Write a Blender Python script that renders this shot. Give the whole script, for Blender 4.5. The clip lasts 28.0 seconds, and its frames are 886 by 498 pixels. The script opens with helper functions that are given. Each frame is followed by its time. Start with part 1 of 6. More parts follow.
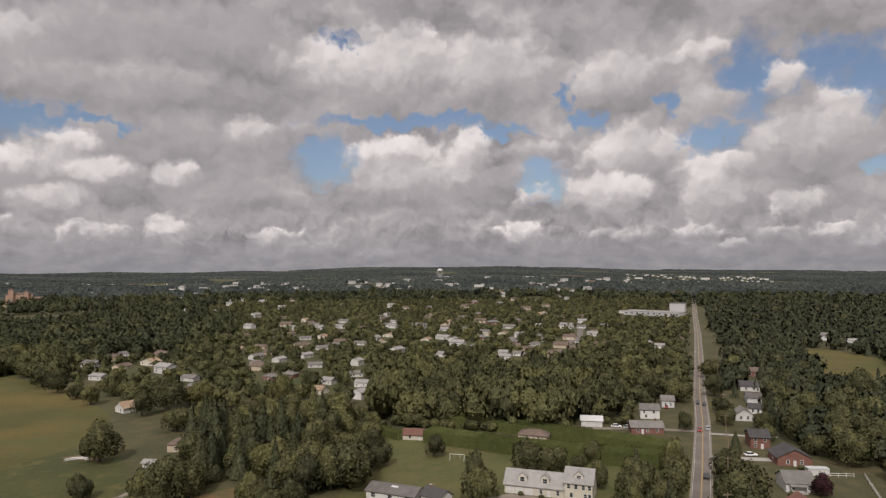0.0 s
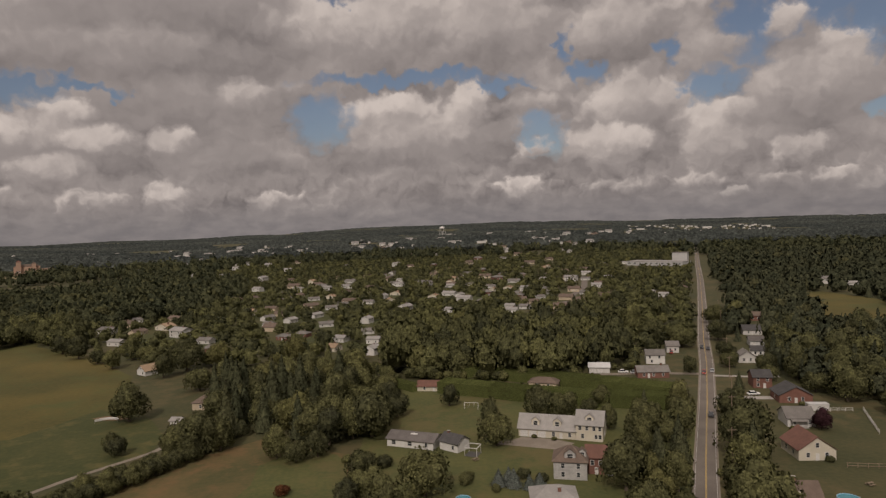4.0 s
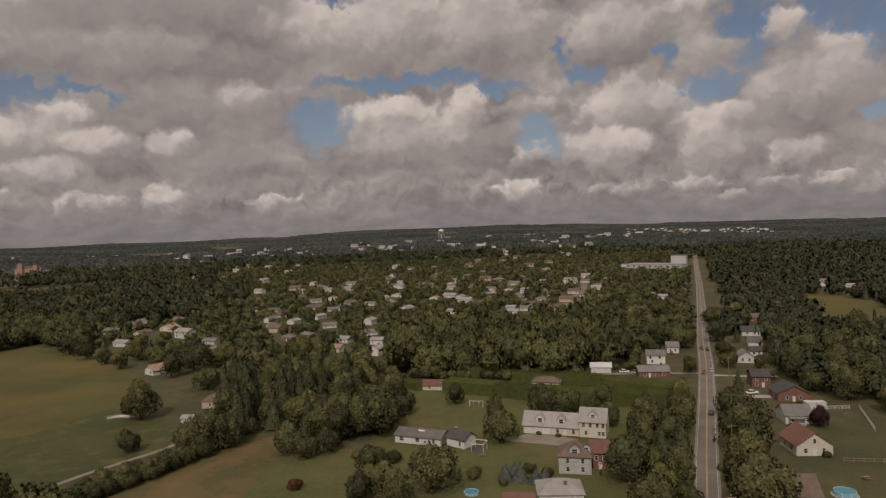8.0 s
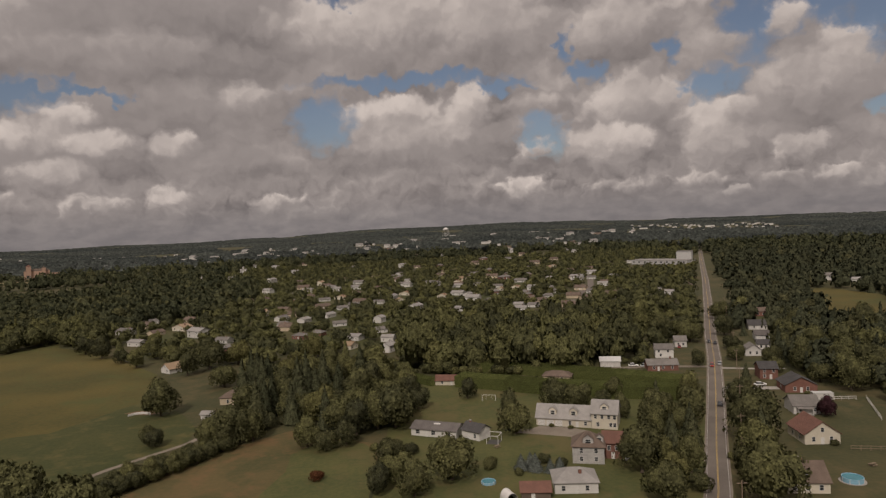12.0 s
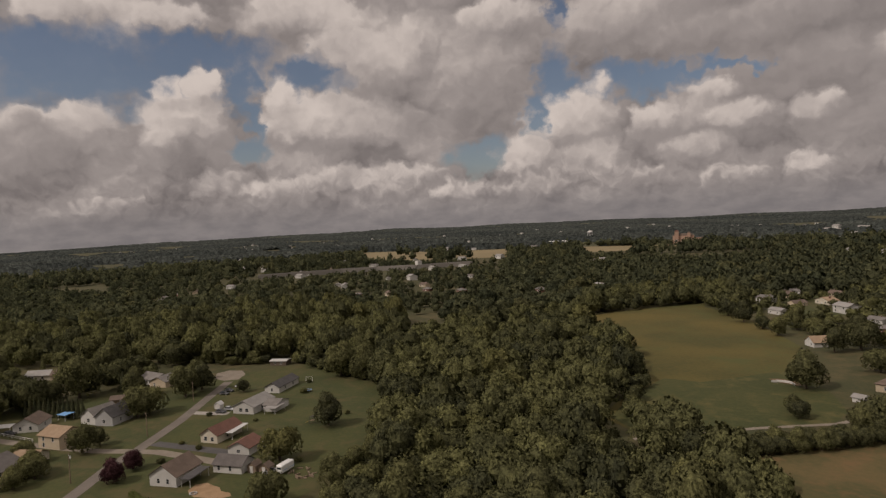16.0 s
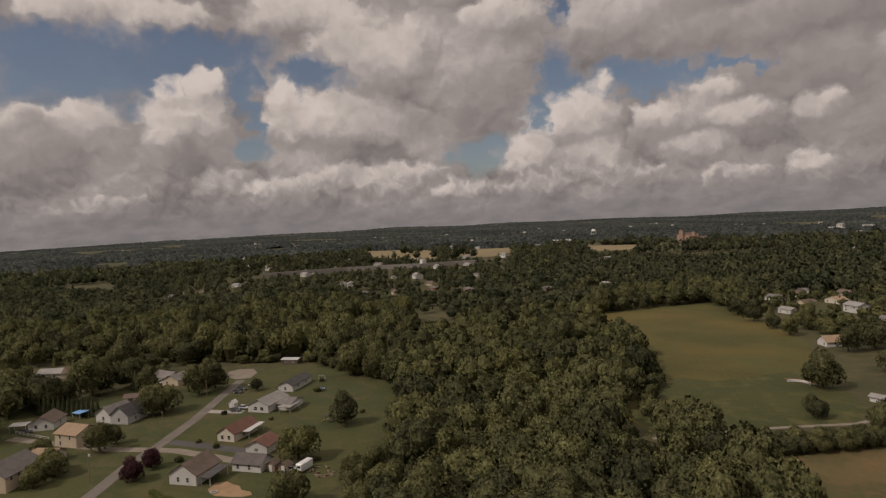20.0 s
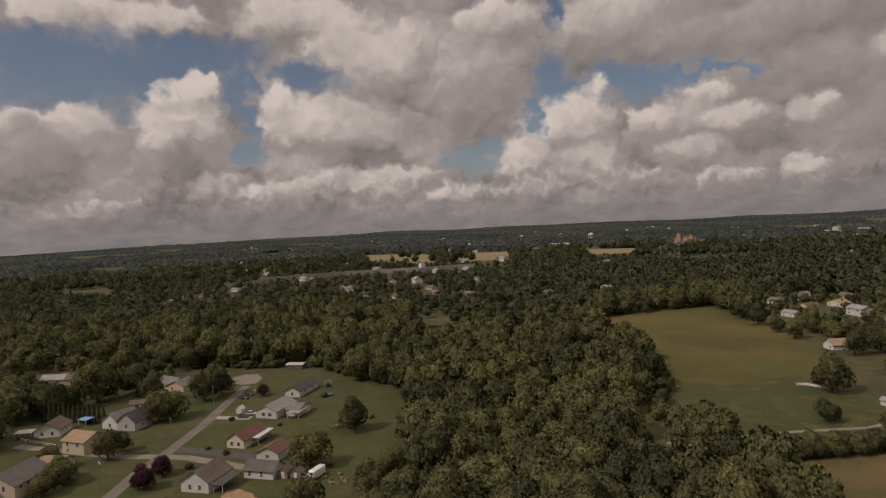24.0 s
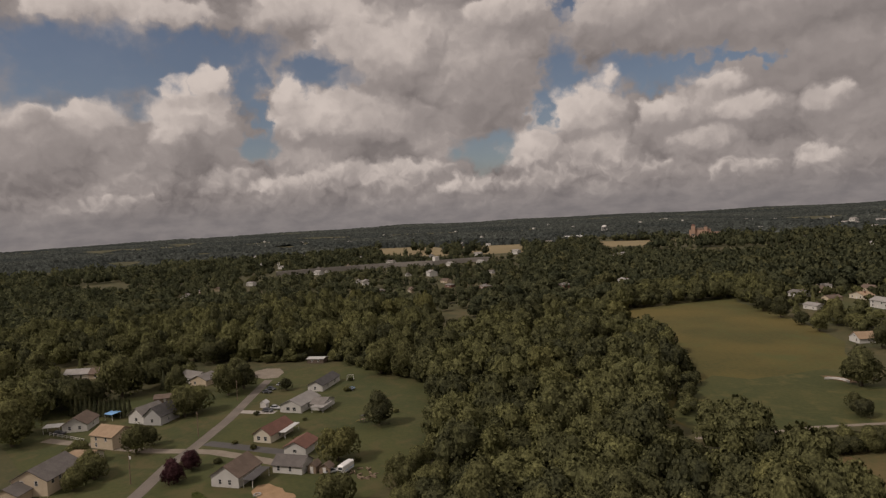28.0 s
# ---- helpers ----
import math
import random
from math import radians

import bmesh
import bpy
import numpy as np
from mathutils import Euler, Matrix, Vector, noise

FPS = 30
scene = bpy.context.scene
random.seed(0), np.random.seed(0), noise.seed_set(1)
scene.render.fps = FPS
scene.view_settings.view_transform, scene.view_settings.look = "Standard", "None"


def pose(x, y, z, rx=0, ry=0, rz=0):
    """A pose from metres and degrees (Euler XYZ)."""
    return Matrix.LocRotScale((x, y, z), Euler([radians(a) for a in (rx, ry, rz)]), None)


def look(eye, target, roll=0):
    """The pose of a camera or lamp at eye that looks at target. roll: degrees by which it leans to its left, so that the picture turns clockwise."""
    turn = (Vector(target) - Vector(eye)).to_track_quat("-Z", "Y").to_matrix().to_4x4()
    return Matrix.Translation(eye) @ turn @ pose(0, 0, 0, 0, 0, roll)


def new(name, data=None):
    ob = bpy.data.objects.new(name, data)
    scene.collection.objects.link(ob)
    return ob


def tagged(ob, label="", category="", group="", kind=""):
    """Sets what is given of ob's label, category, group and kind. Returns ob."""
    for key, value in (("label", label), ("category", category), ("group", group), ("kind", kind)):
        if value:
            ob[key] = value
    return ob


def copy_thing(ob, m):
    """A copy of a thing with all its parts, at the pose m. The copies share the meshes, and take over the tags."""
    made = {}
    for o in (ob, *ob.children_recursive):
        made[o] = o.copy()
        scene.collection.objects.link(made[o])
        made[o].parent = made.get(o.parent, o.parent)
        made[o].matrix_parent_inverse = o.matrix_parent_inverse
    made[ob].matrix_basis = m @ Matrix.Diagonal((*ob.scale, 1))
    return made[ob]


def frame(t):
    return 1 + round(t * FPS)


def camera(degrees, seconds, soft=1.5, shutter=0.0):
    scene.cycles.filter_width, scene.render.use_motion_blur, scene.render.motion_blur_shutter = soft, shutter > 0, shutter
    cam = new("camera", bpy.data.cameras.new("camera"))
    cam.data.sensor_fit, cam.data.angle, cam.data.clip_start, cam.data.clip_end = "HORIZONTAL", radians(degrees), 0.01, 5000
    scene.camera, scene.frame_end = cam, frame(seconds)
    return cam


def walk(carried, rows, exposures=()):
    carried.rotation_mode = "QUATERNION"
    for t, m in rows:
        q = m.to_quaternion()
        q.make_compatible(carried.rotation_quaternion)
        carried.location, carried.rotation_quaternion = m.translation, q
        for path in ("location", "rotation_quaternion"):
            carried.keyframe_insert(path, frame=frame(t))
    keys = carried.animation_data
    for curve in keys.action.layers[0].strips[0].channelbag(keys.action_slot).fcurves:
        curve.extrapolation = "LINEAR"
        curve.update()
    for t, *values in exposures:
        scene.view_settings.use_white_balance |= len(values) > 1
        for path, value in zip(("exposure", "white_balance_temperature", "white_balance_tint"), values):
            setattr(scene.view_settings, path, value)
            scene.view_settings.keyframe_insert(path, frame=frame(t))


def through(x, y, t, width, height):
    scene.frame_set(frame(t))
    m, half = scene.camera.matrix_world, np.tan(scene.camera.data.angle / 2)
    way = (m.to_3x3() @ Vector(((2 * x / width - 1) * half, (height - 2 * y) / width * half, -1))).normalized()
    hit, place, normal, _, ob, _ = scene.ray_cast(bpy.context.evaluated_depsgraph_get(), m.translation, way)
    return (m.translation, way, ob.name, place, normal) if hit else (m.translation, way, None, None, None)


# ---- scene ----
cam = camera(69.0, 28.0, soft=1.35)
# seconds, eye, (yaw to the left of +y, pitch, lean)
PATH = [
    (0, (-0.01, -0.01, 71.80), (0.08, 1.73, -0.31)),
    (0.5, (-0.36, -0.68, 71.73), (0.13, 0.73, -0.64)),
    (1, (-0.70, -1.35, 71.67), (-0.08, -0.40, -1.35)),
    (1.5, (-1.05, -2.03, 71.60), (-0.33, -1.36, -1.83)),
    (2, (-1.39, -2.72, 71.54), (-0.19, -1.83, -1.92)),
    (2.5, (-1.74, -3.40, 71.48), (-0.07, -1.87, -1.71)),
    (3, (-2.09, -4.09, 71.42), (0.06, -2.23, -2.26)),
    (3.5, (-2.44, -4.78, 71.37), (0.22, -2.12, -2.39)),
    (5.5, (-3.87, -7.53, 71.18), (0.54, -1.74, -1.90)),
    (6, (-4.24, -8.22, 71.15), (0.40, -1.61, -2.05)),
    (6.5, (-4.60, -8.90, 71.11), (0.39, -1.72, -2.22)),
    (7, (-4.97, -9.57, 71.07), (0.24, -1.75, -2.21)),
    (7.5, (-5.34, -10.25, 71.04), (0.25, -1.76, -2.36)),
    (8, (-5.72, -10.91, 71.02), (0.14, -1.76, -2.19)),
    (8.5, (-6.10, -11.57, 70.99), (0.13, -1.68, -2.60)),
    (9, (-6.48, -12.23, 70.97), (0.38, -1.79, -2.76)),
    (9.5, (-6.87, -12.88, 70.95), (0.64, -1.79, -2.91)),
    (10, (-7.26, -13.52, 70.93), (0.90, -1.81, -2.78)),
    (10.5, (-7.65, -14.16, 70.92), (0.90, -1.62, -2.95)),
    (11, (-8.05, -14.79, 70.90), (0.75, -1.66, -2.74)),
    (11.5, (-8.45, -15.41, 70.90), (0.65, -1.82, -2.88)),
    (12, (-8.86, -16.02, 70.89), (0.50, -1.88, -2.81)),
    (12.5, (-9.27, -16.63, 70.89), (0.49, -2.11, -2.86)),
    (12.6, (-9.35, -16.75, 70.89), (1.50, -2.08, -2.86)),
    (12.7, (-9.43, -16.87, 70.89), (6.53, -2.00, -2.92)),
    (12.8, (-9.51, -16.98, 70.89), (12.36, -1.94, -2.98)),
    (12.9, (-9.60, -17.10, 70.89), (17.88, -1.88, -3.05)),
    (13, (-9.68, -17.22, 70.89), (23.51, -1.83, -3.10)),
    (13.1, (-9.76, -17.34, 70.89), (29.43, -1.80, -3.15)),
    (13.2, (-9.85, -17.46, 70.89), (35.05, -1.77, -3.20)),
    (13.3, (-9.93, -17.58, 70.89), (39.59, -1.75, -3.22)),
    (13.4, (-10.01, -17.69, 70.89), (42.45, -1.75, -3.22)),
    (13.5, (-10.10, -17.81, 70.89), (42.85, -1.77, -3.20)),
    (15.5, (-11.81, -20.07, 70.93), (53.17, -2.29, -2.89)),
    (16, (-12.25, -20.61, 70.94), (53.05, -2.05, -2.71)),
    (16.5, (-12.70, -21.14, 70.96), (53.05, -1.93, -2.75)),
    (17, (-13.14, -21.67, 70.98), (53.23, -1.92, -2.55)),
    (17.5, (-13.60, -22.18, 71.01), (53.24, -2.00, -2.34)),
    (18, (-14.05, -22.69, 71.04), (53.28, -2.15, -2.46)),
    (18.5, (-14.51, -23.19, 71.07), (53.23, -2.23, -2.50)),
    (19, (-14.98, -23.67, 71.10), (53.18, -2.27, -2.45)),
    (19.5, (-15.45, -24.15, 71.14), (53.23, -2.20, -2.36)),
    (20, (-15.92, -24.62, 71.17), (53.19, -2.16, -2.64)),
    (20.5, (-16.40, -25.09, 71.22), (53.02, -2.01, -2.60)),
    (21, (-16.88, -25.54, 71.26), (52.94, -2.04, -2.70)),
    (21.5, (-17.36, -25.99, 71.31), (53.03, -2.15, -2.61)),
    (23.5, (-19.34, -27.72, 71.52), (52.85, -1.84, -2.71)),
    (24, (-19.85, -28.14, 71.58), (52.80, -1.84, -2.76)),
    (24.5, (-20.35, -28.55, 71.65), (53.02, -1.87, -2.51)),
    (25, (-20.86, -28.96, 71.71), (53.06, -1.97, -2.66)),
    (25.5, (-21.37, -29.36, 71.78), (53.02, -2.32, -2.73)),
    (26, (-21.89, -29.76, 71.86), (53.14, -2.26, -2.82)),
    (26.5, (-22.41, -30.16, 71.93), (53.71, -2.39, -3.39)),
    (27, (-22.93, -30.56, 72.01), (54.02, -2.49, -3.37)),
    (27.5, (-23.45, -30.95, 72.09), (54.00, -2.70, -3.03)),
    (28, (-23.98, -31.35, 72.17), (53.78, -2.42, -3.05)),
]


def flown(eye, turn):
    yaw, pitch, roll = (radians(v) for v in turn)
    ahead = Vector((-math.sin(yaw) * math.cos(pitch), math.cos(yaw) * math.cos(pitch), math.sin(pitch)))
    return look(eye, Vector(eye) + ahead * 10, math.degrees(roll))


walk(cam, [(t, flown(eye, turn)) for t, eye, turn in PATH],
     exposures=((0, 0.32, 6350, 16), (0.6, 0.1, 6650, 17.5), (1.6, -0.22, 7000, 19), (28, -0.22, 7000, 19)))

# ---------------------------------------------------------------- light
SUN_AZ, SUN_EL = radians(194), radians(44)
sun_dir = Vector((math.sin(SUN_AZ) * math.cos(SUN_EL), math.cos(SUN_AZ) * math.cos(SUN_EL), math.sin(SUN_EL)))
sun = new("sun", bpy.data.lights.new("sun", "SUN"))
sun.data.energy, sun.data.angle, sun.data.color = 2.4, radians(0.6), (1.0, 0.95, 0.86)
sun.matrix_world = look(sun_dir * 900, (0, 0, 0))

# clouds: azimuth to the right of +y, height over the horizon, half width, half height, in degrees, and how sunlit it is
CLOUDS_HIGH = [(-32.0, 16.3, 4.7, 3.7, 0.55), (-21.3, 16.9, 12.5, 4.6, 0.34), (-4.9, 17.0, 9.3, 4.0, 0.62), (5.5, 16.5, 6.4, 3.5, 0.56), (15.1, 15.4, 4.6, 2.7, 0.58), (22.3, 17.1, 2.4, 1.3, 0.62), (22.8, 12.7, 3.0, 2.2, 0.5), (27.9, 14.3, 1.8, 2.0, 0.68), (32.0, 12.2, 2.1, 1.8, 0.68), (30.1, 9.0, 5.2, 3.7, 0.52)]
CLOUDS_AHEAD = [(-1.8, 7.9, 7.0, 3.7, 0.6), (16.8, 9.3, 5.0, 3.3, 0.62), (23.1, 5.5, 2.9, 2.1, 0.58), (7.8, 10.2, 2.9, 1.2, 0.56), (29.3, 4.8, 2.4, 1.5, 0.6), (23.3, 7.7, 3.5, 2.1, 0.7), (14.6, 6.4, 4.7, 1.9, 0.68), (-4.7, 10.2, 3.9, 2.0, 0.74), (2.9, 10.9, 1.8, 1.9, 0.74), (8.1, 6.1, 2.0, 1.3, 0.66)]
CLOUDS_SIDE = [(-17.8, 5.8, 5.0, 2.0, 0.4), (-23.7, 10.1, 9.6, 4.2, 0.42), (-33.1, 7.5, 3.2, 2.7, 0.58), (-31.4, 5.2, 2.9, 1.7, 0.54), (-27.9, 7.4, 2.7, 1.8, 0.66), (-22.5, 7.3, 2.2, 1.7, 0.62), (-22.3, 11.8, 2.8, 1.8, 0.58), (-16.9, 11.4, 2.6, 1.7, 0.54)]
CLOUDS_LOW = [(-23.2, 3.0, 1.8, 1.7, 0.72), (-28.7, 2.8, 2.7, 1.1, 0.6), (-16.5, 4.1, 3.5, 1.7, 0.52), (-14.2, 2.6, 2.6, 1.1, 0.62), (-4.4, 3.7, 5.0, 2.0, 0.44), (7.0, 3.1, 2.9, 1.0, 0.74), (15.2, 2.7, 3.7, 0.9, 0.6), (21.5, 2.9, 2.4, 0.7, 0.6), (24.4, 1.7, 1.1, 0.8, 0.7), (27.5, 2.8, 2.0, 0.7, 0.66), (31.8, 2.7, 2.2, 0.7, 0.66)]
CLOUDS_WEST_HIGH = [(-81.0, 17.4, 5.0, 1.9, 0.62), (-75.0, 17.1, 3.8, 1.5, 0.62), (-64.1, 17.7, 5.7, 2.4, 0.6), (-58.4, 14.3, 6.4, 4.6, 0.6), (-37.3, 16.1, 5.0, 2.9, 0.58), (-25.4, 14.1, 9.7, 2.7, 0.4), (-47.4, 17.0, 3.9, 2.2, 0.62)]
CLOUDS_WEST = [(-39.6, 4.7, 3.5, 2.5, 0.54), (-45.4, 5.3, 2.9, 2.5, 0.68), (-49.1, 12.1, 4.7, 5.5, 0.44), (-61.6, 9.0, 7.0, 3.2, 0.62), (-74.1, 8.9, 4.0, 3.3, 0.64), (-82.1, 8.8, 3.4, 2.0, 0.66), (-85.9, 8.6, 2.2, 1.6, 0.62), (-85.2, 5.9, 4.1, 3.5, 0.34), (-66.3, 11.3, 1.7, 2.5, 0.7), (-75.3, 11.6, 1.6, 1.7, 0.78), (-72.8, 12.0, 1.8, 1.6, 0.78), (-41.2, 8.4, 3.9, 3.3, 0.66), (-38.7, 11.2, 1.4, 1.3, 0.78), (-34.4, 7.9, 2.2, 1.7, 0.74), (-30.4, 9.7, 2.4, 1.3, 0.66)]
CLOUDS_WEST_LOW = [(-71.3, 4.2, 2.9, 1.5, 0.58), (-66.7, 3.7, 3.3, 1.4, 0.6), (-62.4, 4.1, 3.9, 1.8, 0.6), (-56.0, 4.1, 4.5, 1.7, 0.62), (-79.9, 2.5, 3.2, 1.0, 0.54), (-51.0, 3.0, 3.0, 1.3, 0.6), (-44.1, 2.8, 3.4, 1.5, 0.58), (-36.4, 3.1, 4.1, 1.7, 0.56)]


class Nodes:
    """Short ways to make nodes in one tree."""

    def __init__(self, tree):
        self.tree = tree

    def add(self, kind):
        return self.tree.nodes.new(kind)

    def link(self, a, b):
        self.tree.links.new(a, b)

    def put(self, socket, v):
        if isinstance(v, bpy.types.NodeSocket):
            self.link(v, socket)
        else:
            socket.default_value = v

    def math(self, op, a, b=0.0, c=0.0, clamp=False):
        n = self.add("ShaderNodeMath")
        n.operation, n.use_clamp = op, clamp
        for s, v in zip(n.inputs, (a, b, c)):
            self.put(s, v)
        return n.outputs[0]

    def vec(self, op, a, b=(0, 0, 0), c=None, out=0):
        n = self.add("ShaderNodeVectorMath")
        n.operation = op
        self.put(n.inputs[0], a)
        self.put(n.inputs[1], b)
        if c is not None:
            self.put(n.inputs[2], c)
        return n.outputs[out]

    def noise(self, v, scale, detail=4.0, rough=0.55, colour=False):
        n = self.add("ShaderNodeTexNoise")
        if v is not None:
            self.link(v, n.inputs["Vector"])
        n.inputs["Scale"].default_value, n.inputs["Detail"].default_value, n.inputs["Roughness"].default_value = scale, detail, rough
        return n.outputs["Color" if colour else "Fac"]

    def ramp(self, v, lo, hi, a=0.0, b=1.0):
        n = self.add("ShaderNodeMapRange")
        n.interpolation_type = "SMOOTHSTEP"
        self.put(n.inputs["Value"], v)
        n.inputs["From Min"].default_value, n.inputs["From Max"].default_value = lo, hi
        n.inputs["To Min"].default_value, n.inputs["To Max"].default_value = a, b
        return n.outputs[0]

    def mix(self, f, a, b):
        n = self.add("ShaderNodeMix")
        n.data_type = "RGBA"
        self.put(n.inputs[0], f)
        for s, v in ((n.inputs[6], a), (n.inputs[7], b)):
            self.put(s, v if isinstance(v, bpy.types.NodeSocket) else (*v, 1.0))
        return n.outputs[2]


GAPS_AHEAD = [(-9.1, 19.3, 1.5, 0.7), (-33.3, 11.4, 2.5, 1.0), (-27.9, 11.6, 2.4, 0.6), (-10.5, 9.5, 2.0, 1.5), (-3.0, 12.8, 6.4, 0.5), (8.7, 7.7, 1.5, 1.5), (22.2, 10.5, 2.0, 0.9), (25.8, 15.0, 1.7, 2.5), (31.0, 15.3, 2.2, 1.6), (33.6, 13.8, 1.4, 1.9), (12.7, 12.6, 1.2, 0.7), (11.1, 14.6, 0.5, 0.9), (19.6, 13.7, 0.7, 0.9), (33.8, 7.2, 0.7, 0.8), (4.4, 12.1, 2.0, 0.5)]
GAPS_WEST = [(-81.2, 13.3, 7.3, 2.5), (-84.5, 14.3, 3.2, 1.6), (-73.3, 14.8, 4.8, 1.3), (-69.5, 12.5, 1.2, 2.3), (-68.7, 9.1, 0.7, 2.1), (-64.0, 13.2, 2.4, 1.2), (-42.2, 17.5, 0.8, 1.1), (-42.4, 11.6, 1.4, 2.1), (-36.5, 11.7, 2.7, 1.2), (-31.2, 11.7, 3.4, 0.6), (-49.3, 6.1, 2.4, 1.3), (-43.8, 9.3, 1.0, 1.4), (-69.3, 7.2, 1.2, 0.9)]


def make_world():
    """Sky light with heaped clouds: far heaps first, nearer ones over them, each with a lit top and a grey base."""
    world = bpy.data.worlds.new("sky")
    scene.world = world
    world.use_nodes = True
    n = Nodes(world.node_tree)
    n.tree.nodes.clear()
    way = n.add("ShaderNodeTexCoord").outputs["Generated"]
    xyz = n.add("ShaderNodeSeparateXYZ")
    n.link(way, xyz.inputs[0])
    az = n.math("MULTIPLY", n.math("ARCTAN2", xyz.outputs[0], xyz.outputs[1]), 57.2958)
    el = n.math("MULTIPLY", n.math("ARCSINE", xyz.outputs[2]), 57.2958)
    join = n.add("ShaderNodeCombineXYZ")
    n.link(az, join.inputs[0])
    n.link(el, join.inputs[1])
    place = join.outputs[0]
    half = (0.5, 0.5, 0.5)
    big = n.vec("SUBTRACT", n.noise(place, 0.3, 2.0, colour=True), half)
    small = n.vec("SUBTRACT", n.noise(place, 0.75, 4.0, 0.5, colour=True), half)
    at = n.vec("ADD", place, n.vec("MULTIPLY", big, (1.6, 1.1, 0)))
    at = n.vec("ADD", at, n.vec("MULTIPLY", small, (2.2, 1.9, 0)))

    def lumps(v, scale):
        puffs = n.add("ShaderNodeTexVoronoi")
        puffs.feature = "SMOOTH_F1"
        n.link(v, puffs.inputs["Vector"])
        puffs.inputs["Scale"].default_value, puffs.inputs["Detail"].default_value = scale, 2.0
        puffs.inputs["Roughness"].default_value, puffs.inputs["Smoothness"].default_value = 0.5, 0.6
        return n.math("SUBTRACT", 0.42, puffs.outputs["Distance"])

    high = n.ramp(el, 2.5, 8.0)

    def relief_at(v):
        return n.math("MULTIPLY_ADD", high, n.math("SUBTRACT", lumps(v, 0.3), lumps(v, 0.75)), lumps(v, 0.75))

    here = relief_at(at)
    bump = n.math("SUBTRACT", here, relief_at(n.vec("ADD", at, (-0.25, 0.6, 0))))
    layer = n.ramp(n.noise(n.vec("MULTIPLY", at, (0.6, 1.0, 0)), 0.26, 4.0, 0.5), 0.3, 0.72, 0.22, 0.62)
    shade, bare = layer, 1.0
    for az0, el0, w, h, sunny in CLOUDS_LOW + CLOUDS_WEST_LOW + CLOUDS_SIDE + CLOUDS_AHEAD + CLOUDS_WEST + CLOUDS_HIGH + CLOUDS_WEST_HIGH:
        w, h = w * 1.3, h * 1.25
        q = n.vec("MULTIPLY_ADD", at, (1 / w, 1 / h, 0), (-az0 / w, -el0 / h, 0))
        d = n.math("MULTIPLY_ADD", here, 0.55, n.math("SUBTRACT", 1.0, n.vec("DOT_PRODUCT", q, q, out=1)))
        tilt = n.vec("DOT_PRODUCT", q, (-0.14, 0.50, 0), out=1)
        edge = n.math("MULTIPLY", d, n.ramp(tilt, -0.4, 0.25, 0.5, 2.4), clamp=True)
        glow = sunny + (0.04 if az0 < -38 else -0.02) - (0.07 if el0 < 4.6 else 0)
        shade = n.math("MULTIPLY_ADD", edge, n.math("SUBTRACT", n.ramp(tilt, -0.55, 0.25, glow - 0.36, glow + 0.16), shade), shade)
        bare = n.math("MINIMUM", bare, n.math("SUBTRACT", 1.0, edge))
    cover = n.math("SUBTRACT", 1.0, bare)
    lit = n.math("MULTIPLY_ADD", bump, n.ramp(el, 9.0, 15.0, 0.30, 0.2), shade)
    lit = n.math("MULTIPLY_ADD", n.math("SUBTRACT", n.noise(place, 0.16, 4.0), 0.5), 0.35, lit)
    lit = n.math("MULTIPLY_ADD", n.math("SUBTRACT", n.noise(at, 1.1, 5.0, 0.6), 0.5), 0.13, lit)
    dark, mid, bright = (0.165, 0.156, 0.154), (0.335, 0.317, 0.305), (0.66, 0.625, 0.58)
    colour = n.mix(n.ramp(lit, 0.48, 0.98), n.mix(n.ramp(lit, 0.0, 0.62), dark, mid), bright)
    haze = n.ramp(n.noise(n.vec("MULTIPLY", place, (0.5, 1.2, 0)), 0.9, 4.0), 0.3, 0.7)
    hazy = n.mix(haze, (0.195, 0.193, 0.198), (0.255, 0.248, 0.247))
    colour = n.mix(n.ramp(el, 0.2, 3.6, 0.95, 0.0), colour, hazy)
    colour = n.mix(n.ramp(el, 24.0, 48.0, 0.0, 0.85), colour, (1.0, 0.95, 0.89))
    gap = None
    loose = n.vec("ADD", at, n.vec("MULTIPLY", n.vec("ADD", small, big), (1.6, 1.2, 0)))
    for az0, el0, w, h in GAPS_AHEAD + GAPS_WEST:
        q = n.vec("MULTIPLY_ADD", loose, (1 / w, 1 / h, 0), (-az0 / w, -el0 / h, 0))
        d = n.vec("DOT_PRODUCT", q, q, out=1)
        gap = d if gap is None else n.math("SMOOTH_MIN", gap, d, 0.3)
    gap = n.math("MULTIPLY_ADD", n.math("SUBTRACT", n.noise(place, 0.55, 4.0, 0.55), 0.5), 2.6, gap)
    cover = n.math("MAXIMUM", n.math("MULTIPLY", cover, n.ramp(gap, -0.1, 1.2, 0.0, 1.0)), n.ramp(gap, 0.2, 3.0, 0.06, 1.0))
    cover = n.math("MAXIMUM", cover, n.ramp(el, 2.0, 6.0, 0.95, 0.0))
    sky = n.add("ShaderNodeTexSky")
    sky.sky_type, sky.sun_disc, sky.sun_elevation, sky.sun_rotation = "NISHITA", False, SUN_EL, SUN_AZ
    blue, cloud, both = n.add("ShaderNodeBackground"), n.add("ShaderNodeBackground"), n.add("ShaderNodeMixShader")
    n.link(sky.outputs[0], blue.inputs[0])
    blue.inputs[1].default_value = 0.06
    n.link(colour, cloud.inputs[0])
    n.link(cover, both.inputs[0])
    n.link(blue.outputs[0], both.inputs[1])
    n.link(cloud.outputs[0], both.inputs[2])
    n.link(both.outputs[0], n.add("ShaderNodeOutputWorld").inputs[0])
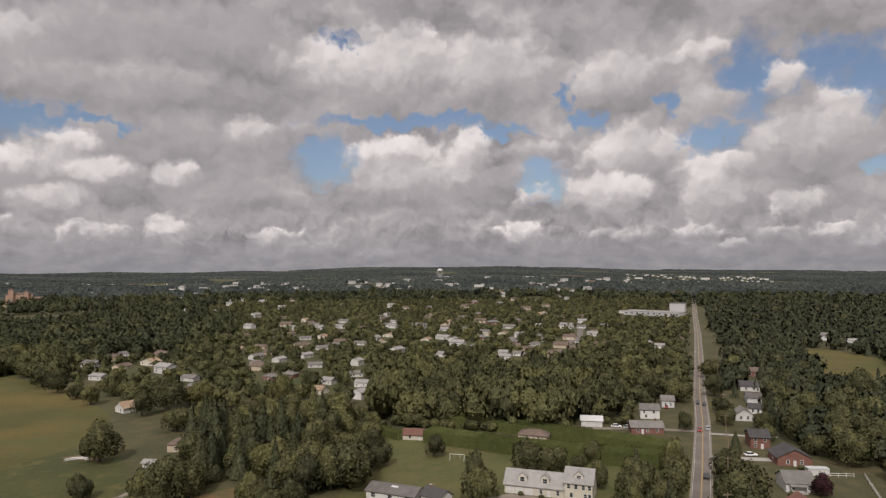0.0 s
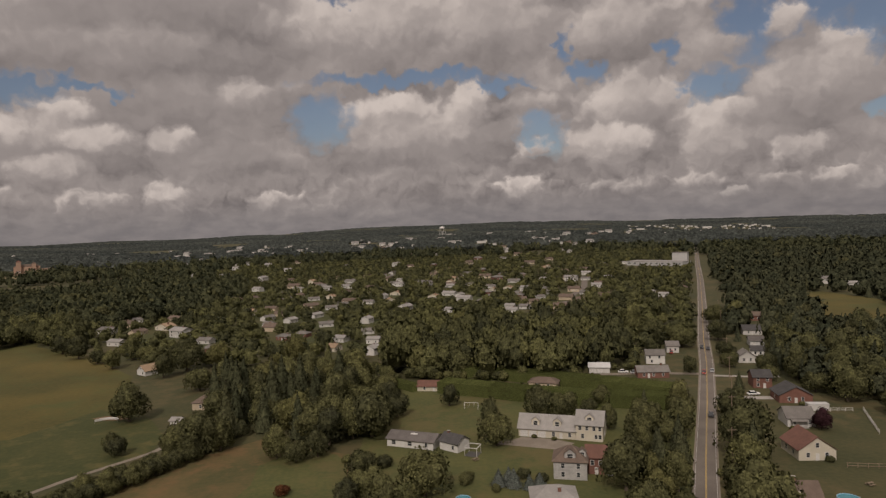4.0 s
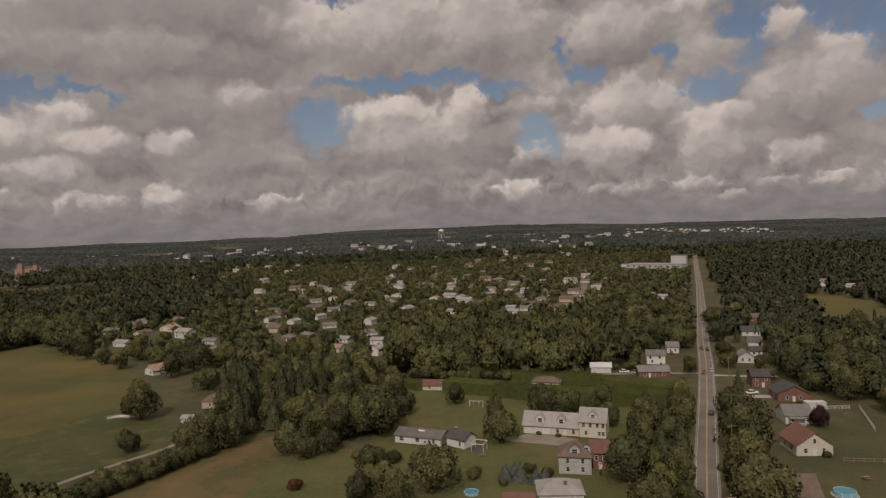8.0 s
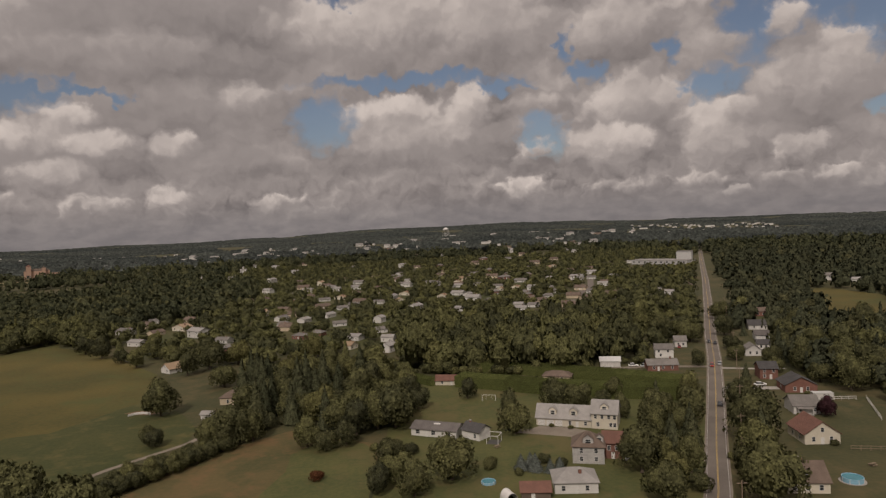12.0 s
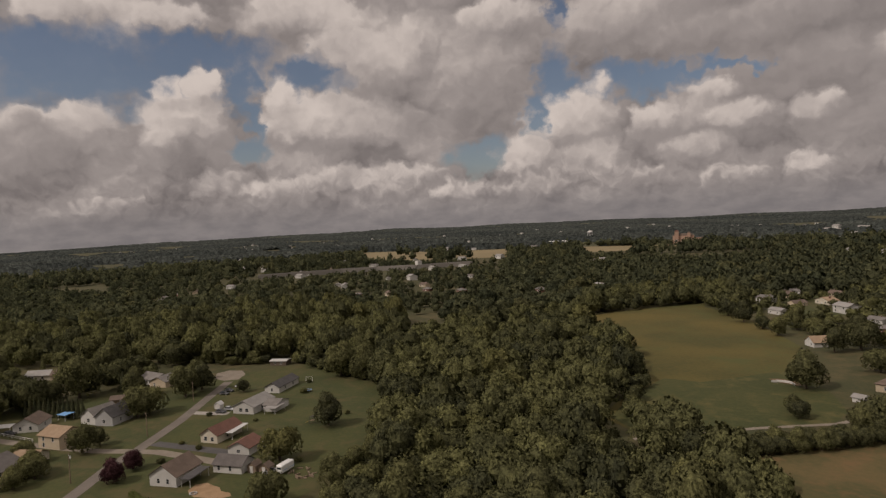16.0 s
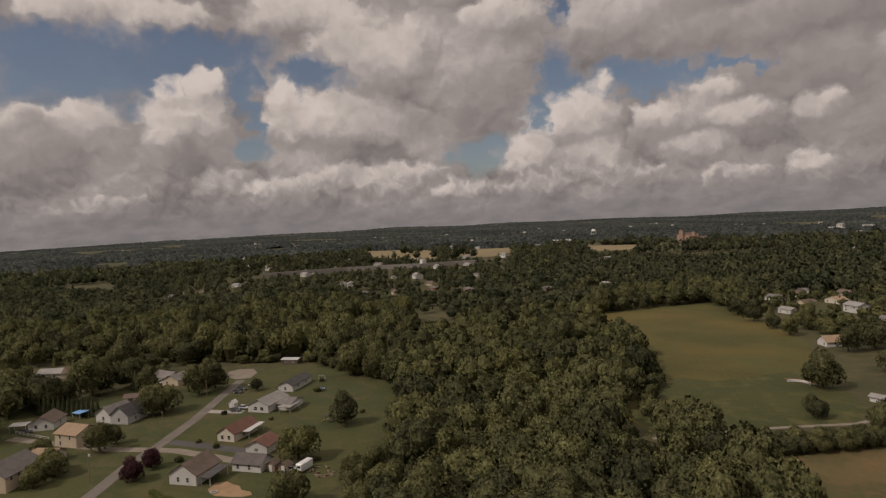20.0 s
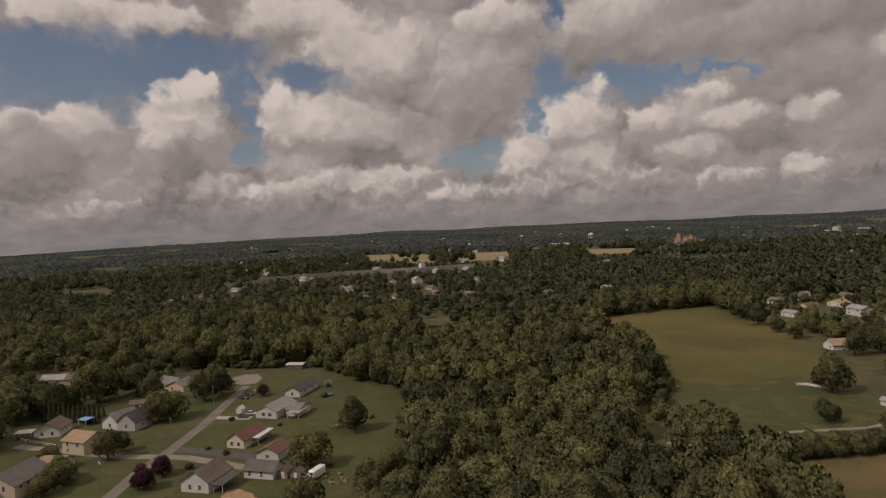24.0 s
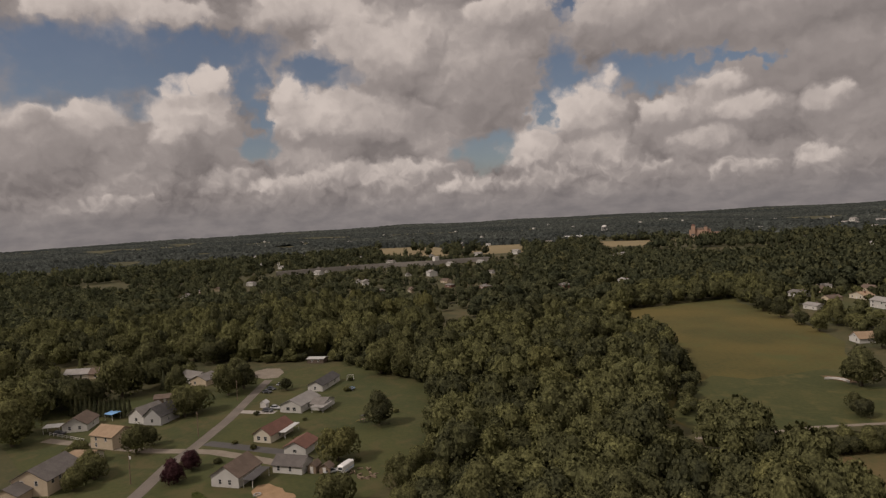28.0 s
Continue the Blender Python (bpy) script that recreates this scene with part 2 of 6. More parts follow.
    world.cycles.sampling_method, world.cycles.sample_map_resolution = "MANUAL", 512


make_world()


# ---------------------------------------------------------------- materials
def surface(name, a, b, scale=1.0, fine=8.0, rough=0.85, bump=0.0, spec=0.3, metal=0.0, per_thing=0.0, weight=0.5, worn=None):
    """Two colours mixed by coarse and fine grain in metres; per_thing: how far single things differ in lightness; worn: colour and scale of bare patches."""
    m = bpy.data.materials.new(name)
    m.use_nodes = True
    n = Nodes(m.node_tree)
    bsdf = n.tree.nodes["Principled BSDF"]
    where = n.add("ShaderNodeTexCoord").outputs["Object"]
    coarse = n.ramp(n.noise(where, scale, 4.0), 0.35, 0.65)
    grain = n.ramp(n.noise(where, fine, 3.0), 0.3, 0.7)
    f = n.math("ADD", n.math("MULTIPLY", coarse, weight), n.math("MULTIPLY", grain, 1 - weight))
    colour = n.mix(f, a, b)
    if worn:
        spots = n.math("MULTIPLY_ADD", n.noise(where, worn[1] * 6, 4.0, 0.65), 0.5, n.math("MULTIPLY", n.noise(where, worn[1], 3.0), 0.5))
        colour = n.mix(n.ramp(spots, 0.47, 0.62, 0.0, 0.75), colour, worn[0])
    if per_thing:
        r = n.add("ShaderNodeObjectInfo").outputs["Random"]
        v = n.math("MULTIPLY_ADD", r, per_thing, 1 - per_thing / 2)
        colour = n.vec("MULTIPLY", colour, v)
    n.link(colour, bsdf.inputs["Base Color"])
    bsdf.inputs["Roughness"].default_value, bsdf.inputs["Metallic"].default_value = rough, metal
    bsdf.inputs["Specular IOR Level"].default_value = spec
    if bump:
        bp = n.add("ShaderNodeBump")
        bp.inputs["Strength"].default_value, bp.inputs["Distance"].default_value = bump, 0.05
        n.link(grain, bp.inputs["Height"])
        n.link(bp.outputs[0], bsdf.inputs["Normal"])
    return m


def lined(name, a, b, pitch, rough=0.8, vertical=False, gap=0.12):
    """Siding or shingle courses: a base material with fine recessed lines across the height."""
    m = surface(name, a, b, 0.4, 5.0, rough, per_thing=0.2)
    n = Nodes(m.node_tree)
    bsdf = n.tree.nodes["Principled BSDF"]
    xyz = n.add("ShaderNodeSeparateXYZ")
    n.link(n.add("ShaderNodeTexCoord").outputs["Object"], xyz.inputs[0])
    saw = n.math("FRACT", n.math("DIVIDE", xyz.outputs[0 if vertical else 2], pitch))
    step = n.ramp(saw, 0.0, gap)
    bp = n.add("ShaderNodeBump")
    bp.inputs["Strength"].default_value, bp.inputs["Distance"].default_value = 0.8, 0.02
    n.link(step, bp.inputs["Height"])
    n.link(bp.outputs[0], bsdf.inputs["Normal"])
    return m


def leaves(name, a, b, tone="object", warm=(0.10, 0.085, 0.03), through=0.32, spray=1.5):
    """Foliage: leaf by leaf and tree by tree variation, with some light coming through."""
    m = bpy.data.materials.new(name)
    m.use_nodes = True
    n = Nodes(m.node_tree)
    n.tree.nodes.clear()
    if tone == "object":
        r = n.add("ShaderNodeObjectInfo").outputs["Random"]
    else:
        r = n.add("ShaderNodeAttribute").outputs["Fac"]
        r.node.attribute_name = "tone"
    leaf = n.add("ShaderNodeNewGeometry").outputs["Random Per Island"]
    where = n.add("ShaderNodeTexCoord").outputs["Object"]
    patch = n.ramp(n.noise(where, 0.35, 3.0), 0.35, 0.7)
    f = n.math("ADD", n.math("MULTIPLY", r, 0.7), n.math("MULTIPLY", patch, 0.3))
    colour = n.mix(f, a, b)
    colour = n.mix(n.ramp(r, 0.9, 1.0, 0.0, 0.25), colour, warm)
    colour = n.vec("MULTIPLY", colour, n.math("MULTIPLY_ADD", leaf, 0.4, 0.84))
    sprays = n.ramp(n.noise(where, spray, 3.0, 0.62), 0.34, 0.66, 0.55, 1.34)
    colour = n.vec("MULTIPLY", colour, sprays)
    d, t, mx = n.add("ShaderNodeBsdfDiffuse"), n.add("ShaderNodeBsdfTranslucent"), n.add("ShaderNodeMixShader")
    away, turn = n.add("ShaderNodeAttribute"), n.add("ShaderNodeVectorTransform")
    away.attribute_name = "away"
    turn.vector_type, turn.convert_from, turn.convert_to = "NORMAL", "OBJECT", "WORLD"
    n.link(away.outputs["Vector"], turn.inputs[0])
    n.link(turn.outputs[0], d.inputs["Normal"])
    n.link(colour, d.inputs[0])
    n.link(n.vec("MULTIPLY", colour, (1.0, 1.05, 0.75)), t.inputs[0])
    mx.inputs[0].default_value = through
    n.link(d.outputs[0], mx.inputs[1])
    n.link(t.outputs[0], mx.inputs[2])
    n.link(mx.outputs[0], n.add("ShaderNodeOutputMaterial").inputs[0])
    return m


GRASS_ROUGH = surface("rough_grass", (0.035, 0.040, 0.015), (0.064, 0.058, 0.024), 0.03, 0.7, 0.95, 0.5, worn=((0.088, 0.070, 0.032), 0.02))
LAWN = surface("lawn_grass", (0.032, 0.041, 0.012), (0.057, 0.060, 0.018), 0.05, 0.7, 0.95, 0.4, worn=((0.076, 0.063, 0.026), 0.03))
# brighter copy of the lawn grass: sunshine by the houses is in the colour
LAWN_SUNLIT = surface("rich_lawn_grass", (0.048, 0.057, 0.018), (0.084, 0.083, 0.027), 0.05, 0.7, 0.95, 0.4, worn=((0.096, 0.078, 0.031), 0.03))
HAY = surface("meadow_grass", (0.050, 0.048, 0.012), (0.104, 0.079, 0.020), 0.018, 0.5, 0.95, 0.4, weight=0.7, worn=((0.056, 0.066, 0.019), 0.012))
HAY_LOW = surface("damp_meadow_grass", (0.032, 0.041, 0.011), (0.056, 0.057, 0.017), 0.03, 0.6, 0.95, 0.4, worn=((0.095, 0.082, 0.028), 0.02))
DRY = surface("dry_grass", (0.053, 0.053, 0.019), (0.106, 0.078, 0.032), 0.05, 0.6, 0.95, 0.4, weight=0.7, worn=((0.135, 0.080, 0.036), 0.03))
DIRT = surface("bare_dirt", (0.105, 0.072, 0.038), (0.150, 0.100, 0.055), 0.2, 1.5, 0.95, 0.3)
GOLD = surface("ripe_field", (0.16, 0.13, 0.07), (0.21, 0.165, 0.09), 0.01, 0.3, 0.95)
ASPHALT = surface("worn_asphalt", (0.105, 0.090, 0.078), (0.155, 0.134, 0.115), 0.12, 4.0, 0.9, 0.3)
DARK_ASPHALT = surface("dark_asphalt", (0.055, 0.053, 0.052), (0.08, 0.076, 0.074), 0.15, 4.0, 0.9, 0.3)
GRAVEL = surface("gravel", (0.15, 0.128, 0.102), (0.215, 0.185, 0.15), 0.2, 5.0, 0.95, 0.5)
SAND = surface("sand", (0.21, 0.135, 0.075), (0.29, 0.195, 0.115), 0.3, 5.0, 0.95, 0.3)
CONCRETE = surface("concrete", (0.24, 0.225, 0.205), (0.31, 0.29, 0.265), 0.3, 5.0, 0.85, 0.2)
YELLOW = surface("yellow_paint", (0.36, 0.25, 0.075), (0.44, 0.31, 0.10), 0.5, 6.0, 0.7)
LINE_WHITE = surface("road_white", (0.40, 0.39, 0.36), (0.50, 0.49, 0.46), 0.5, 6.0, 0.7)
WHITE = lined("white_siding", (0.46, 0.45, 0.43), (0.56, 0.55, 0.52), 0.15)
CREAM = lined("cream_siding", (0.46, 0.42, 0.34), (0.54, 0.50, 0.41), 0.15)
TAN = lined("tan_siding", (0.42, 0.34, 0.25), (0.50, 0.42, 0.31), 0.15)
GREY = lined("grey_siding", (0.36, 0.36, 0.36), (0.44, 0.44, 0.43), 0.15)
STONE = surface("pale_block", (0.27, 0.265, 0.255), (0.40, 0.39, 0.37), 0.6, 2.5, 0.9, 0.6)
BRICK = lined("red_brick", (0.14, 0.068, 0.052), (0.20, 0.098, 0.074), 0.075, 0.9)
PALE_BRICK = lined("pale_red_brick", (0.32, 0.21, 0.155), (0.40, 0.27, 0.20), 0.075, 0.9)
TRIM = surface("white_trim", (0.50, 0.49, 0.47), (0.58, 0.57, 0.55), 0.5, 6.0, 0.6)
GLASS = surface("window_glass", (0.02, 0.024, 0.028), (0.035, 0.04, 0.045), 0.5, 3.0, 0.08, spec=0.8)
BROWN = lined("brown_siding", (0.105, 0.080, 0.062), (0.145, 0.112, 0.088), 0.15)
R_GREY = lined("grey_shingles", (0.115, 0.106, 0.098), (0.175, 0.163, 0.150), 0.16, 0.9)
R_LIGHT = lined("pale_grey_shingles", (0.20, 0.192, 0.182), (0.28, 0.268, 0.252), 0.16, 0.9)
R_DARK = lined("dark_shingles", (0.045, 0.043, 0.043), (0.075, 0.072, 0.071), 0.16, 0.9)
R_SLATE = lined("slate_brown_shingles", (0.085, 0.076, 0.072), (0.13, 0.118, 0.11), 0.16, 0.9)
R_BROWN = lined("brown_shingles", (0.092, 0.068, 0.054), (0.14, 0.104, 0.082), 0.16, 0.9)
R_RED = lined("red_shingles", (0.11, 0.056, 0.043), (0.16, 0.080, 0.060), 0.16, 0.9)
R_TAN = lined("tan_shingles", (0.22, 0.155, 0.10), (0.29, 0.21, 0.14), 0.16, 0.9)
METAL = surface("pale_metal", (0.46, 0.46, 0.45), (0.55, 0.55, 0.54), 0.5, 4.0, 0.45, metal=0.3)
DARK_METAL = surface("dark_metal", (0.05, 0.05, 0.05), (0.08, 0.08, 0.08), 0.5, 4.0, 0.5)
WOOD = surface("weathered_wood", (0.16, 0.12, 0.085), (0.24, 0.18, 0.13), 0.8, 8.0, 0.9, 0.4)
BARK = surface("bark", (0.075, 0.058, 0.043), (0.12, 0.095, 0.07), 1.5, 9.0, 0.95, 0.6)
WATER = surface("pool_water", (0.035, 0.16, 0.20), (0.05, 0.21, 0.25), 0.6, 3.0, 0.08, spec=0.6)
POOL_BLUE = surface("pool_wall", (0.16, 0.32, 0.42), (0.22, 0.40, 0.50), 0.8, 4.0, 0.5)
TARP = surface("blue_tarp", (0.12, 0.28, 0.52), (0.18, 0.36, 0.60), 0.8, 4.0, 0.6)
RUBBER = surface("tyre_rubber", (0.02, 0.02, 0.02), (0.03, 0.03, 0.03), 2.0, 9.0, 0.9)
LEAF = leaves("broad_leaves", (0.048, 0.051, 0.031), (0.156, 0.154, 0.067))
LEAF_DARK = leaves("dark_needles", (0.050, 0.056, 0.032), (0.076, 0.080, 0.044), through=0.1)
LEAF_BLUE = leaves("blue_needles", (0.085, 0.098, 0.086), (0.125, 0.138, 0.122), through=0.1)
LEAF_PURPLE = leaves("purple_leaves", (0.045, 0.022, 0.026), (0.07, 0.034, 0.036), warm=(0.06, 0.03, 0.03))
LEAF_RUST = leaves("rusty_leaves", (0.09, 0.035, 0.022), (0.13, 0.06, 0.03))
WOODS = leaves("woodland_leaves", (0.047, 0.051, 0.031), (0.157, 0.157, 0.068), tone="tree")
# far leaves carry a bluish distance haze in their base colour
WOODS_HAZED = leaves("distant_leaves", (0.030, 0.036, 0.035), (0.070, 0.077, 0.068), warm=(0.09, 0.09, 0.075), tone="tree", through=0.1, spray=0.12)
# darker leaf copy for the eastern woods: cloud shade put into the colour
WOODS_CLOUD_SHADE = leaves("pine_wood_needles", (0.034, 0.040, 0.026), (0.074, 0.077, 0.044), tone="tree", through=0.15, spray=1.0)
# woodland leaves darkened and cooled: cloud shadow and haze are in the colour
WOODS_SHADED = leaves("dark_woodland_leaves", (0.036, 0.043, 0.028), (0.108, 0.112, 0.060), tone="tree", through=0.35, spray=0.8)
HEDGE_LEAF = leaves("hedge_leaves", (0.058, 0.068, 0.024), (0.088, 0.098, 0.034), tone="tree", through=0.15, spray=4.0)


# ---------------------------------------------------------------- meshes
def part(name, bm, material, parent=None, label=""):
    """Links a bmesh as one mesh object, under a thing or a part."""
    data = bpy.data.meshes.new(name)
    bm.to_mesh(data)
    bm.free()
    data.materials.append(material)
    ob = new(name, data)
    ob.parent = parent
    return tagged(ob, label)


def share(ob, parent, m):
    """Another object on the same mesh, at m in its parent."""
    o = new(ob.name.split(".")[0], ob.data)
    o.parent, o.matrix_basis = parent, m
    for k in ("label",):
        if k in ob:
            o[k] = ob[k]
    return o


def thing(name, m, label, category, group="", kind=""):
    ob = new(name)
    ob.matrix_world = m
    ob.empty_display_size = 0.5
    return tagged(ob, label, category, group, kind)


def add_box(bm, x0, y0, z0, x1, y1, z1, bevel=0.0):
    v = [bm.verts.new(p) for p in ((x0, y0, z0), (x1, y0, z0), (x1, y1, z0), (x0, y1, z0), (x0, y0, z1), (x1, y0, z1), (x1, y1, z1), (x0, y1, z1))]
    f = [bm.faces.new([v[i] for i in q]) for q in ((0, 3, 2, 1), (4, 5, 6, 7), (0, 1, 5, 4), (1, 2, 6, 5), (2, 3, 7, 6), (3, 0, 4, 7))]
    if bevel:
        bmesh.ops.bevel(bm, geom=list({e for q in f for e in q.edges}), offset=bevel, segments=1, affect="EDGES")
    return bm


def box(x0, y0, z0, x1, y1, z1, bevel=0.0):
    return add_box(bmesh.new(), x0, y0, z0, x1, y1, z1, bevel)


def add_slab(bm, pts, thick):
    """A flat plate through pts, thick downwards."""
    top = [bm.verts.new(p) for p in pts]
    low = [bm.verts.new((p[0], p[1], p[2] - thick)) for p in pts]
    bm.faces.new(top)
    bm.faces.new(low[::-1])
    for i in range(len(pts)):
        j = (i + 1) % len(pts)
        bm.faces.new((low[i], low[j], top[j], top[i]))
    return bm


def slab(pts, thick):
    bm = add_slab(bmesh.new(), pts, thick)
    bmesh.ops.recalc_face_normals(bm, faces=bm.faces)
    return bm


def add_tube(bm, x, y, z0, z1, r0, r1, sides=8):
    a = [bm.verts.new((x + r0 * math.cos(i * math.tau / sides), y + r0 * math.sin(i * math.tau / sides), z0)) for i in range(sides)]
    b = [bm.verts.new((x + r1 * math.cos(i * math.tau / sides), y + r1 * math.sin(i * math.tau / sides), z1)) for i in range(sides)]
    for i in range(sides):
        j = (i + 1) % sides
        bm.faces.new((a[i], a[j], b[j], b[i]))
    bm.faces.new(b)
    bm.faces.new(a[::-1])
    return bm


def quads(name, verts, material, tone=None, parent=None):
    """One mesh from quads (n, 5, 3): four corners, then the way the leaf clump faces; tone: one number for each quad."""
    data, n = bpy.data.meshes.new(name), len(verts)
    if verts.shape[1] == 4:
        away = np.cross(verts[:, 2] - verts[:, 0], verts[:, 3] - verts[:, 1])
        away *= np.where(away[:, 2:] < 0, -1.0, 1.0)
    else:
        verts, away = verts[:, :4], verts[:, 4]
    away = away / (np.linalg.norm(away, axis=1, keepdims=True) + 1e-9)
    data.vertices.add(4 * n)
    data.vertices.foreach_set("co", np.ascontiguousarray(verts, np.float32).ravel())
    data.loops.add(4 * n)
    data.loops.foreach_set("vertex_index", np.arange(4 * n, dtype=np.int32))
    data.polygons.add(n)
    data.polygons.foreach_set("loop_start", np.arange(0, 4 * n, 4, dtype=np.int32))
    data.update(calc_edges=True)
    if tone is not None:
        data.attributes.new("tone", "FLOAT", "POINT").data.foreach_set("value", np.repeat(tone, 4).astype(np.float32))
    data.attributes.new("away", "FLOAT_VECTOR", "POINT").data.foreach_set("vector", np.repeat(away, 4, 0).astype(np.float32).ravel())
    data.materials.append(material)
    ob = new(name, data)
    ob.parent = parent
    return ob


def height(x, y):
    """The lie of the land: level near by, rising gently to low hills."""
    r = np.hypot(x, y)
    k = np.maximum(0.0, (r - 700) / 4200)
    roll = np.clip((r - 800) / 2500, 0, 1) * 5 * (np.sin(x / 330 + 1) * np.sin(y / 290) + 0.6 * np.sin(x / 171 + y / 203))
    turn = np.arctan2(x, y)
    east = np.clip((turn + 0.25) / 0.7, 0, 1)
    west = np.clip((-turn - 1.0) / 0.6, 0, 1)
    ridge = 34 * np.exp(-(((turn - 0.06) / 0.25) ** 2)) - 12 * np.exp(-(((turn + 0.4) / 0.18) ** 2))
    return (56 - 22 * east - 34 * west + ridge) * k ** 1.3 + roll


# ---------------------------------------------------------------- ground
def make_ground():
    rings = np.r_[0.01, np.arange(100, 800, 100), np.geomspace(800, 4930, 60)]
    turns = np.linspace(0, math.tau, 241)[:-1]
    x, y = rings[:, None] * np.sin(turns), rings[:, None] * np.cos(turns)
    z = height(x, y)
    p = np.stack([x, y, z], -1)
    q = np.roll(p, -1, 1)
    data = bpy.data.meshes.new("ground")
    verts = p.reshape(-1, 3)
    n = len(turns)
    faces = [(i * n + j, (i + 1) * n + j, (i + 1) * n + (j + 1) % n, i * n + (j + 1) % n) for i in range(len(rings) - 1) for j in range(n)]
    data.from_pydata(verts.tolist(), [], [f[::-1] for f in faces])
    data.materials.append(GRASS_ROUGH)
    tagged(new("ground", data), "rough olive grassland reaching the low hills", "ground", kind="structure")


make_ground()


def patch(name, pts, material, label, category, z=0.05, kind="structure"):
    """A flat area laid on the ground, subdivided enough to follow it."""
    bm = bmesh.new()
    f = bm.faces.new([bm.verts.new((x, y, 0)) for x, y in pts])
    bmesh.ops.triangulate(bm, faces=[f])
    for v in bm.verts:
        v.co.z = float(height(v.co.x, v.co.y)) + z
    bmesh.ops.recalc_face_normals(bm, faces=bm.faces)
    if bm.faces and sum(q.normal.z for q in bm.faces) < 0:
        bmesh.ops.reverse_faces(bm, faces=bm.faces)
    return tagged(part(name, bm, material), label, category, kind=kind)


def strip(name, line, width, material, label, category, z=0.08, offset=0.0, kind="structure", parent=None):
    """A band along a line, offset to its right."""
    pts = [Vector(p) for p in line]
    fine = []
    for a, b in zip(pts, pts[1:]):
        k = max(1, int((b - a).length / 25))
        fine += [a.lerp(b, i / k) for i in range(k)]
    fine.append(pts[-1])
    bm, rows = bmesh.new(), []
    for i, p in enumerate(fine):
        d = (fine[min(i + 1, len(fine) - 1)] - fine[max(i - 1, 0)]).normalized()
        side = Vector((d.y, -d.x))
        rows.append([bm.verts.new((*(p + side * (offset + s * width / 2)), float(height(p.x, p.y)) + z)) for s in (-1, 1)])
    for (a, b), (c, d) in zip(rows, rows[1:]):
        bm.faces.new((a, b, d, c))
    return tagged(part(name, bm, material, parent), label, category, kind=kind)


MEADOW = [(-330, 330), (-318, 395), (-295, 449), (-284, 430), (-234, 397), (-167, 324), (-158, 300), (-140, 268), (-118, 240), (-106, 222), (-104, 207), (-125, 172), (-143, 154), (-164, 160), (-177, 202), (-210, 247), (-266, 285), (-301, 322)]
patch("meadow", MEADOW, HAY, "mown yellow-green meadow sloping among woods", "field")
patch("damp_meadow", [(-179, 222), (-164, 226), (-157, 243), (-151, 262), (-144, 268), (-140, 268), (-118, 240), (-106, 222), (-104, 207), (-125, 172), (-143, 154), (-160, 162), (-172, 190)], HAY_LOW, "darker green lower part of the meadow", "field", z=0.075)
patch("lower_field", [(-112, 150), (-100, 176), (-93, 192), (-79, 206), (-68, 216), (-49, 203), (-36, 197), (-34, 178), (-33, 140), (-70, 110), (-100, 120)], DRY, "dry brownish grass field", "field")
patch("house_lawn", [(-27, 285), (-30, 240), (-34, 232), (-32, 130), (40, 110), (52, 140), (84, 222), (90, 240), (30, 268), (5, 280)], LAWN_SUNLIT, "green mown lawns round the houses", "lawn")
patch("green_field", [(-61, 140), (-64, 158), (-61, 175), (-63, 190), (-56, 200), (-47, 202), (-40, 197), (-36, 190), (-34, 178), (-33, 140), (-50, 124)], LAWN_SUNLIT, "greener grass at the side of the dry field", "field", z=0.08)
patch("street_lawn", [(-338, 104), (-334, 132), (-262, 132), (-205, 96), (-180, 70), (-165, 20), (-200, -10), (-230, -20), (-340, -30), (-345, 60)], LAWN, "mown lawns along the side street", "lawn")
MAIN_ROAD = [(20, 66), (57, 147), (70, 179.5), (95.5, 241.5), (120, 302.5), (142.5, 362.5), (200.5, 510.5), (271.5, 693.5), (355.5, 916), (470, 1216), (560, 1460)]
patch("town_gardens", [(-262, 455), (-250, 800), (-60, 860), (120, 800), (110, 560), (10, 500), (-40, 420), (-60, 362), (-170, 405)], LAWN, "dull lawns between the houses of the town", "lawn", z=0.04)
strip("main_road", MAIN_ROAD, 6.0, ASPHALT, "worn grey two-lane asphalt road", "road")
strip("road_shoulder", MAIN_ROAD, 6.9, GRAVEL, "pale gravel road shoulder", "shoulder", z=0.06)
for side in (-0.12, 0.12):
    strip("centre_line", MAIN_ROAD, 0.12, YELLOW, "double yellow centre line painted on road", "road marking", z=0.086, offset=side)
for side in (-2.72, 2.72):
    strip("edge_line", MAIN_ROAD, 0.10, LINE_WHITE, "white edge line painted on road", "road marking", z=0.086, offset=side)
SIDE_STREET = [(-160, -45), (-221, 2), (-239, 14.5), (-250, 25), (-274, 44.5), (-305, 66), (-326, 81)]
strip("side_street", SIDE_STREET, 4.3, ASPHALT, "worn grey residential street", "road")
strip("cross_street", [(-300, -14), (-273, 3), (-258, 13), (-249, 22), (-241, 29), (-229, 35), (-212, 43)], 4.2, GRAVEL, "pale gravel drive crossing the street", "drive", z=0.07)
strip("dark_drive", [(-252, 30), (-240, 37), (-226, 45), (-218, 49)], 4.6, DARK_ASPHALT, "dark asphalt driveway", "drive", z=0.075)
patch("garage_yard", [(14, 203), (20, 207.6), (30, 204.2), (36, 199.5), (31, 194), (22, 197)], GRAVEL, "tan gravel yard before the garage doors", "drive", z=0.07)
strip("town_street", [(80, 510), (117, 614), (145, 692), (160, 760)], 7.0, ASPHALT, "grey residential street in the town", "road")
strip("farm_track", [(-140, 148), (-126, 171), (-119, 184), (-111, 195), (-103, 206), (-96, 232)], 2.2, GRAVEL, "pale gravel farm track beside the meadow", "track")
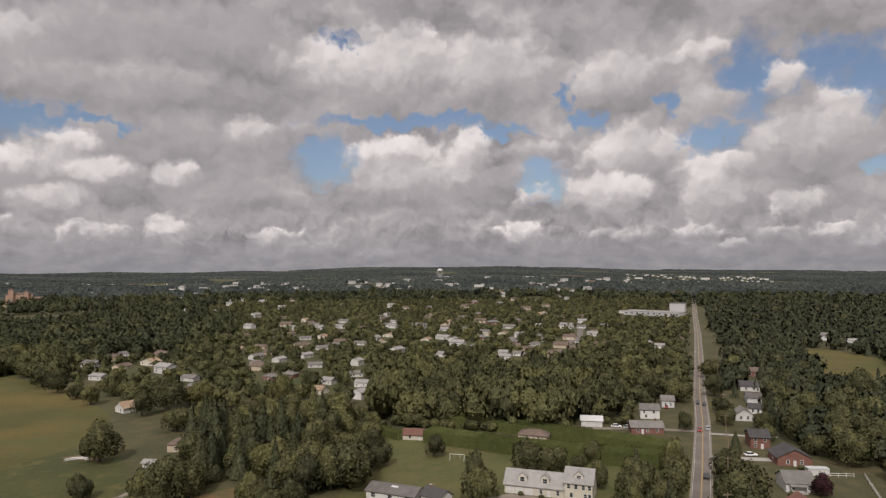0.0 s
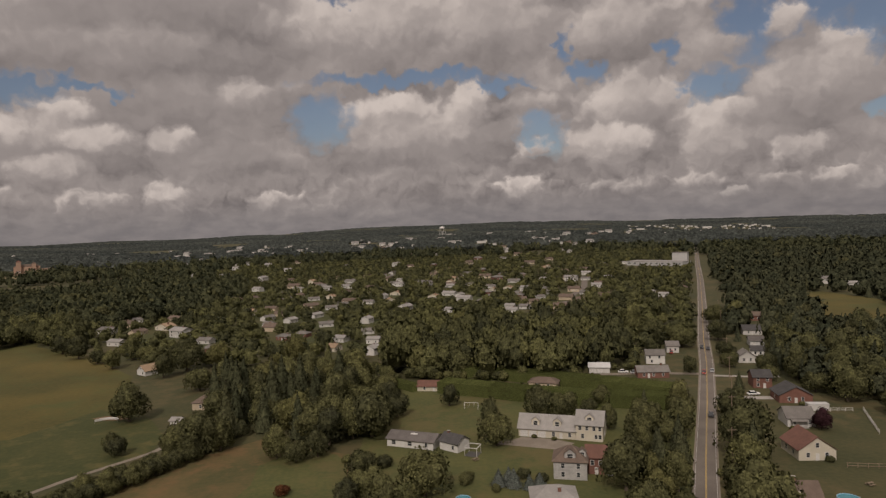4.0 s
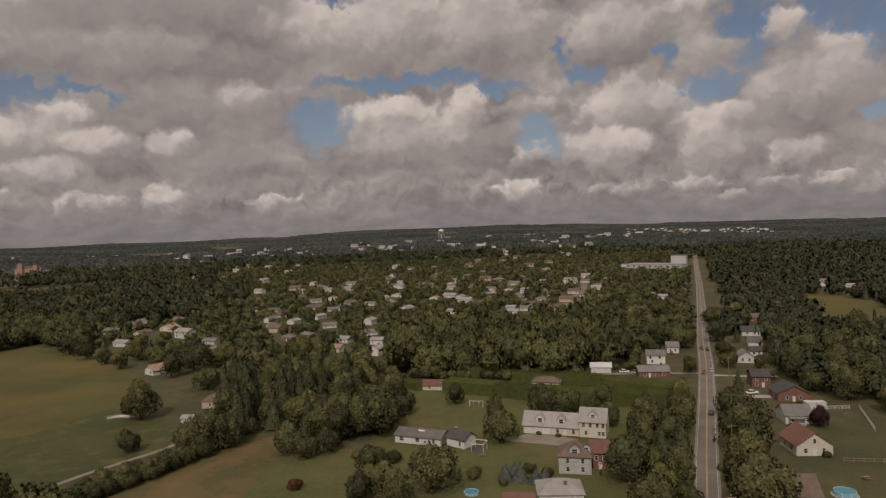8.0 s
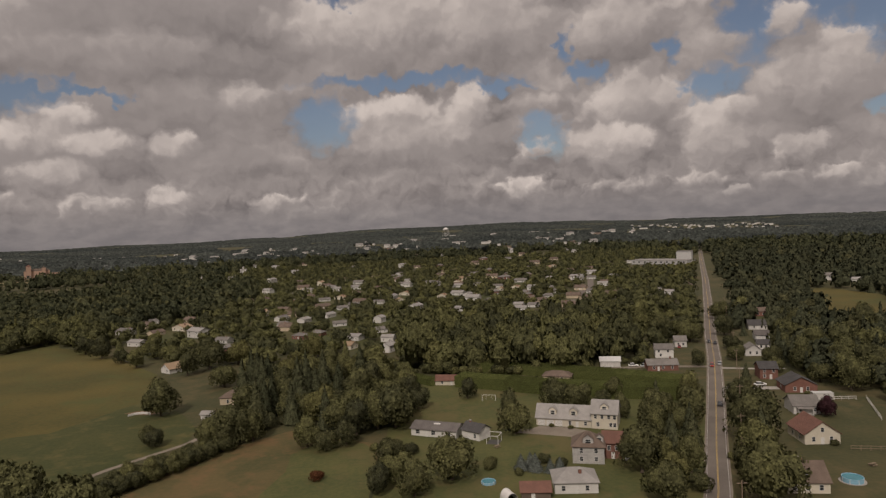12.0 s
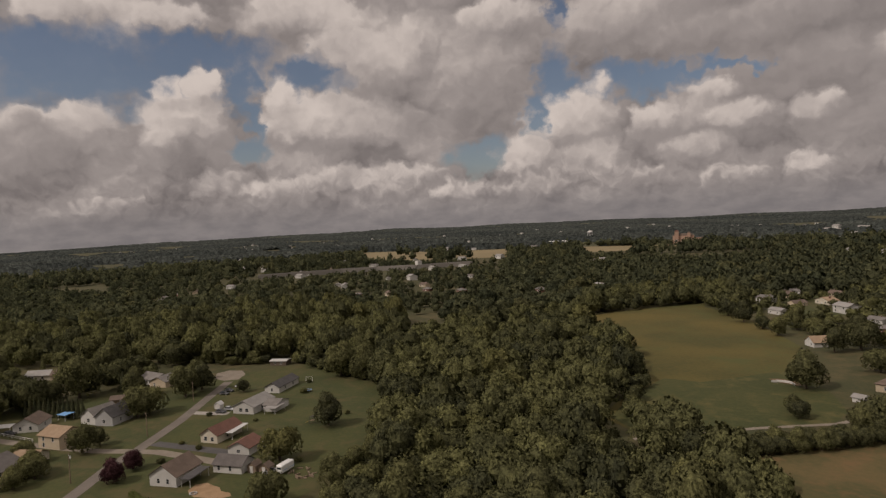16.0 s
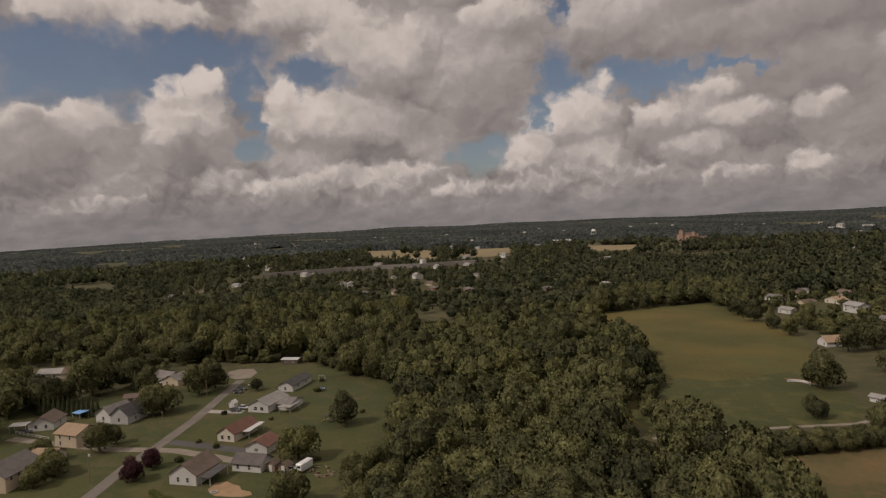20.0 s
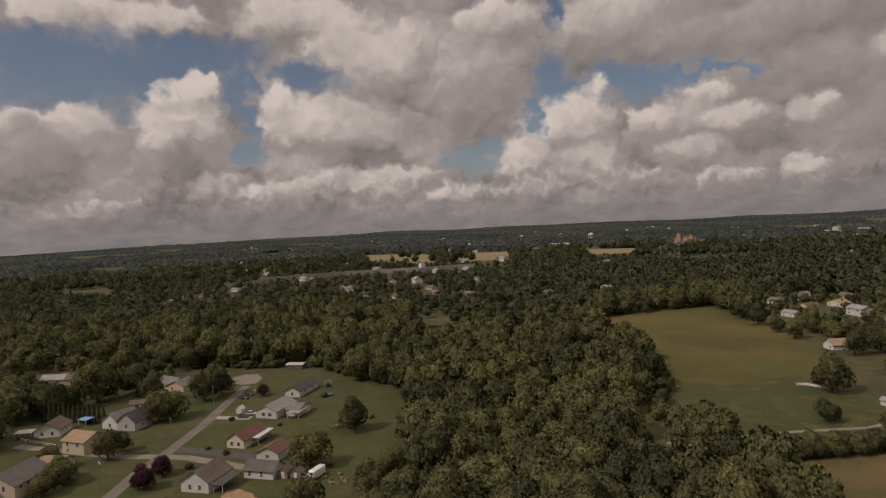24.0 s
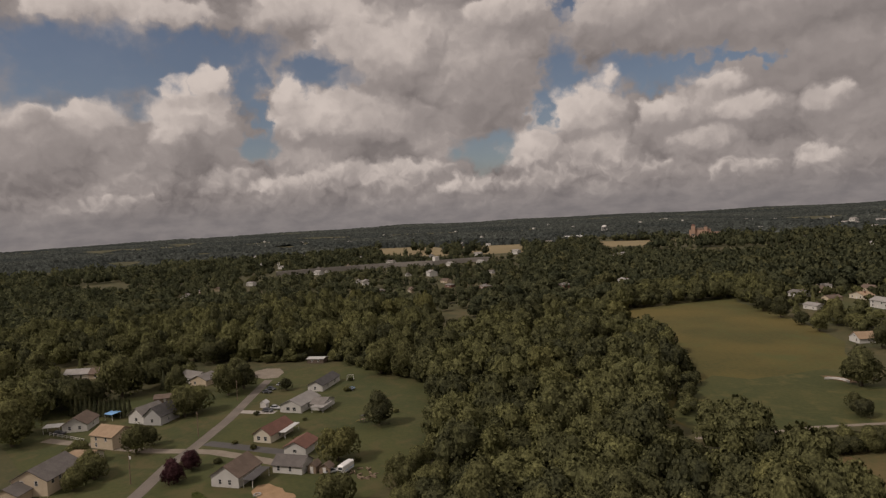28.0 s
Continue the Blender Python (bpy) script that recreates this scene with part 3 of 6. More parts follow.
patch("street_end", [(-338, 78), (-330, 80), (-327, 86), (-336, 93), (-346, 95), (-352, 90), (-350, 83)], GRAVEL, "pale gravel turning place at the street's end", "drive", z=0.07)
patch("sand_yard", [(-203, 30), (-200, 27), (-197, 26.5), (-194, 27), (-191, 29.5), (-188, 32.5), (-187.5, 35), (-190, 35.5), (-193, 34), (-196, 34.6), (-199, 33.5), (-202, 33)], SAND, "pale sand patch behind the house", "yard", z=0.07)

# ---------------------------------------------------------------- houses
def inside_ring(x, y, ring):
    hit = False
    for (x0, y0), (x1, y1) in zip(ring, ring[1:] + ring[:1]):
        if (y0 > y) != (y1 > y) and x < (x1 - x0) * (y - y0) / (y1 - y0) + x0:
            hit = not hit
    return hit


HOUSES = []
YARDS = []


def window_on(parent, x, z, w, h, m):
    """A white frame with a dark pane, laid on a wall face whose pose is m."""
    bm = bmesh.new()
    for q in ((x - w / 2 - 0.1, z - h / 2 - 0.1, x + w / 2 + 0.1, z - h / 2), (x - w / 2 - 0.1, z + h / 2, x + w / 2 + 0.1, z + h / 2 + 0.1), (x - w / 2 - 0.1, z - h / 2, x - w / 2, z + h / 2), (x + w / 2, z - h / 2, x + w / 2 + 0.1, z + h / 2), (x - w / 2, z - 0.03, x + w / 2, z + 0.03)):
        add_box(bm, q[0], -0.06, q[1], q[2], 0.0, q[3])
    win = part("window", bm, TRIM, parent)
    win.matrix_basis = m
    part("pane", box(x - w / 2, -0.025, z - h / 2, x + w / 2, 0.0, z + h / 2), GLASS, win)
    return win


def house(label, a, b, depth, wall, roof="along", rise=2.0, walls=WHITE, tiles=R_GREY, win=(), side=(), door=None, garage=0, chimney=None, dormers=(), over=0.45, name="house", category="house", porch=None, group=""):
    """A house with its front from a to b; depth behind it. win: (share of the front, height) of windows."""
    L = math.hypot(b[0] - a[0], b[1] - a[1])
    turn = math.degrees(math.atan2(b[1] - a[1], b[0] - a[0]))
    gz = float(height(a[0], a[1]))
    t = thing(name, pose(a[0], a[1], gz, 0, 0, turn), label, category, group)
    HOUSES.append(((a[0] + b[0]) / 2, (a[1] + b[1]) / 2, max(L, depth) / 2))
    bm, D = bmesh.new(), depth
    add_box(bm, 0, 0, -0.3, L, D, wall)
    if roof == "along":
        for x in (0.001, L - 0.121):
            add_slab_y(bm, [(x, 0, wall), (x, D, wall), (x, D / 2, wall + rise - 0.1)], 0.12)
    elif roof == "across":
        for y in (0.001, D - 0.121):
            add_slab_x(bm, [(0, y, wall), (L, y, wall), (L / 2, y, wall + rise - 0.1)], 0.12)
    part("wall", bm, walls, t)
    o = over
    if roof == "along":
        s = rise / (D / 2) * o
        for y0, name_y in ((-o, 0), (D + o, 1)):
            part("roof", slab([(-o, y0, wall - s + 0.16), (L + o, y0, wall - s + 0.16), (L + o, D / 2, wall + rise + 0.16), (-o, D / 2, wall + rise + 0.16)], 0.16), tiles, t)
    elif roof == "across":
        s = rise / (L / 2) * o
        for x0 in (-o, L + o):
            part("roof", slab([(x0, -o, wall - s + 0.16), (x0, D + o, wall - s + 0.16), (L / 2, D + o, wall + rise + 0.16), (L / 2, -o, wall + rise + 0.16)], 0.16), tiles, t)
    elif roof == "hip":
        k = min(L, D) / 2 * 0.92
        r0, r1 = ((k, D / 2), (L - k, D / 2)) if L >= D else ((L / 2, k), (L / 2, D - k))
        c = [(-o, -o), (L + o, -o), (L + o, D + o), (-o, D + o)]
        low, top = wall, wall + rise
        e = lambda p: (*p, low + 0.1)
        u = lambda p: (*p, top)
        if L >= D:
            faces = [(c[0], c[1], r1, r0), (c[1], c[2], r1), (c[2], c[3], r0, r1), (c[3], c[0], r0)]
        else:
            faces = [(c[0], c[1], r0), (c[1], c[2], r1, r0), (c[2], c[3], r1), (c[3], c[0], r0, r1)]
        for f in faces:
            part("roof", slab([e(p) if p in c else u(p) for p in f], 0.16), tiles, t)
    else:
        part("roof", box(-o, -o, wall, L + o, D + o, wall + 0.3), tiles, t)
    front, right, left = Matrix.Translation((0, 0, 0)), pose(L, 0, 0, 0, 0, 90), pose(0, D, 0, 0, 0, -90)
    for q in win:
        window_on(t, q[0] * L, q[1], q[2] if len(q) > 2 else 0.9, q[3] if len(q) > 3 else 1.3, front)
    for q in side:
        window_on(t, q[0] * D, q[1], 0.9, 1.2, right)
        window_on(t, (1 - q[0]) * D, q[1], 0.9, 1.2, left)
    if door is not None:
        d = part("door", box(door * L - 0.5, -0.07, 0, door * L + 0.5, 0.0, 2.05), TRIM, t)
        part("handle", box(door * L + 0.34, -0.12, 0.98, door * L + 0.42, -0.07, 1.06), DARK_METAL, d)
    for i in range(garage):
        x = 0.6 + i * 3.0
        g = part("garage_door", box(x, -0.06, 0, x + 2.5, 0.0, 2.15), TRIM, t)
        for z in (0.5, 1.05, 1.6):
            part("groove", box(x + 0.05, -0.075, z, x + 2.45, -0.06, z + 0.03), R_GREY, g)
    if chimney is not None:
        x, y, h = chimney
        c = part("chimney", box(x * L - 0.4, y * D - 0.35, wall - 0.2, x * L + 0.4, y * D + 0.35, wall + h, 0.03), BRICK, t)
        part("cap", box(x * L - 0.48, y * D - 0.43, wall + h, x * L + 0.48, y * D + 0.43, wall + h + 0.12), CONCRETE, c)
    for x, y, z, w, h in dormers:
        d = part("dormer", gable_box(x * L - w / 2, y, z, w, h, D / 2 - y), walls, t)
        for sgn in (-1, 1):
            part("dormer_roof", slab([(x * L + sgn * (w / 2 + 0.25), y - 0.25, z + h - 0.15), (x * L + sgn * (w / 2 + 0.25), D / 2, z + h - 0.15), (x * L, D / 2, z + h + w * 0.42), (x * L, y - 0.25, z + h + w * 0.42)], 0.12), tiles, d)
        window_on(d, x * L, z + h * 0.5 + 0.1, w * 0.5, h * 0.6, pose(0, y, 0))
    if porch:
        x0, x1, dp = porch
        p = part("porch_roof", slab([(x0 * L, -dp, 2.35), (x1 * L, -dp, 2.35), (x1 * L, -0.02, 2.75), (x0 * L, -0.02, 2.75)], 0.14), tiles, t)
        for x in (x0 * L + 0.2, x1 * L - 0.35):
            part("post", box(x, -dp + 0.15, 0, x + 0.15, -dp + 0.3, 2.25), TRIM, t)
        part("porch_floor", box(x0 * L, -dp, -0.1, x1 * L, -0.02, 0.25), CONCRETE, t)
    return t


def add_slab_y(bm, tri, thick):
    a = [bm.verts.new(p) for p in tri]
    b = [bm.verts.new((p[0] + thick, p[1], p[2])) for p in tri]
    prism(bm, a, b)


def add_slab_x(bm, tri, thick):
    a = [bm.verts.new(p) for p in tri]
    b = [bm.verts.new((p[0], p[1] + thick, p[2])) for p in tri]
    prism(bm, a, b)


def prism(bm, a, b):
    bm.faces.new(a)
    bm.faces.new(b[::-1])
    for i in range(3):
        j = (i + 1) % 3
        bm.faces.new((a[i], b[i], b[j], a[j]))


def gable_box(x, y, z, w, h, depth):
    bm = bmesh.new()
    p = [(x, z), (x + w, z), (x + w, z + h - 0.1), (x + w / 2, z + h + w * 0.36), (x, z + h - 0.1)]
    a = [bm.verts.new((u, y, v)) for u, v in p]
    b = [bm.verts.new((u, y + depth, v)) for u, v in p]
    bm.faces.new(a)
    bm.faces.new(b[::-1])
    for i in range(5):
        j = (i + 1) % 5
        bm.faces.new((a[j], a[i], b[i], b[j]))
    bmesh.ops.recalc_face_normals(bm, faces=bm.faces)
    return bm


# the group beside the main road
house("long white garage wing with two dormers and pale grey roof", (19.0, 208.7), (36.9, 202.6), 8.5, 3.0, "along", 3.6, CREAM, R_LIGHT, win=((0.62, 1.5), (0.9, 1.5)), door=0.75, garage=3, dormers=((0.3, 0.9, 3.2, 2.6, 2.4), (0.68, 0.9, 3.2, 2.6, 2.4)), name="garage_wing")
house("tall cream house with pale grey gable roof", (36.95, 202.3), (45.0, 199.3), 9.5, 5.4, "along", 3.4, CREAM, R_LIGHT, win=((0.16, 4.2), (0.42, 4.2), (0.68, 4.2), (0.9, 4.2), (0.25, 1.6), (0.75, 1.6), (0.9, 1.6)), side=((0.3, 4.2), (0.7, 4.2), (0.5, 1.6)), dormers=((0.5, 1.3, 5.8, 2.6, 1.8),))
house("pale block house with brown hipped roof and dormer", (24.5, 171.2), (33.4, 169.2), 8.5, 5.0, "hip", 3.4, STONE, R_BROWN, win=((0.28, 3.9), (0.74, 3.9), (0.28, 1.5), (0.74, 1.5)), side=((0.3, 3.9), (0.7, 1.5)), dormers=((0.5, 0.7, 5.2, 3.0, 2.1), (0.86, 2.6, 5.4, 2.2, 1.8)))
house("red brick addition with reddish roof", (34.2, 174.0), (39.6, 172.7), 8.5, 4.8, "along", 2.2, BRICK, R_RED, win=((0.3, 3.3), (0.7, 3.3)), door=0.5, name="brick_annex")
house("white house with pale grey hipped roof", (15.8, 150.3), (27.0, 149.6), 9.0, 2.9, "hip", 2.6, WHITE, R_LIGHT, win=((0.2, 1.5), (0.75, 1.5)), door=0.5, chimney=(0.62, 0.3, 2.6))
ranch = house("long low white ranch house with dark grey roof", (-24.8, 204.0), (-9.5, 197.6), 8.5, 2.6, "along", 1.5, WHITE, R_SLATE, win=((0.15, 1.5, 1.4), (0.5, 1.5, 1.4), (0.85, 1.5)), door=0.35)
part("skylight", box(7.4, 2.6, 3.3, 9.8, 3.9, 3.95, 0.1), TRIM, ranch, "white roof skylight")
house("small white outbuilding with black roof", (-7.4, 199.0), (-1.8, 194.2), 6.0, 3.0, "along", 1.9, WHITE, R_DARK, door=0.4, win=((0.75, 1.5),), chimney=(0.2, 0.5, 2.4), name="outbuilding", category="building")
house("low shed with red-brown roof among hedges", (-17.8, 272.9), (-7.4, 271.1), 6.0, 2.3, "along", 1.8, CREAM, R_RED, door=0.7, win=((0.3, 1.4),), name="shed", category="shed")
house("house with brown hipped roof behind the hedge", (30.4, 270.7), (41.9, 266.5), 8.0, 2.6, "hip", 1.8, TAN, R_BROWN, win=((0.3, 1.5), (0.7, 1.5)))
house("white garage with pale metal roof", (61.7, 294.1), (70.9, 292.3), 7.0, 2.8, "along", 1.5, WHITE, METAL, garage=2, name="garage", category="garage")
house("white two-storey house beside the main road", (92.9, 308.7), (101.5, 306.8), 8.0, 4.4, "along", 2.0, WHITE, R_GREY, win=((0.2, 3.4), (0.7, 3.4), (0.3, 1.4)), door=0.7)
house("small white house by the main road", (111.3, 333.1), (117.4, 331.9), 7.0, 3.6, "along", 2.0, WHITE, R_GREY, win=((0.3, 1.6), (0.7, 1.6)), door=0.5)
house("red-walled house with grey gable roof", (80.6, 281.0), (94.2, 279.6), 8.0, 2.8, "along", 2.0, BRICK, R_GREY, win=((0.2, 1.5), (0.5, 1.5), (0.8, 1.5)), door=0.35, chimney=(0.8, 0.5, 3.0))
house("red brick house with dark grey gable roof", (120.0, 235.0), (131.5, 233.2), 10.0, 3.0, "across", 3.0, BRICK, R_DARK, win=((0.3, 1.5), (0.7, 1.5)), door=0.5, side=((0.5, 1.5),))
house("red brick two-storey house with dark roof", (120.8, 257.1), (127.8, 255.8), 8.0, 4.6, "along", 2.2, BRICK, R_DARK, win=((0.25, 3.6), (0.75, 3.6), (0.25, 1.4)), door=0.6)
house("small white gabled house in the shade", (135.9, 303.4), (143.2, 301.8), 8.0, 3.0, "across", 2.6, WHITE, R_GREY, win=((0.3, 1.6), (0.7, 1.6)), door=0.5)
house("white house with dark roof under trees", (171.0, 375.4), (180.9, 372.7), 8.0, 3.0, "along", 2.4, WHITE, R_DARK, win=((0.3, 1.6), (0.7, 1.6)), door=0.5)
house("grey house with white garage under trees", (159.0, 341.4), (166.0, 339.6), 8.0, 3.0, "along", 2.0, GREY, R_SLATE, win=((0.3, 1.6),), garage=1)
house("small white house with dark roof among trees", (148.8, 318.0), (154.6, 316.2), 6.0, 2.8, "along", 1.8, WHITE, R_DARK, win=((0.3, 1.5), (0.7, 1.5)))
house("red house with white trim by the wood", (198.2, 425.5), (205.8, 423.0), 7.0, 3.4, "along", 2.2, BRICK, R_BROWN, win=((0.3, 1.6), (0.7, 1.6)))
house("white house with grey gable roof and porch", (108.6, 207.7), (117.2, 206.4), 9.0, 3.0, "along", 2.6, WHITE, R_GREY, win=((0.25, 1.6), (0.8, 1.6)), door=0.55, porch=(0.1, 0.7, 1.8))
house("cream house with red-brown gable roof", (96.0, 177.8), (106.4, 177.2), 11.0, 3.2, "across", 3.6, CREAM, R_RED, win=((0.25, 1.6), (0.75, 1.6), (0.5, 4.4)), door=0.5, side=((0.3, 1.6), (0.7, 1.6)))
house("cream house with brown roof, dormer and chimney", (73.0, 144.6), (83.3, 143.2), 9.5, 3.0, "along", 3.6, CREAM, R_BROWN, win=((0.2, 1.5), (0.5, 1.5), (0.8, 1.5)), dormers=((0.5, 1.3, 3.5, 2.2, 1.4),), chimney=(0.5, 0.5, 4.6))
house("long white metal shed", (124.7, 223.8), (131.5, 222.8), 3.0, 2.2, "flat", 0.3, WHITE, METAL, name="shed", category="shed", over=0.1)
house("white farmhouse across the far meadow", (363.4, 629.3), (370.5, 625.4), 8.0, 5.0, "along", 2.4, WHITE, R_GREY, win=((0.3, 3.6), (0.7, 3.6)))
house("low white barn by the far meadow", (373.5, 604.5), (386.7, 600.7), 8.0, 2.6, "along", 1.6, WHITE, R_LIGHT, name="barn", category="barn")
house("small white gabled barn with tan roof at the meadow's edge", (-167.5, 329.5), (-160.8, 324.6), 9.0, 2.6, "across", 2.6, WHITE, R_TAN, door=0.3, win=((0.7, 1.4), (0.5, 3.6, 0.7, 0.7)), name="barn", category="barn")
house("white gabled shed under the trees", (-108.8, 280.5), (-104.0, 281.9), 5.0, 3.2, "across", 2.2, WHITE, R_GREY, door=0.5, name="shed", category="shed")
house("white open-sided hut beside the meadow", (-110.1, 236.0), (-105.6, 235.2), 3.5, 1.9, "along", 0.9, WHITE, R_LIGHT, name="hut", category="hut")
house("house with weathered brown roof among trees", (-109.5, 256.0), (-98.0, 255.8), 9.0, 3.0, "hip", 2.4, TAN, R_BROWN, win=((0.3, 1.5), (0.7, 1.5)))

# the side street to the west
house("white gabled house with brown roof and porch", (-211.9, 19.7), (-204.7, 25.2), 11.5, 3.2, "across", 3.0, WHITE, R_BROWN, win=((0.33, 1.6), (0.68, 1.6)), side=((0.3, 1.6), (0.6, 1.6)), name="house")
house("low white garage with grey-brown roof", (-209.2, 37.0), (-201.2, 42.8), 6.5, 2.6, "along", 2.0, WHITE, R_SLATE, win=((0.2, 1.5), (0.6, 1.5)), name="garage", category="garage")
house("small white gabled house with red roof", (-220.9, 45.4), (-215.0, 50.2), 9.0, 2.7, "across", 1.8, WHITE, R_RED, win=((0.5, 1.5, 1.3, 0.9),))
house("house with long red-brown roof and glazed gable", (-241.0, 42.7), (-235.2, 46.5), 13.5, 2.9, "across", 2.3, CREAM, R_RED, win=((0.3, 1.5, 1.2), (0.7, 1.5, 1.2)), side=((0.4, 1.5),))
house("white gabled house with pale grey roof", (-268.5, 63.5), (-260.8, 68.9), 15.0, 3.0, "across", 2.2, WHITE, R_LIGHT, win=((0.38, 1.6, 1.5), (0.68, 1.6, 1.5)), side=((0.4, 1.6),))
house("white annex with grey roof behind the gabled house", (-262.0, 73.5), (-257.5, 77.0), 10.0, 2.6, "along", 1.4, WHITE, R_GREY, name="annex", category="building")
house("long low white house with dark grey roof", (-290.7, 85.4), (-285.2, 89.9), 19.0, 2.7, "across", 1.9, WHITE, R_DARK, win=((0.5, 1.5),), side=((0.3, 1.5), (0.7, 1.5)))
# open shelter: its brown walls stand in for the shade under the roof
house("shelter with flat white roof at the wood, shade beneath as brown walls", (-346.5, 110.5), (-339.5, 116.5), 6.0, 2.4, "along", 0.5, BROWN, METAL, win=((0.3, 1.5), (0.7, 1.5)), name="trailer_home", category="trailer")
house("white and grey house with grey gable roofs", (-358.2, 47.5), (-346, 51.8), 9.0, 2.8, "along", 2.3, WHITE, R_GREY, win=((0.3, 1.5), (0.7, 1.5)), door=0.5)
house("grey-roofed garage with open door beside house", (-345.5, 49.5), (-337.6, 54.8), 9.5, 2.8, "across", 2.2, TAN, R_GREY, win=((0.3, 1.4),), name="garage", category="garage")
house("white gabled house with grey roof and side wing", (-300.0, 14.1), (-293.0, 18.3), 11.0, 3.2, "across", 3.0, WHITE, R_GREY, win=((0.5, 1.7, 1.2),), side=((0.5, 1.6),))
house("grey wing with dark gable roof", (-292.5, 18.0), (-286.5, 23.0), 11.0, 3.6, "across", 3.2, GREY, R_DARK, win=((0.5, 1.8, 1.2),), side=((0.4, 1.6),), name="house_wing")
house("low grey shed with brown roof", (-322.0, 28.2), (-318.2, 36.0), 5.0, 2.4, "along", 1.2, WOOD, R_BROWN, door=0.5, name="shed", category="shed")
house("white gabled house with grey-brown roof", (-305.3, -8.0), (-300.9, -0.1), 11.0, 2.9, "across", 2.5, WHITE, R_BROWN, win=((0.3, 1.6), (0.7, 1.6)), side=((0.5, 1.6),))
house("tan house with orange-tan roof", (-277.8, -2.0), (-268.7, 3.4), 10.0, 4.6, "along", 2.2, TAN, R_TAN, win=((0.25, 3.5), (0.7, 3.5), (0.25, 1.3)), side=((0.5, 3.5),))
house("low tan annex with orange-tan roof", (-263.0, -11.0), (-257.0, -4.9), 6.5, 2.6, "along", 1.5, CREAM, R_TAN, win=((0.3, 1.4), (0.7, 1.4)), name="annex", category="building")
house("long tan house with grey-brown gable roof and small windows", (-246.0, -26.5), (-238.4, -18.2), 15.0, 4.6, "across", 3.0, TAN, R_SLATE, win=((0.3, 3.8), (0.7, 3.8)), side=((0.15, 3.8), (0.35, 3.8), (0.55, 3.8), (0.75, 3.8)))
house("low brown-roofed front wing of the long tan house", (-243.0, -31.5), (-237.5, -25.5), 7.0, 2.6, "across", 1.9, TAN, R_SLATE, win=((0.5, 1.4),), name="house_wing")
house("house with pale roof among the western trees", (-412.2, 3.5), (-405.5, 14.0), 8.0, 2.8, "along", 2.0, CREAM, R_LIGHT, win=((0.3, 1.5), (0.7, 1.5)))
house("brown house with brown roof among trees", (-404.0, 14.0), (-398.5, 23.0), 8.0, 2.8, "along", 2.2, TAN, R_BROWN, win=((0.3, 1.5), (0.7, 1.5)))

# far town: a few house kinds, then copies
TOWN_NEAR = [(-264, 478, 14), (-228, 422, 11), (-231, 469, 11), (-224, 486, 13), (-197, 448, 14), (-149, 387, 8), (-166, 417, 10), (-267, 538, 8), (-142, 482, 8), (-125, 501, 9), (-114, 419, 10), (-104, 428, 9), (-110, 525, 11), (-94, 471, 10), (-74, 403, 8), (-69, 374, 8), (-44, 359, 8), (-51, 393, 8), (-58, 430, 8), (-62, 482, 8), (-129, 589, 13), (-108, 573, 10), (-100, 618, 13)]
TOWN_NORTH = [(-127, 664, 12), (-140, 653, 11), (-163, 700, 9), (-124, 770, 11), (-133, 846, 14), (-147, 760, 8), (-80, 606, 10), (-272, 944, 14), (-225, 905, 12), (-197, 801, 16), (-237, 777, 12), (-167, 582, 11), (-59, 674, 12), (-63, 770, 10), (-58, 612, 8), (-66, 839, 10), (-83, 1452, 16), (-66, 1103, 12), (-3, 650, 13), (0, 735, 12), (22, 744, 8), (12, 638, 8), (-3, 525, 8), (46, 840, 15), (64, 814, 15), (75, 761, 14), (94, 849, 12), (44, 676, 8), (61, 687, 11)]
TOWN_EAST = [(112, 780, 8), (73, 560, 8), (84, 592, 8), (98, 634, 9), (60, 528, 9), (48, 533, 8), (113, 562, 8), (128, 615, 8), (142, 757, 14), (161, 762, 10), (163, 703, 9), (191, 769, 8), (242, 996, 9), (56, 1232, 16), (134, 1063, 16), (179, 1135, 14), (-21, 1405, 15), (-24, 1118, 10), (-160, 1716, 16), (-124, 1741, 16), (-55, 1773, 16), (-185, 1818, 16)]
TOWN_FAR = [(-79, 1792, 16), (38, 2059, 15), (10, 1963, 14), (232, 1939, 16), (259, 1948, 14), (146, 1519, 11), (104, 1212, 13), (-18, 964, 8), (-286, 1968, 16), (-285, 2171, 16), (-237, 1995, 16), (-305, 1919, 16), (-554, 2055, 16), (-516, 2051, 16), (-434, 1884, 16), (-418, 1928, 16), (-1029, 2301, 16), (-931, 2167, 16), (259, 1439, 13), (271, 987, 8), (190, 572, 8), (191, 597, 8), (231, 623, 8)]
TOWN_WEST = [(-444, 498, 14), (-373, 386, 10), (-475, 444, 13), (-544, 397, 13), (-591, 388, 9), (-729, 458, 16), (-718, 352, 16), (-1016, 574, 16), (-617, 316, 8), (-676, 520, 9), (-696, 820, 13), (-699, 796, 11), (-789, 158, 16), (-837, 191, 9), (-847, 212, 12), (-863, 263, 11), (-1374, 365, 15), (-1341, 339, 12), (-1444, 440, 16), (-1416, 587, 16), (-1020, 433, 14), (-961, 420, 11), (-1060, 512, 10), (-747, 358, 10), (-767, 447, 9)]
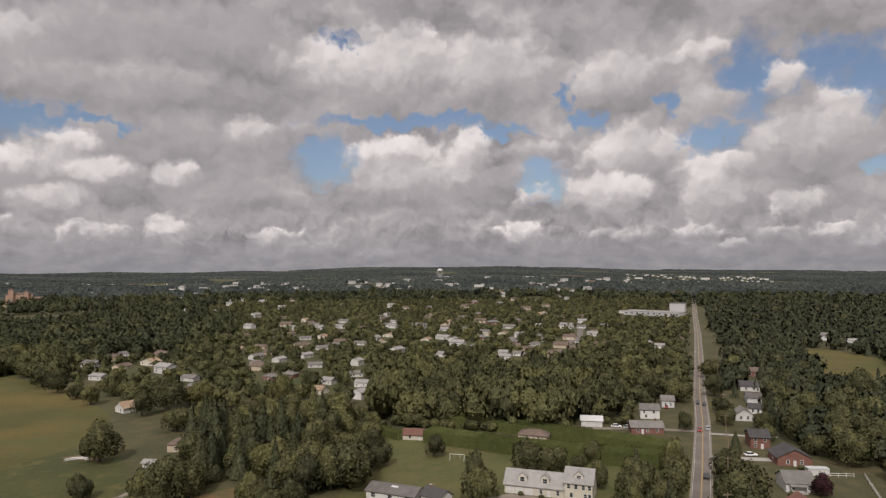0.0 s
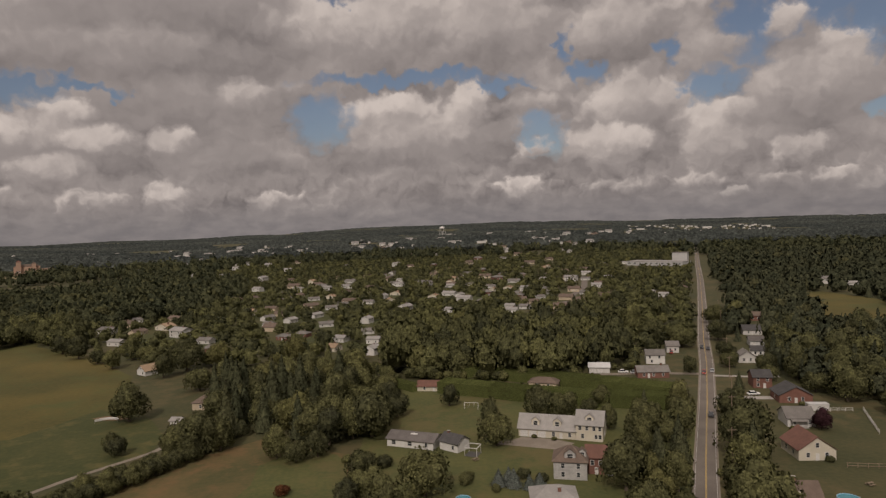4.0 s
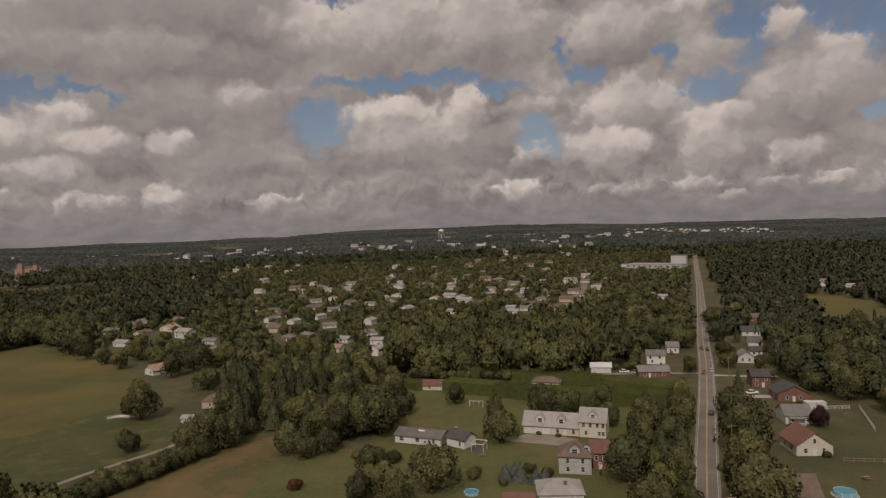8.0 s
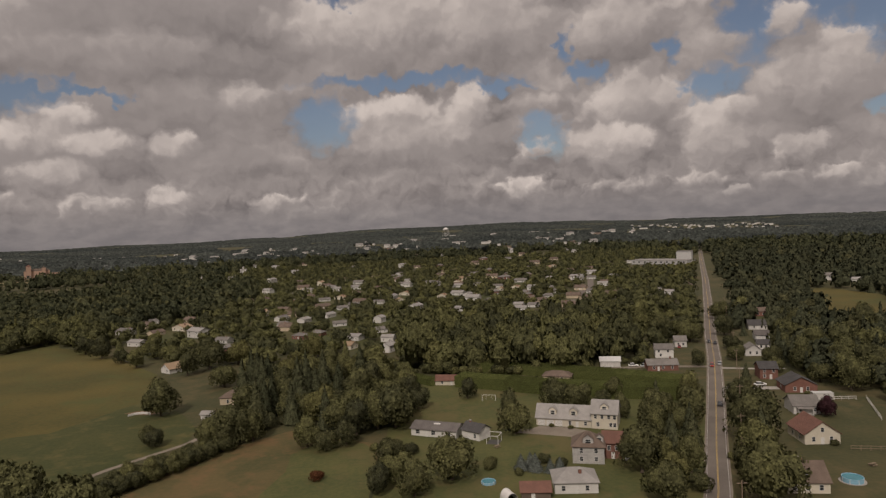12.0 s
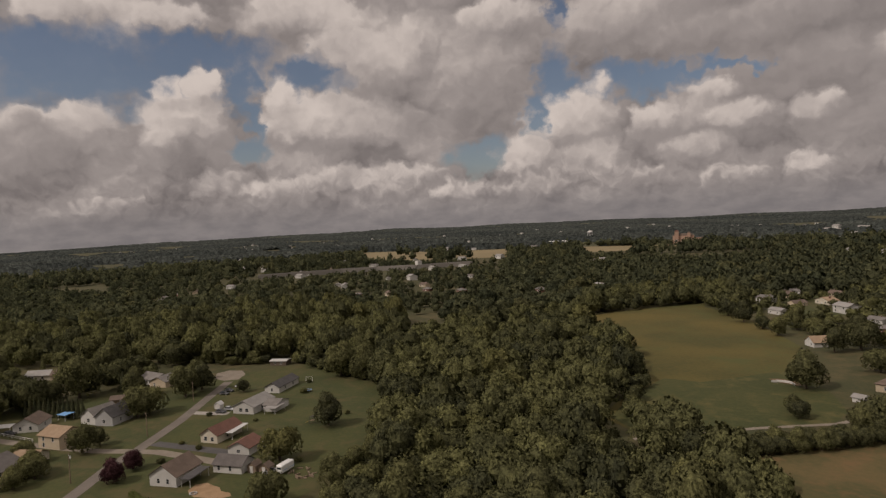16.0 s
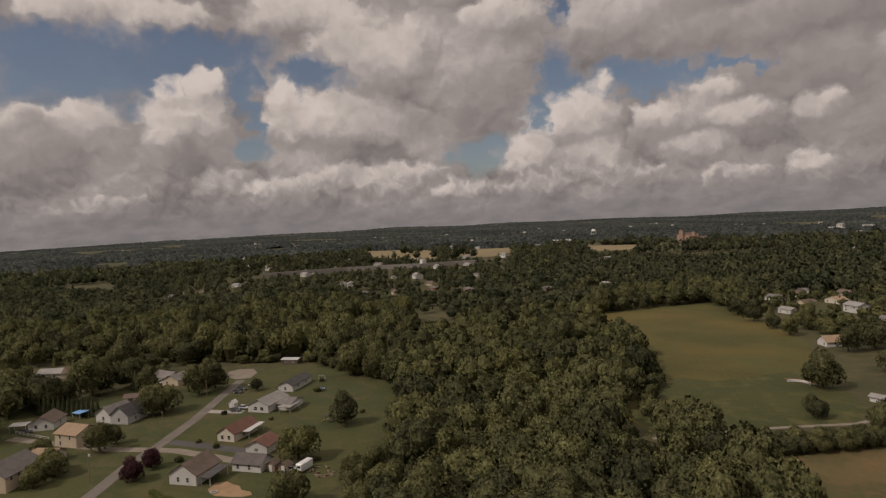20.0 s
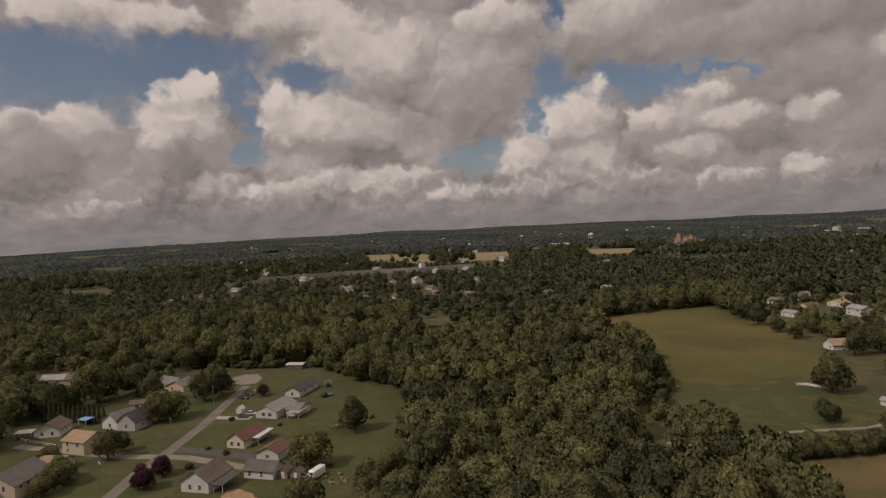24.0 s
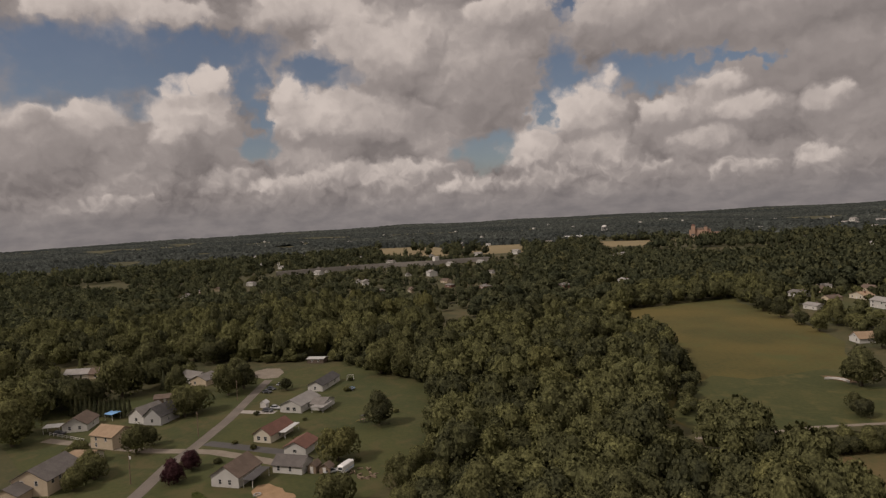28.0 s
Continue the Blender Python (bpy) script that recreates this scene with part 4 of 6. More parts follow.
KINDS = [
    ("white ranch house with grey roof among town trees", WHITE, R_GREY, "along", 3.0, 2.0), ("white house with pale grey roof in the town", WHITE, R_LIGHT, "along", 3.6, 1.8),
    ("tan house with brown roof in the town", TAN, R_BROWN, "along", 3.0, 2.2), ("cream gabled house in the town", CREAM, R_TAN, "across", 3.2, 2.4),
    ("white two-storey house in the town", WHITE, R_LIGHT, "along", 5.0, 2.0), ("brick house with grey hipped roof in the town", BRICK, R_GREY, "hip", 3.0, 2.2)]
protos = []
rng = random.Random(7)
for k, (x, y, w) in enumerate(TOWN_NEAR + TOWN_NORTH + TOWN_EAST + TOWN_FAR + TOWN_WEST):
    kind = rng.choice((0, 0, 1, 1, 2, 2, 3, 4, 5))
    turn = rng.choice((-25, -20, 65, -28, 20, -15)) + rng.uniform(-6, 6)
    w *= 1.02
    if len(protos) < len(KINDS):
        label, walls, tiles, roof, wall, rise = KINDS[len(protos)]
        kind = len(protos)
        protos.append(house(label, (x - 6, y), (x + 6, y), 8, wall, roof, rise, walls, tiles, win=((0.2, 1.6), (0.75, 1.6)) if wall < 4.5 else ((0.2, 3.8), (0.75, 3.8), (0.2, 1.5)), door=0.5, chimney=(0.7, 0.5, rise + 0.7), group="houses of the town"))
        t = protos[-1]
    else:
        t = copy_thing(protos[kind], pose(x, y, 0))
        HOUSES.append((x, y, w / 2))
    s = w / 12
    c, sn = math.cos(radians(turn)), math.sin(radians(turn))
    t.matrix_basis = pose(x - c * 6 * s, y - sn * 6 * s, float(height(x, y)) + 0.1, 0, 0, turn) @ Matrix.Diagonal((s, max(0.9, s), 0.82 * max(0.95, s), 1))

# large far buildings
house("long pale flat-roofed commercial building", (267, 962), (330, 905), 30, 6, "flat", 0.3, GREY, R_LIGHT, win=tuple((0.05 + 0.1 * i, 3.2, 3.0, 2.0) for i in range(10)), name="commercial_building", category="building")
house("pale flat-roofed warehouse by the road", (352, 1010), (372, 1000), 24, 13, "flat", 0.3, GREY, R_GREY, name="warehouse", category="building")
inst = (-835, 1266)
for label, dx, dy, ex, ey, dep, tall, kind, rise, tiles, nm in (
        ("large red brick institution with wings", -34, -14, 30, 24, 18, 17, "hip", 6, R_BROWN, "brick_institution"), ("brick tower block of the institution", -24, -16, -12, -9, 12, 27, "hip", 5, R_RED, "brick_tower"),
        ("brick wing of the institution", 32, 18, 62, 42, 16, 12, "flat", 1, R_GREY, "brick_wing"), ("second brick tower of the institution", 14, 6, 24, 12, 12, 23, "hip", 5, R_BROWN, "brick_tower")):
    house(label, (inst[0] + dx * 0.6, inst[1] + dy * 0.6), (inst[0] + ex * 0.6, inst[1] + ey * 0.6), dep * 0.7, tall * 0.95, kind, rise * 0.7, PALE_BRICK, tiles, win=tuple((0.1 + 0.16 * i, z, 1.2, 1.8) for i in range(6) for z in (3.0, 6.5)), name=nm, category="building")
house("white farm building on the far hill", (-1180, 1200), (-1160, 1214), 14, 7, "along", 3, WHITE, METAL, name="barn", category="barn")
house("white gabled farm building", (-1178, 1248), (-1166, 1258), 10, 6, "along", 3, WHITE, METAL, name="barn", category="barn")


def water_tower(x, y, tall, r, label):
    z = float(height(x, y))
    t = thing("water_tower", pose(x, y, z), label, "water tower")
    bm = bmesh.new()
    bmesh.ops.create_uvsphere(bm, u_segments=24, v_segments=12, radius=r)
    for v in bm.verts:
        v.co.z = v.co.z * 0.72 + tall - r * 0.72
    part("tank", bm, TRIM, t)
    part("riser", add_tube(bmesh.new(), 0, 0, 0, tall - r * 1.3, 1.4, 1.4, 12), TRIM, t)
    for i in range(6):
        a = i * math.tau / 6
        leg = part("leg", add_tube(bmesh.new(), 0, 0, 0, tall - r * 0.72, 0.55, 0.45, 8), TRIM, t)
        leg.matrix_basis = pose(math.cos(a) * r * 1.15, math.sin(a) * r * 1.15, 0) @ Matrix.Shear("XY", 4, (-math.cos(a) * 0.3 * r / tall, -math.sin(a) * 0.3 * r / tall))
    ring = bmesh.new()
    add_tube(ring, 0, 0, tall - r * 0.82, tall - r * 0.66, r * 1.06, r * 1.06, 24)
    part("walkway", ring, METAL, t)


water_tower(-17, 2650, 40, 11, "white elevated water tower on legs over the town")
water_tower(-1205, 1393, 28, 7, "pale water tower beyond the fields")

# ripe fields and the raised road on the far slope
RIPE = [[(-1521, 834), (-1240, 690), (-1180, 700), (-1042, 720), (-1130, 800), (-1317, 910), (-1400, 930)], [(-1000, 780), (-960, 850), (-1180, 1055), (-1290, 950), (-1140, 830)], [(-874, 982), (-803, 1022), (-880, 1173), (-1019, 1132)], [(-790, 1090), (-760, 1150), (-820, 1200), (-860, 1180)]]
for ring in RIPE:
    patch("ripe_field", ring, GOLD, "pale gold ripe field on the far slope", "field", z=0.4)
RAISED = [(-985, 350), (-968, 420), (-955, 478), (-932, 532), (-895, 585), (-877, 640), (-859, 676)]
raised = strip("raised_road", RAISED, 11, CONCRETE, "pale concrete road raised on a walled bank in the valley", "road", z=6.0)
for side in (-5.6, 5.6):
    wall = bmesh.new()
    for (x0, y0), (x1, y1) in zip(RAISED, RAISED[1:]):
        L = math.hypot(x1 - x0, y1 - y0)
        ox, oy = (y1 - y0) / L * side, -(x1 - x0) / L * side
        z = float(height(x0, y0))
        add_slab(wall, [(x0 + ox * 0.96, y0 + oy * 0.96, z + 7.0), (x1 + ox * 0.96, y1 + oy * 0.96, z + 7.0), (x1 + ox * 1.04, y1 + oy * 1.04, z + 7.0), (x0 + ox * 1.04, y0 + oy * 1.04, z + 7.0)], 8.0)
    bmesh.ops.recalc_face_normals(wall, faces=wall.faces)
    part("retaining_wall", wall, CONCRETE, raised)
part("toll_house", box(-898, 586, 5, -890, 594, 15), WHITE, raised, "small white building on the bank")
EAST_MEADOW = [(296, 562), (330, 568), (338, 500), (290, 400), (248, 350), (226, 385), (255, 450), (270, 505)]
patch("east_meadow", EAST_MEADOW, HAY, "green meadow among the eastern woods", "field", z=0.06)

# more houses of the town, in loose rows
rng = random.Random(23)
for i in range(-9, 10):
    for j in range(0, 19):
        x, y = -50 + i * 26 + j * 5 + rng.uniform(-6, 6), 440 + j * 32 - i * 9 + rng.uniform(-7, 7)
        if rng.random() < 0.4 and inside_ring(x, y, [(-270, 470), (-240, 900), (60, 1010), (190, 960), (160, 560), (20, 470), (-40, 430), (-170, 420)]) and all(math.hypot(x - q[0], y - q[1]) > q[2] + 13 for q in HOUSES + YARDS):
            s = rng.uniform(0.8, 1.1)
            t = copy_thing(protos[rng.choice((0, 2, 2, 3, 5, 5, 0, 1))], pose(x, y, 0))
            t.matrix_basis = pose(x, y, float(height(x, y)) + 0.1, 0, 0, rng.choice((-22, 68, -18, 160)) + rng.uniform(-6, 6)) @ Matrix.Diagonal((s, s, s, 1))
            YARDS.append((x, y, 6 * s))

# scattered far houses, each a pale speck among the trees
rng = random.Random(11)
spots = []
for _ in range(70):
    a, r = radians(rng.uniform(-26, 14)), rng.uniform(1050, 2500)
    spots.append((r * math.sin(a), r * math.cos(a)))
for _ in range(26):
    a, r = radians(rng.uniform(-72, -46)), rng.uniform(620, 1700)
    spots.append((r * math.sin(a), r * math.cos(a)))
for x, y in spots:
    if any(inside_ring(x, y, ring) for ring in RIPE):
        continue
    s = rng.uniform(0.9, 1.35) * (1.5 if y > 1700 else 1)
    t = copy_thing(protos[rng.choice((0, 1, 1, 4, 4, 2))], pose(x, y, 0))
    t.matrix_basis = pose(x, y, float(height(x, y)) + 0.1, 0, 0, rng.uniform(-35, 35)) @ Matrix.Diagonal((s, s, s, 1))
    HOUSES.append((x, y, 6 * s))


def distant_town(spread_of, count, seed):
    """Far houses and halls too small to tell apart, walls in one mesh and roofs in another."""
    rr = random.Random(seed)
    walls, roofs = bmesh.new(), bmesh.new()
    for _ in range(count):
        a, r = radians(rr.uniform(*spread_of[:2])), rr.uniform(*spread_of[2:])
        x, y = r * math.sin(a), r * math.cos(a)
        if any(inside_ring(x, y, ring) for ring in RIPE) or any(math.hypot(x - q[0], y - q[1]) < q[2] + 12 for q in HOUSES):
            continue
        hall = rr.random() < 0.1
        w, d, h = (rr.uniform(24, 42), 16, rr.uniform(5, 7)) if hall else (rr.uniform(7, 12), 8, rr.uniform(3.2, 5))
        m = pose(x, y, float(height(x, y)), 0, 0, rr.uniform(-30, 30))
        for bm, corners in ((walls, ((-w / 2, -d / 2, -1), (w / 2, d / 2, h))), (roofs, ((-w / 2 - 0.4, -d / 2 - 0.4, h), (w / 2 + 0.4, d / 2 + 0.4, h + 0.6)))):
            k = len(bm.verts)
            add_box(bm, *corners[0], *corners[1])
            bm.verts.ensure_lookup_table()
            if bm is roofs and not hall:
                for v in list(bm.verts)[k + 4:]:
                    v.co.y, v.co.z = v.co.y * 0.02, h + 2.2
            for v in list(bm.verts)[k:]:
                v.co = m @ v.co
        HOUSES.append((x, y, w / 2))
    tagged(part("distant_town_walls", walls, WHITE), "white walls of the far town on the plain", "town", kind="stuff")
    tagged(part("distant_town_roofs", roofs, R_LIGHT), "pale roofs of the far town on the plain", "town", kind="stuff")


distant_town((15.5, 27.5, 2150, 3300), 120, 77)
distant_town((-30, 12, 1700, 2700), 70, 78)
distant_town((-82, -34, 1900, 3400), 60, 79)
for i in range(9):
    house("long pale greenhouse on the western plain", (-2377 + i * 19, 218 + i * 21), (-2366 + i * 19, 232 + i * 21), 22, 5, "along", 2.5, WHITE, METAL, name="greenhouse", category="greenhouse", group="greenhouses on the plain")

# ---------------------------------------------------------------- trees
def lobes(seed, n, spread=0.55, squash=0.85):
    r = np.random.RandomState(seed)
    c = r.normal(0, 1, (n, 3))
    c /= np.linalg.norm(c, axis=1, keepdims=True)
    c *= (r.uniform(0.45, 1.0, (n, 1)) * (spread + 0.006 * n))
    c[:, 2] *= squash
    low = np.argsort(c[:, 2])[: n // 3]
    c[low, :2] *= 1.25
    return c, r.uniform(0.38, 0.56, n) * (1.0 if n < 9 else 0.8)


def crown_quads(seed, count, size, n=9, tall=1.0, cone=False):
    """Leaf clumps as small quads over a crown of lobes, in a space one radius wide; the base of the crown lies at z = 0."""
    r = np.random.RandomState(seed + 100)
    d = r.normal(0, 1, (count * 3, 3))
    d /= np.linalg.norm(d, axis=1, keepdims=True)
    if cone:
        u = r.uniform(0, 1, count) ** 0.6
        a = r.uniform(0, math.tau, count)
        tier = 1 - 0.3 * np.abs(np.sin(u * 15 + a * 0.5))
        rad = u * tier * r.uniform(0.62, 1.0, count) * (1 + 0.2 * np.sin(a * 3 + seed) * np.sin(u * 9 + seed))
        p = np.stack([rad * np.cos(a), rad * np.sin(a), (1 - u) * 2.0 * tall], -1)
        out = np.stack([np.cos(a), np.sin(a), np.full(count, 0.55)], -1)
        soft = out
    else:
        c, rad = lobes(seed, n)
        k = r.randint(0, n, count * 3)
        p = c[k] + d * rad[k][:, None] * r.uniform(0.84, 1.12, (count * 3, 1))
        deep = (np.linalg.norm(p[:, None] - c[None], axis=2) / rad[None]).min(1)
        keep = np.argsort(-(deep + (p[:, 2] > -0.45) * 0.5))[:count]
        p, out = p[keep], (p[keep] - c[k[keep]]) + p[keep] * 0.5
        soft = (p - c[k[keep]]) / rad[k[keep]][:, None] + p * 0.7
        p[:, 2] = (p[:, 2] + 0.75) * tall
    out = out / np.linalg.norm(out, axis=1, keepdims=True) + r.normal(0, 0.7, (count, 3))
    out /= np.linalg.norm(out, axis=1, keepdims=True)
    up = r.normal(0, 1, (count, 3))
    e = np.cross(out, up)
    e /= np.linalg.norm(e, axis=1, keepdims=True)
    g = np.cross(out, e)
    s = size * r.uniform(0.6, 1.3, (count, 1))
    soft = soft / np.linalg.norm(soft, axis=1, keepdims=True) + out * 0.55 + (0, 0, 0.15)
    return np.stack([p - e * s, p - g * s * 0.7, p + e * s, p + g * s * 0.7, soft], 1)


def core_quads(seed, n=9, tall=1.0, cone=False, k=0.88, lumps=3):
    """The dense inside of a crown: a lumpy closed block for each lobe."""
    r = np.random.RandomState(seed + 200)
    if cone:
        m = 8
        zs, rs = np.array([0.04, 0.5, 1.1, 1.75]) * tall, np.array([0.62, 0.44, 0.24, 0.04])
        a = np.arange(m) * math.tau / m
        ring = np.stack([rs[:, None] * np.cos(a), rs[:, None] * np.sin(a), np.repeat(zs[:, None], m, 1)], -1)
        q = np.stack([ring[:-1], np.roll(ring, -1, 1)[:-1], np.roll(ring, -1, 1)[1:], ring[1:]], 2).reshape(-1, 4, 3)
        return np.concatenate([q, q.mean(1, keepdims=True) * (1, 1, 0) + (0, 0, 0.2)], 1)
    c, rad = lobes(seed, n)
    c, rad = np.concatenate([[[0, 0, -0.02]], c[np.argsort(-c[:, 2])[:lumps]]]), np.r_[0.62, rad[np.argsort(-c[:, 2])[:lumps]]]
    m, v = 6, 3
    th = np.linspace(0.02, math.pi * 0.72, v + 1)
    a = np.arange(m) * math.tau / m
    ball = np.stack([np.sin(th)[:, None] * np.cos(a), np.sin(th)[:, None] * np.sin(a), np.repeat(np.cos(th)[:, None], m, 1)], -1)
    q = np.stack([ball[1:], np.roll(ball, -1, 1)[1:], np.roll(ball, -1, 1)[:-1], ball[:-1]], 2).reshape(-1, 4, 3)
    p = c[:, None, None] + q[None] * (rad * k)[:, None, None, None]
    p = p.reshape(-1, 4, 3)
    soft = np.tile(q.mean(1), (len(c), 1))[:, None] + 0.4 * p.mean(1, keepdims=True)
    p[:, :, 2] = (p[:, :, 2] + 0.75) * tall
    return np.concatenate([p, soft], 1)


def trunk_bm(h, r, seed, spread=2.0):
    bm = bmesh.new()
    rr = random.Random(seed)
    add_tube(bm, 0, 0, -0.2, h, r, r * 0.55, 7)
    for _ in range(4):
        a, z = rr.uniform(0, math.tau), h * rr.uniform(0.55, 0.95)
        tip = Vector((math.cos(a) * spread * rr.uniform(0.6, 1.0), math.sin(a) * spread * rr.uniform(0.6, 1.0), z + spread * rr.uniform(0.7, 1.3)))
        base, w = Vector((0, 0, z)), r * 0.4
        s = Vector((-math.sin(a), math.cos(a), 0))
        u = Vector((0, 0, 1))
        lo = [bm.verts.new(base + d) for d in (s * w, u * w, -s * w, -u * w)]
        hi = [bm.verts.new(tip + d * 0.35) for d in (s * w, u * w, -s * w, -u * w)]
        for i in range(4):
            bm.faces.new((lo[i], lo[(i + 1) % 4], hi[(i + 1) % 4], hi[i]))
        bm.faces.new(hi)
    return bm


# whole trees: kind -> prototypes with a crown of one metre radius times the number given
def make_tree(kind, seed, r, label):
    t = thing({"conifer": "conifer", "blue": "spruce", "bush": "shrub"}.get(kind, "tree"), pose(0, 0, -500), label, {"bush": "shrub"}.get(kind, "tree"))
    mat = {"conifer": LEAF_DARK, "blue": LEAF_BLUE, "purple": LEAF_PURPLE, "bush": LEAF, "rust": LEAF_RUST}.get(kind, LEAF)
    cone = kind in ("conifer", "blue")
    tall = 1.0 if cone else (0.85 if kind in ("bush", "rust") else 1.0 + 0.12 * (seed % 3))
    q = np.concatenate([crown_quads(seed, 1900 if not cone else 1300, 0.052, 20, tall, cone), core_quads(seed, 20, tall, cone, 0.88, 9)]) * r
    stem = r * (0.08 if cone or kind in ("bush", "rust") else 0.1)
    q[:, :4, 2] += stem * 0.6 if cone else stem * 0.8 - r * 0.16
    part("trunk", trunk_bm(stem + r * 0.7, r * 0.065 + 0.05, seed, r * 0.45), BARK, t)
    quads("crown", q, mat, parent=t)
    return t


PROTO = {}
for kind, seeds, label in (("broad", (1, 2, 3, 4, 5, 6), "broad green deciduous tree with full rounded crown"), ("conifer", (11, 12), "dark green conifer with tapering crown"), ("blue", (21,), "blue-green spruce on the lawn"), ("purple", (31,), "purple-leaved garden tree on a lawn"), ("bush", (41, 42), "low dense green shrub"), ("rust", (51,), "rust-coloured shrub in the field")):
    PROTO[kind] = [make_tree(kind, s, 5.0, label) for s in seeds]
USED = set()
PLACED = []


def plant(kind, x, y, width, seed, group="", taller=1.0):
    p = PROTO[kind][seed % len(PROTO[kind])]
    s = width * 1.1 / 2 / 5.0
    m = pose(x, y, float(height(x, y)), 0, 0, (seed * 137) % 360)
    if p.name not in USED:
        USED.add(p.name)
        t = p
    else:
        t = copy_thing(p, m)
    t.matrix_basis = m @ Matrix.Diagonal((s, s, s * taller, 1))
    if group:
        tagged(t, group=group)
    PLACED.append((x, y, width / 2))
    return t


SINGLE = [(-11, 163, 14), (-4, 248, 8.3), (37, 227, 11), (47, 229, 6.6), (-24, 185, 4.6), (0, 170, 4.2), (-88, 348, 14), (42, 162, 12.9), (47, 152, 9.3), (61, 208, 11.2), (50, 213, 7), (45, 180, 8.8), (54, 240, 8.3), (106, 286, 7.3), (124, 345, 15), (112, 356, 15), (105, 373, 17), (53, 148, 6.1), (29, 230, 10.9), (89, 340, 12.9)]
SINGLE_CLUMP = [(-31, 214, 19), (-47, 276, 18), (-59, 196, 9.5), (-52, 192, 8.1), (-46, 196, 8.2), (-36, 190, 3.6), (-27, 164, 9.4), (-31, 156, 7.5), (-21, 153, 8.9), (-30, 179, 8.6), (-87, 203, 15), (-80, 205, 10), (-93, 200, 11)]
SINGLE_MEADOW = [(-248, 399, 12.5), (-227, 380, 11.8), (-206, 362, 8.9), (-295, 452, 17), (-316, 460, 16), (-281, 437, 13.8), (-189, 346, 11), (-190, 371, 11.3), (-176, 362, 12), (-142, 332, 17), (-149, 319, 11), (-119, 289, 13), (-129, 341, 13.2), (-129, 243, 14), (-114, 204, 7.5), (-119, 211, 6)]
SINGLE_ROAD = [(84, 183, 16.2), (66, 139, 17.1), (145, 234, 14), (158, 282, 15), (165, 314, 16), (159, 262, 15), (162, 246, 15), (191, 350, 17), (150, 361, 12.9), (180, 405, 14), (136, 318, 9), (133, 268, 7.3), (176, 291, 16), (188, 288, 16), (172, 420, 12.8), (210, 327, 16), (196, 335, 15), (152, 292, 9.2), (170, 333, 12), (128, 296, 9), (196, 380, 12), (145, 268, 12), (141, 248, 10), (139, 283, 9), (155, 304, 12), (205, 395, 12), (150, 215, 9)]
SINGLE_WEST = [(-226, 84, 11), (-204, 56, 12.5), (-259, 9, 9.5), (-264, 15, 6.5), (-295, 38, 13), (-312, 57, 13), (-318, 66, 11), (-243, -6, 8), (-238, -12, 7.5), (-316, -23, 18), (-335, 1, 14), (-342, 9, 12), (-331, 40, 11), (-174, 40, 10.5), (-300, 79, 6), (-397, -24, 20), (-390, 74, 17), (-295, 126, 17), (-280, 131, 13.5), (-268, -7, 8), (-348, 20, 20), (-373, 38, 18), (-248, -7, 9), (-292, 33, 12), (-301, -24, 16), (-349, -4, 17), (-341, 4, 10), (-327, 61, 11), (-406, 68, 18), (-343, 71, 10), (-411, -8, 15), (-439, 38, 20), (-172, 59, 9), (-178, 68, 8), (-162, 62, 10), (-168, 72, 9), (-183, 77, 7), (-158, 52, 9)]
for k, (x, y, w) in enumerate(SINGLE + SINGLE_CLUMP + SINGLE_MEADOW + SINGLE_ROAD + SINGLE_WEST):
    plant("broad" if w > 5 else "bush", x, y, w, k, taller=1.0 + 0.2 * ((k * 0.37) % 1))
for k, (x, y, w) in enumerate([(11, 200, 10.6), (8.8, 205, 8.5), (63, 180, 8.4), (86, 303, 5.8), (72, 211, 7.6), (57, 183, 7.2), (113, 253, 6.2), (66, 190, 8), (-349, 44, 7.2), (-345, 40, 5)]):
    plant("conifer" if k > 1 else "broad", x, y, w, k, taller=1.1 if k == 0 else 1.75 if k == 1 else 1.25)
for k, (x, y, w) in enumerate([(118, 204, 7.5), (-222, 12, 7.8), (-230, 19, 7)]):
    plant("purple", x, y, w, k)
plant("conifer", -346, 38, 6.5, 1, taller=1.35)
for k, (x, y, w) in enumerate([(9, 168, 4.5), (13, 167, 5), (17, 165, 4), (12, 171, 4), (20, 167, 3.6)]):
    plant("blue", x, y, w * 1.3, k, taller=0.72)
plant("rust", -50, 167, 4.5, 0)
for k, (x, y, w) in enumerate([(-277, 98, 3.6), (-293, 108, 2.7), (-272, 55, 2.6), (-234, 40, 2.6), (-244, 37, 2.2), (-247, 46, 2.4), (-213, 62, 2.6), (-209, 60, 2.2), (-229, 27, 3), (-199, 60, 2.5), (-251, 66, 2.0), (-226, 57, 2.5), (-232, 54, 2.6), (70, 169, 3), (108, 203, 3), (104, 176, 2.6), (126, 230, 3), (6, 210, 2.4), (24, 206, 2), (30, 203, 2), (1, 173.5, 3.4), (8, 164.5, 3), (16, 173, 4.5), (-24, 186, 5), (21, 170, 4), (-234, 96, 2.4), (-238, 92, 2.0)]):
    plant("bush", x, y, w, k)
# the row of clipped evergreens behind the side street
for k in range(13):
    f = k / 12
    plant("conifer", -330 + 22 * f, -2 + 18 * f, 3.6, k, "row of narrow evergreens", 2.1)


def inside(x, y, ring):
    hit = np.zeros(np.shape(x), bool)
    for (x0, y0), (x1, y1) in zip(ring, ring[1:] + ring[:1]):
        hit ^= ((y0 > y) != (y1 > y)) & (x < (x1 - x0) * (y - y0) / (y1 - y0 + 1e-9) + x0)
    return hit


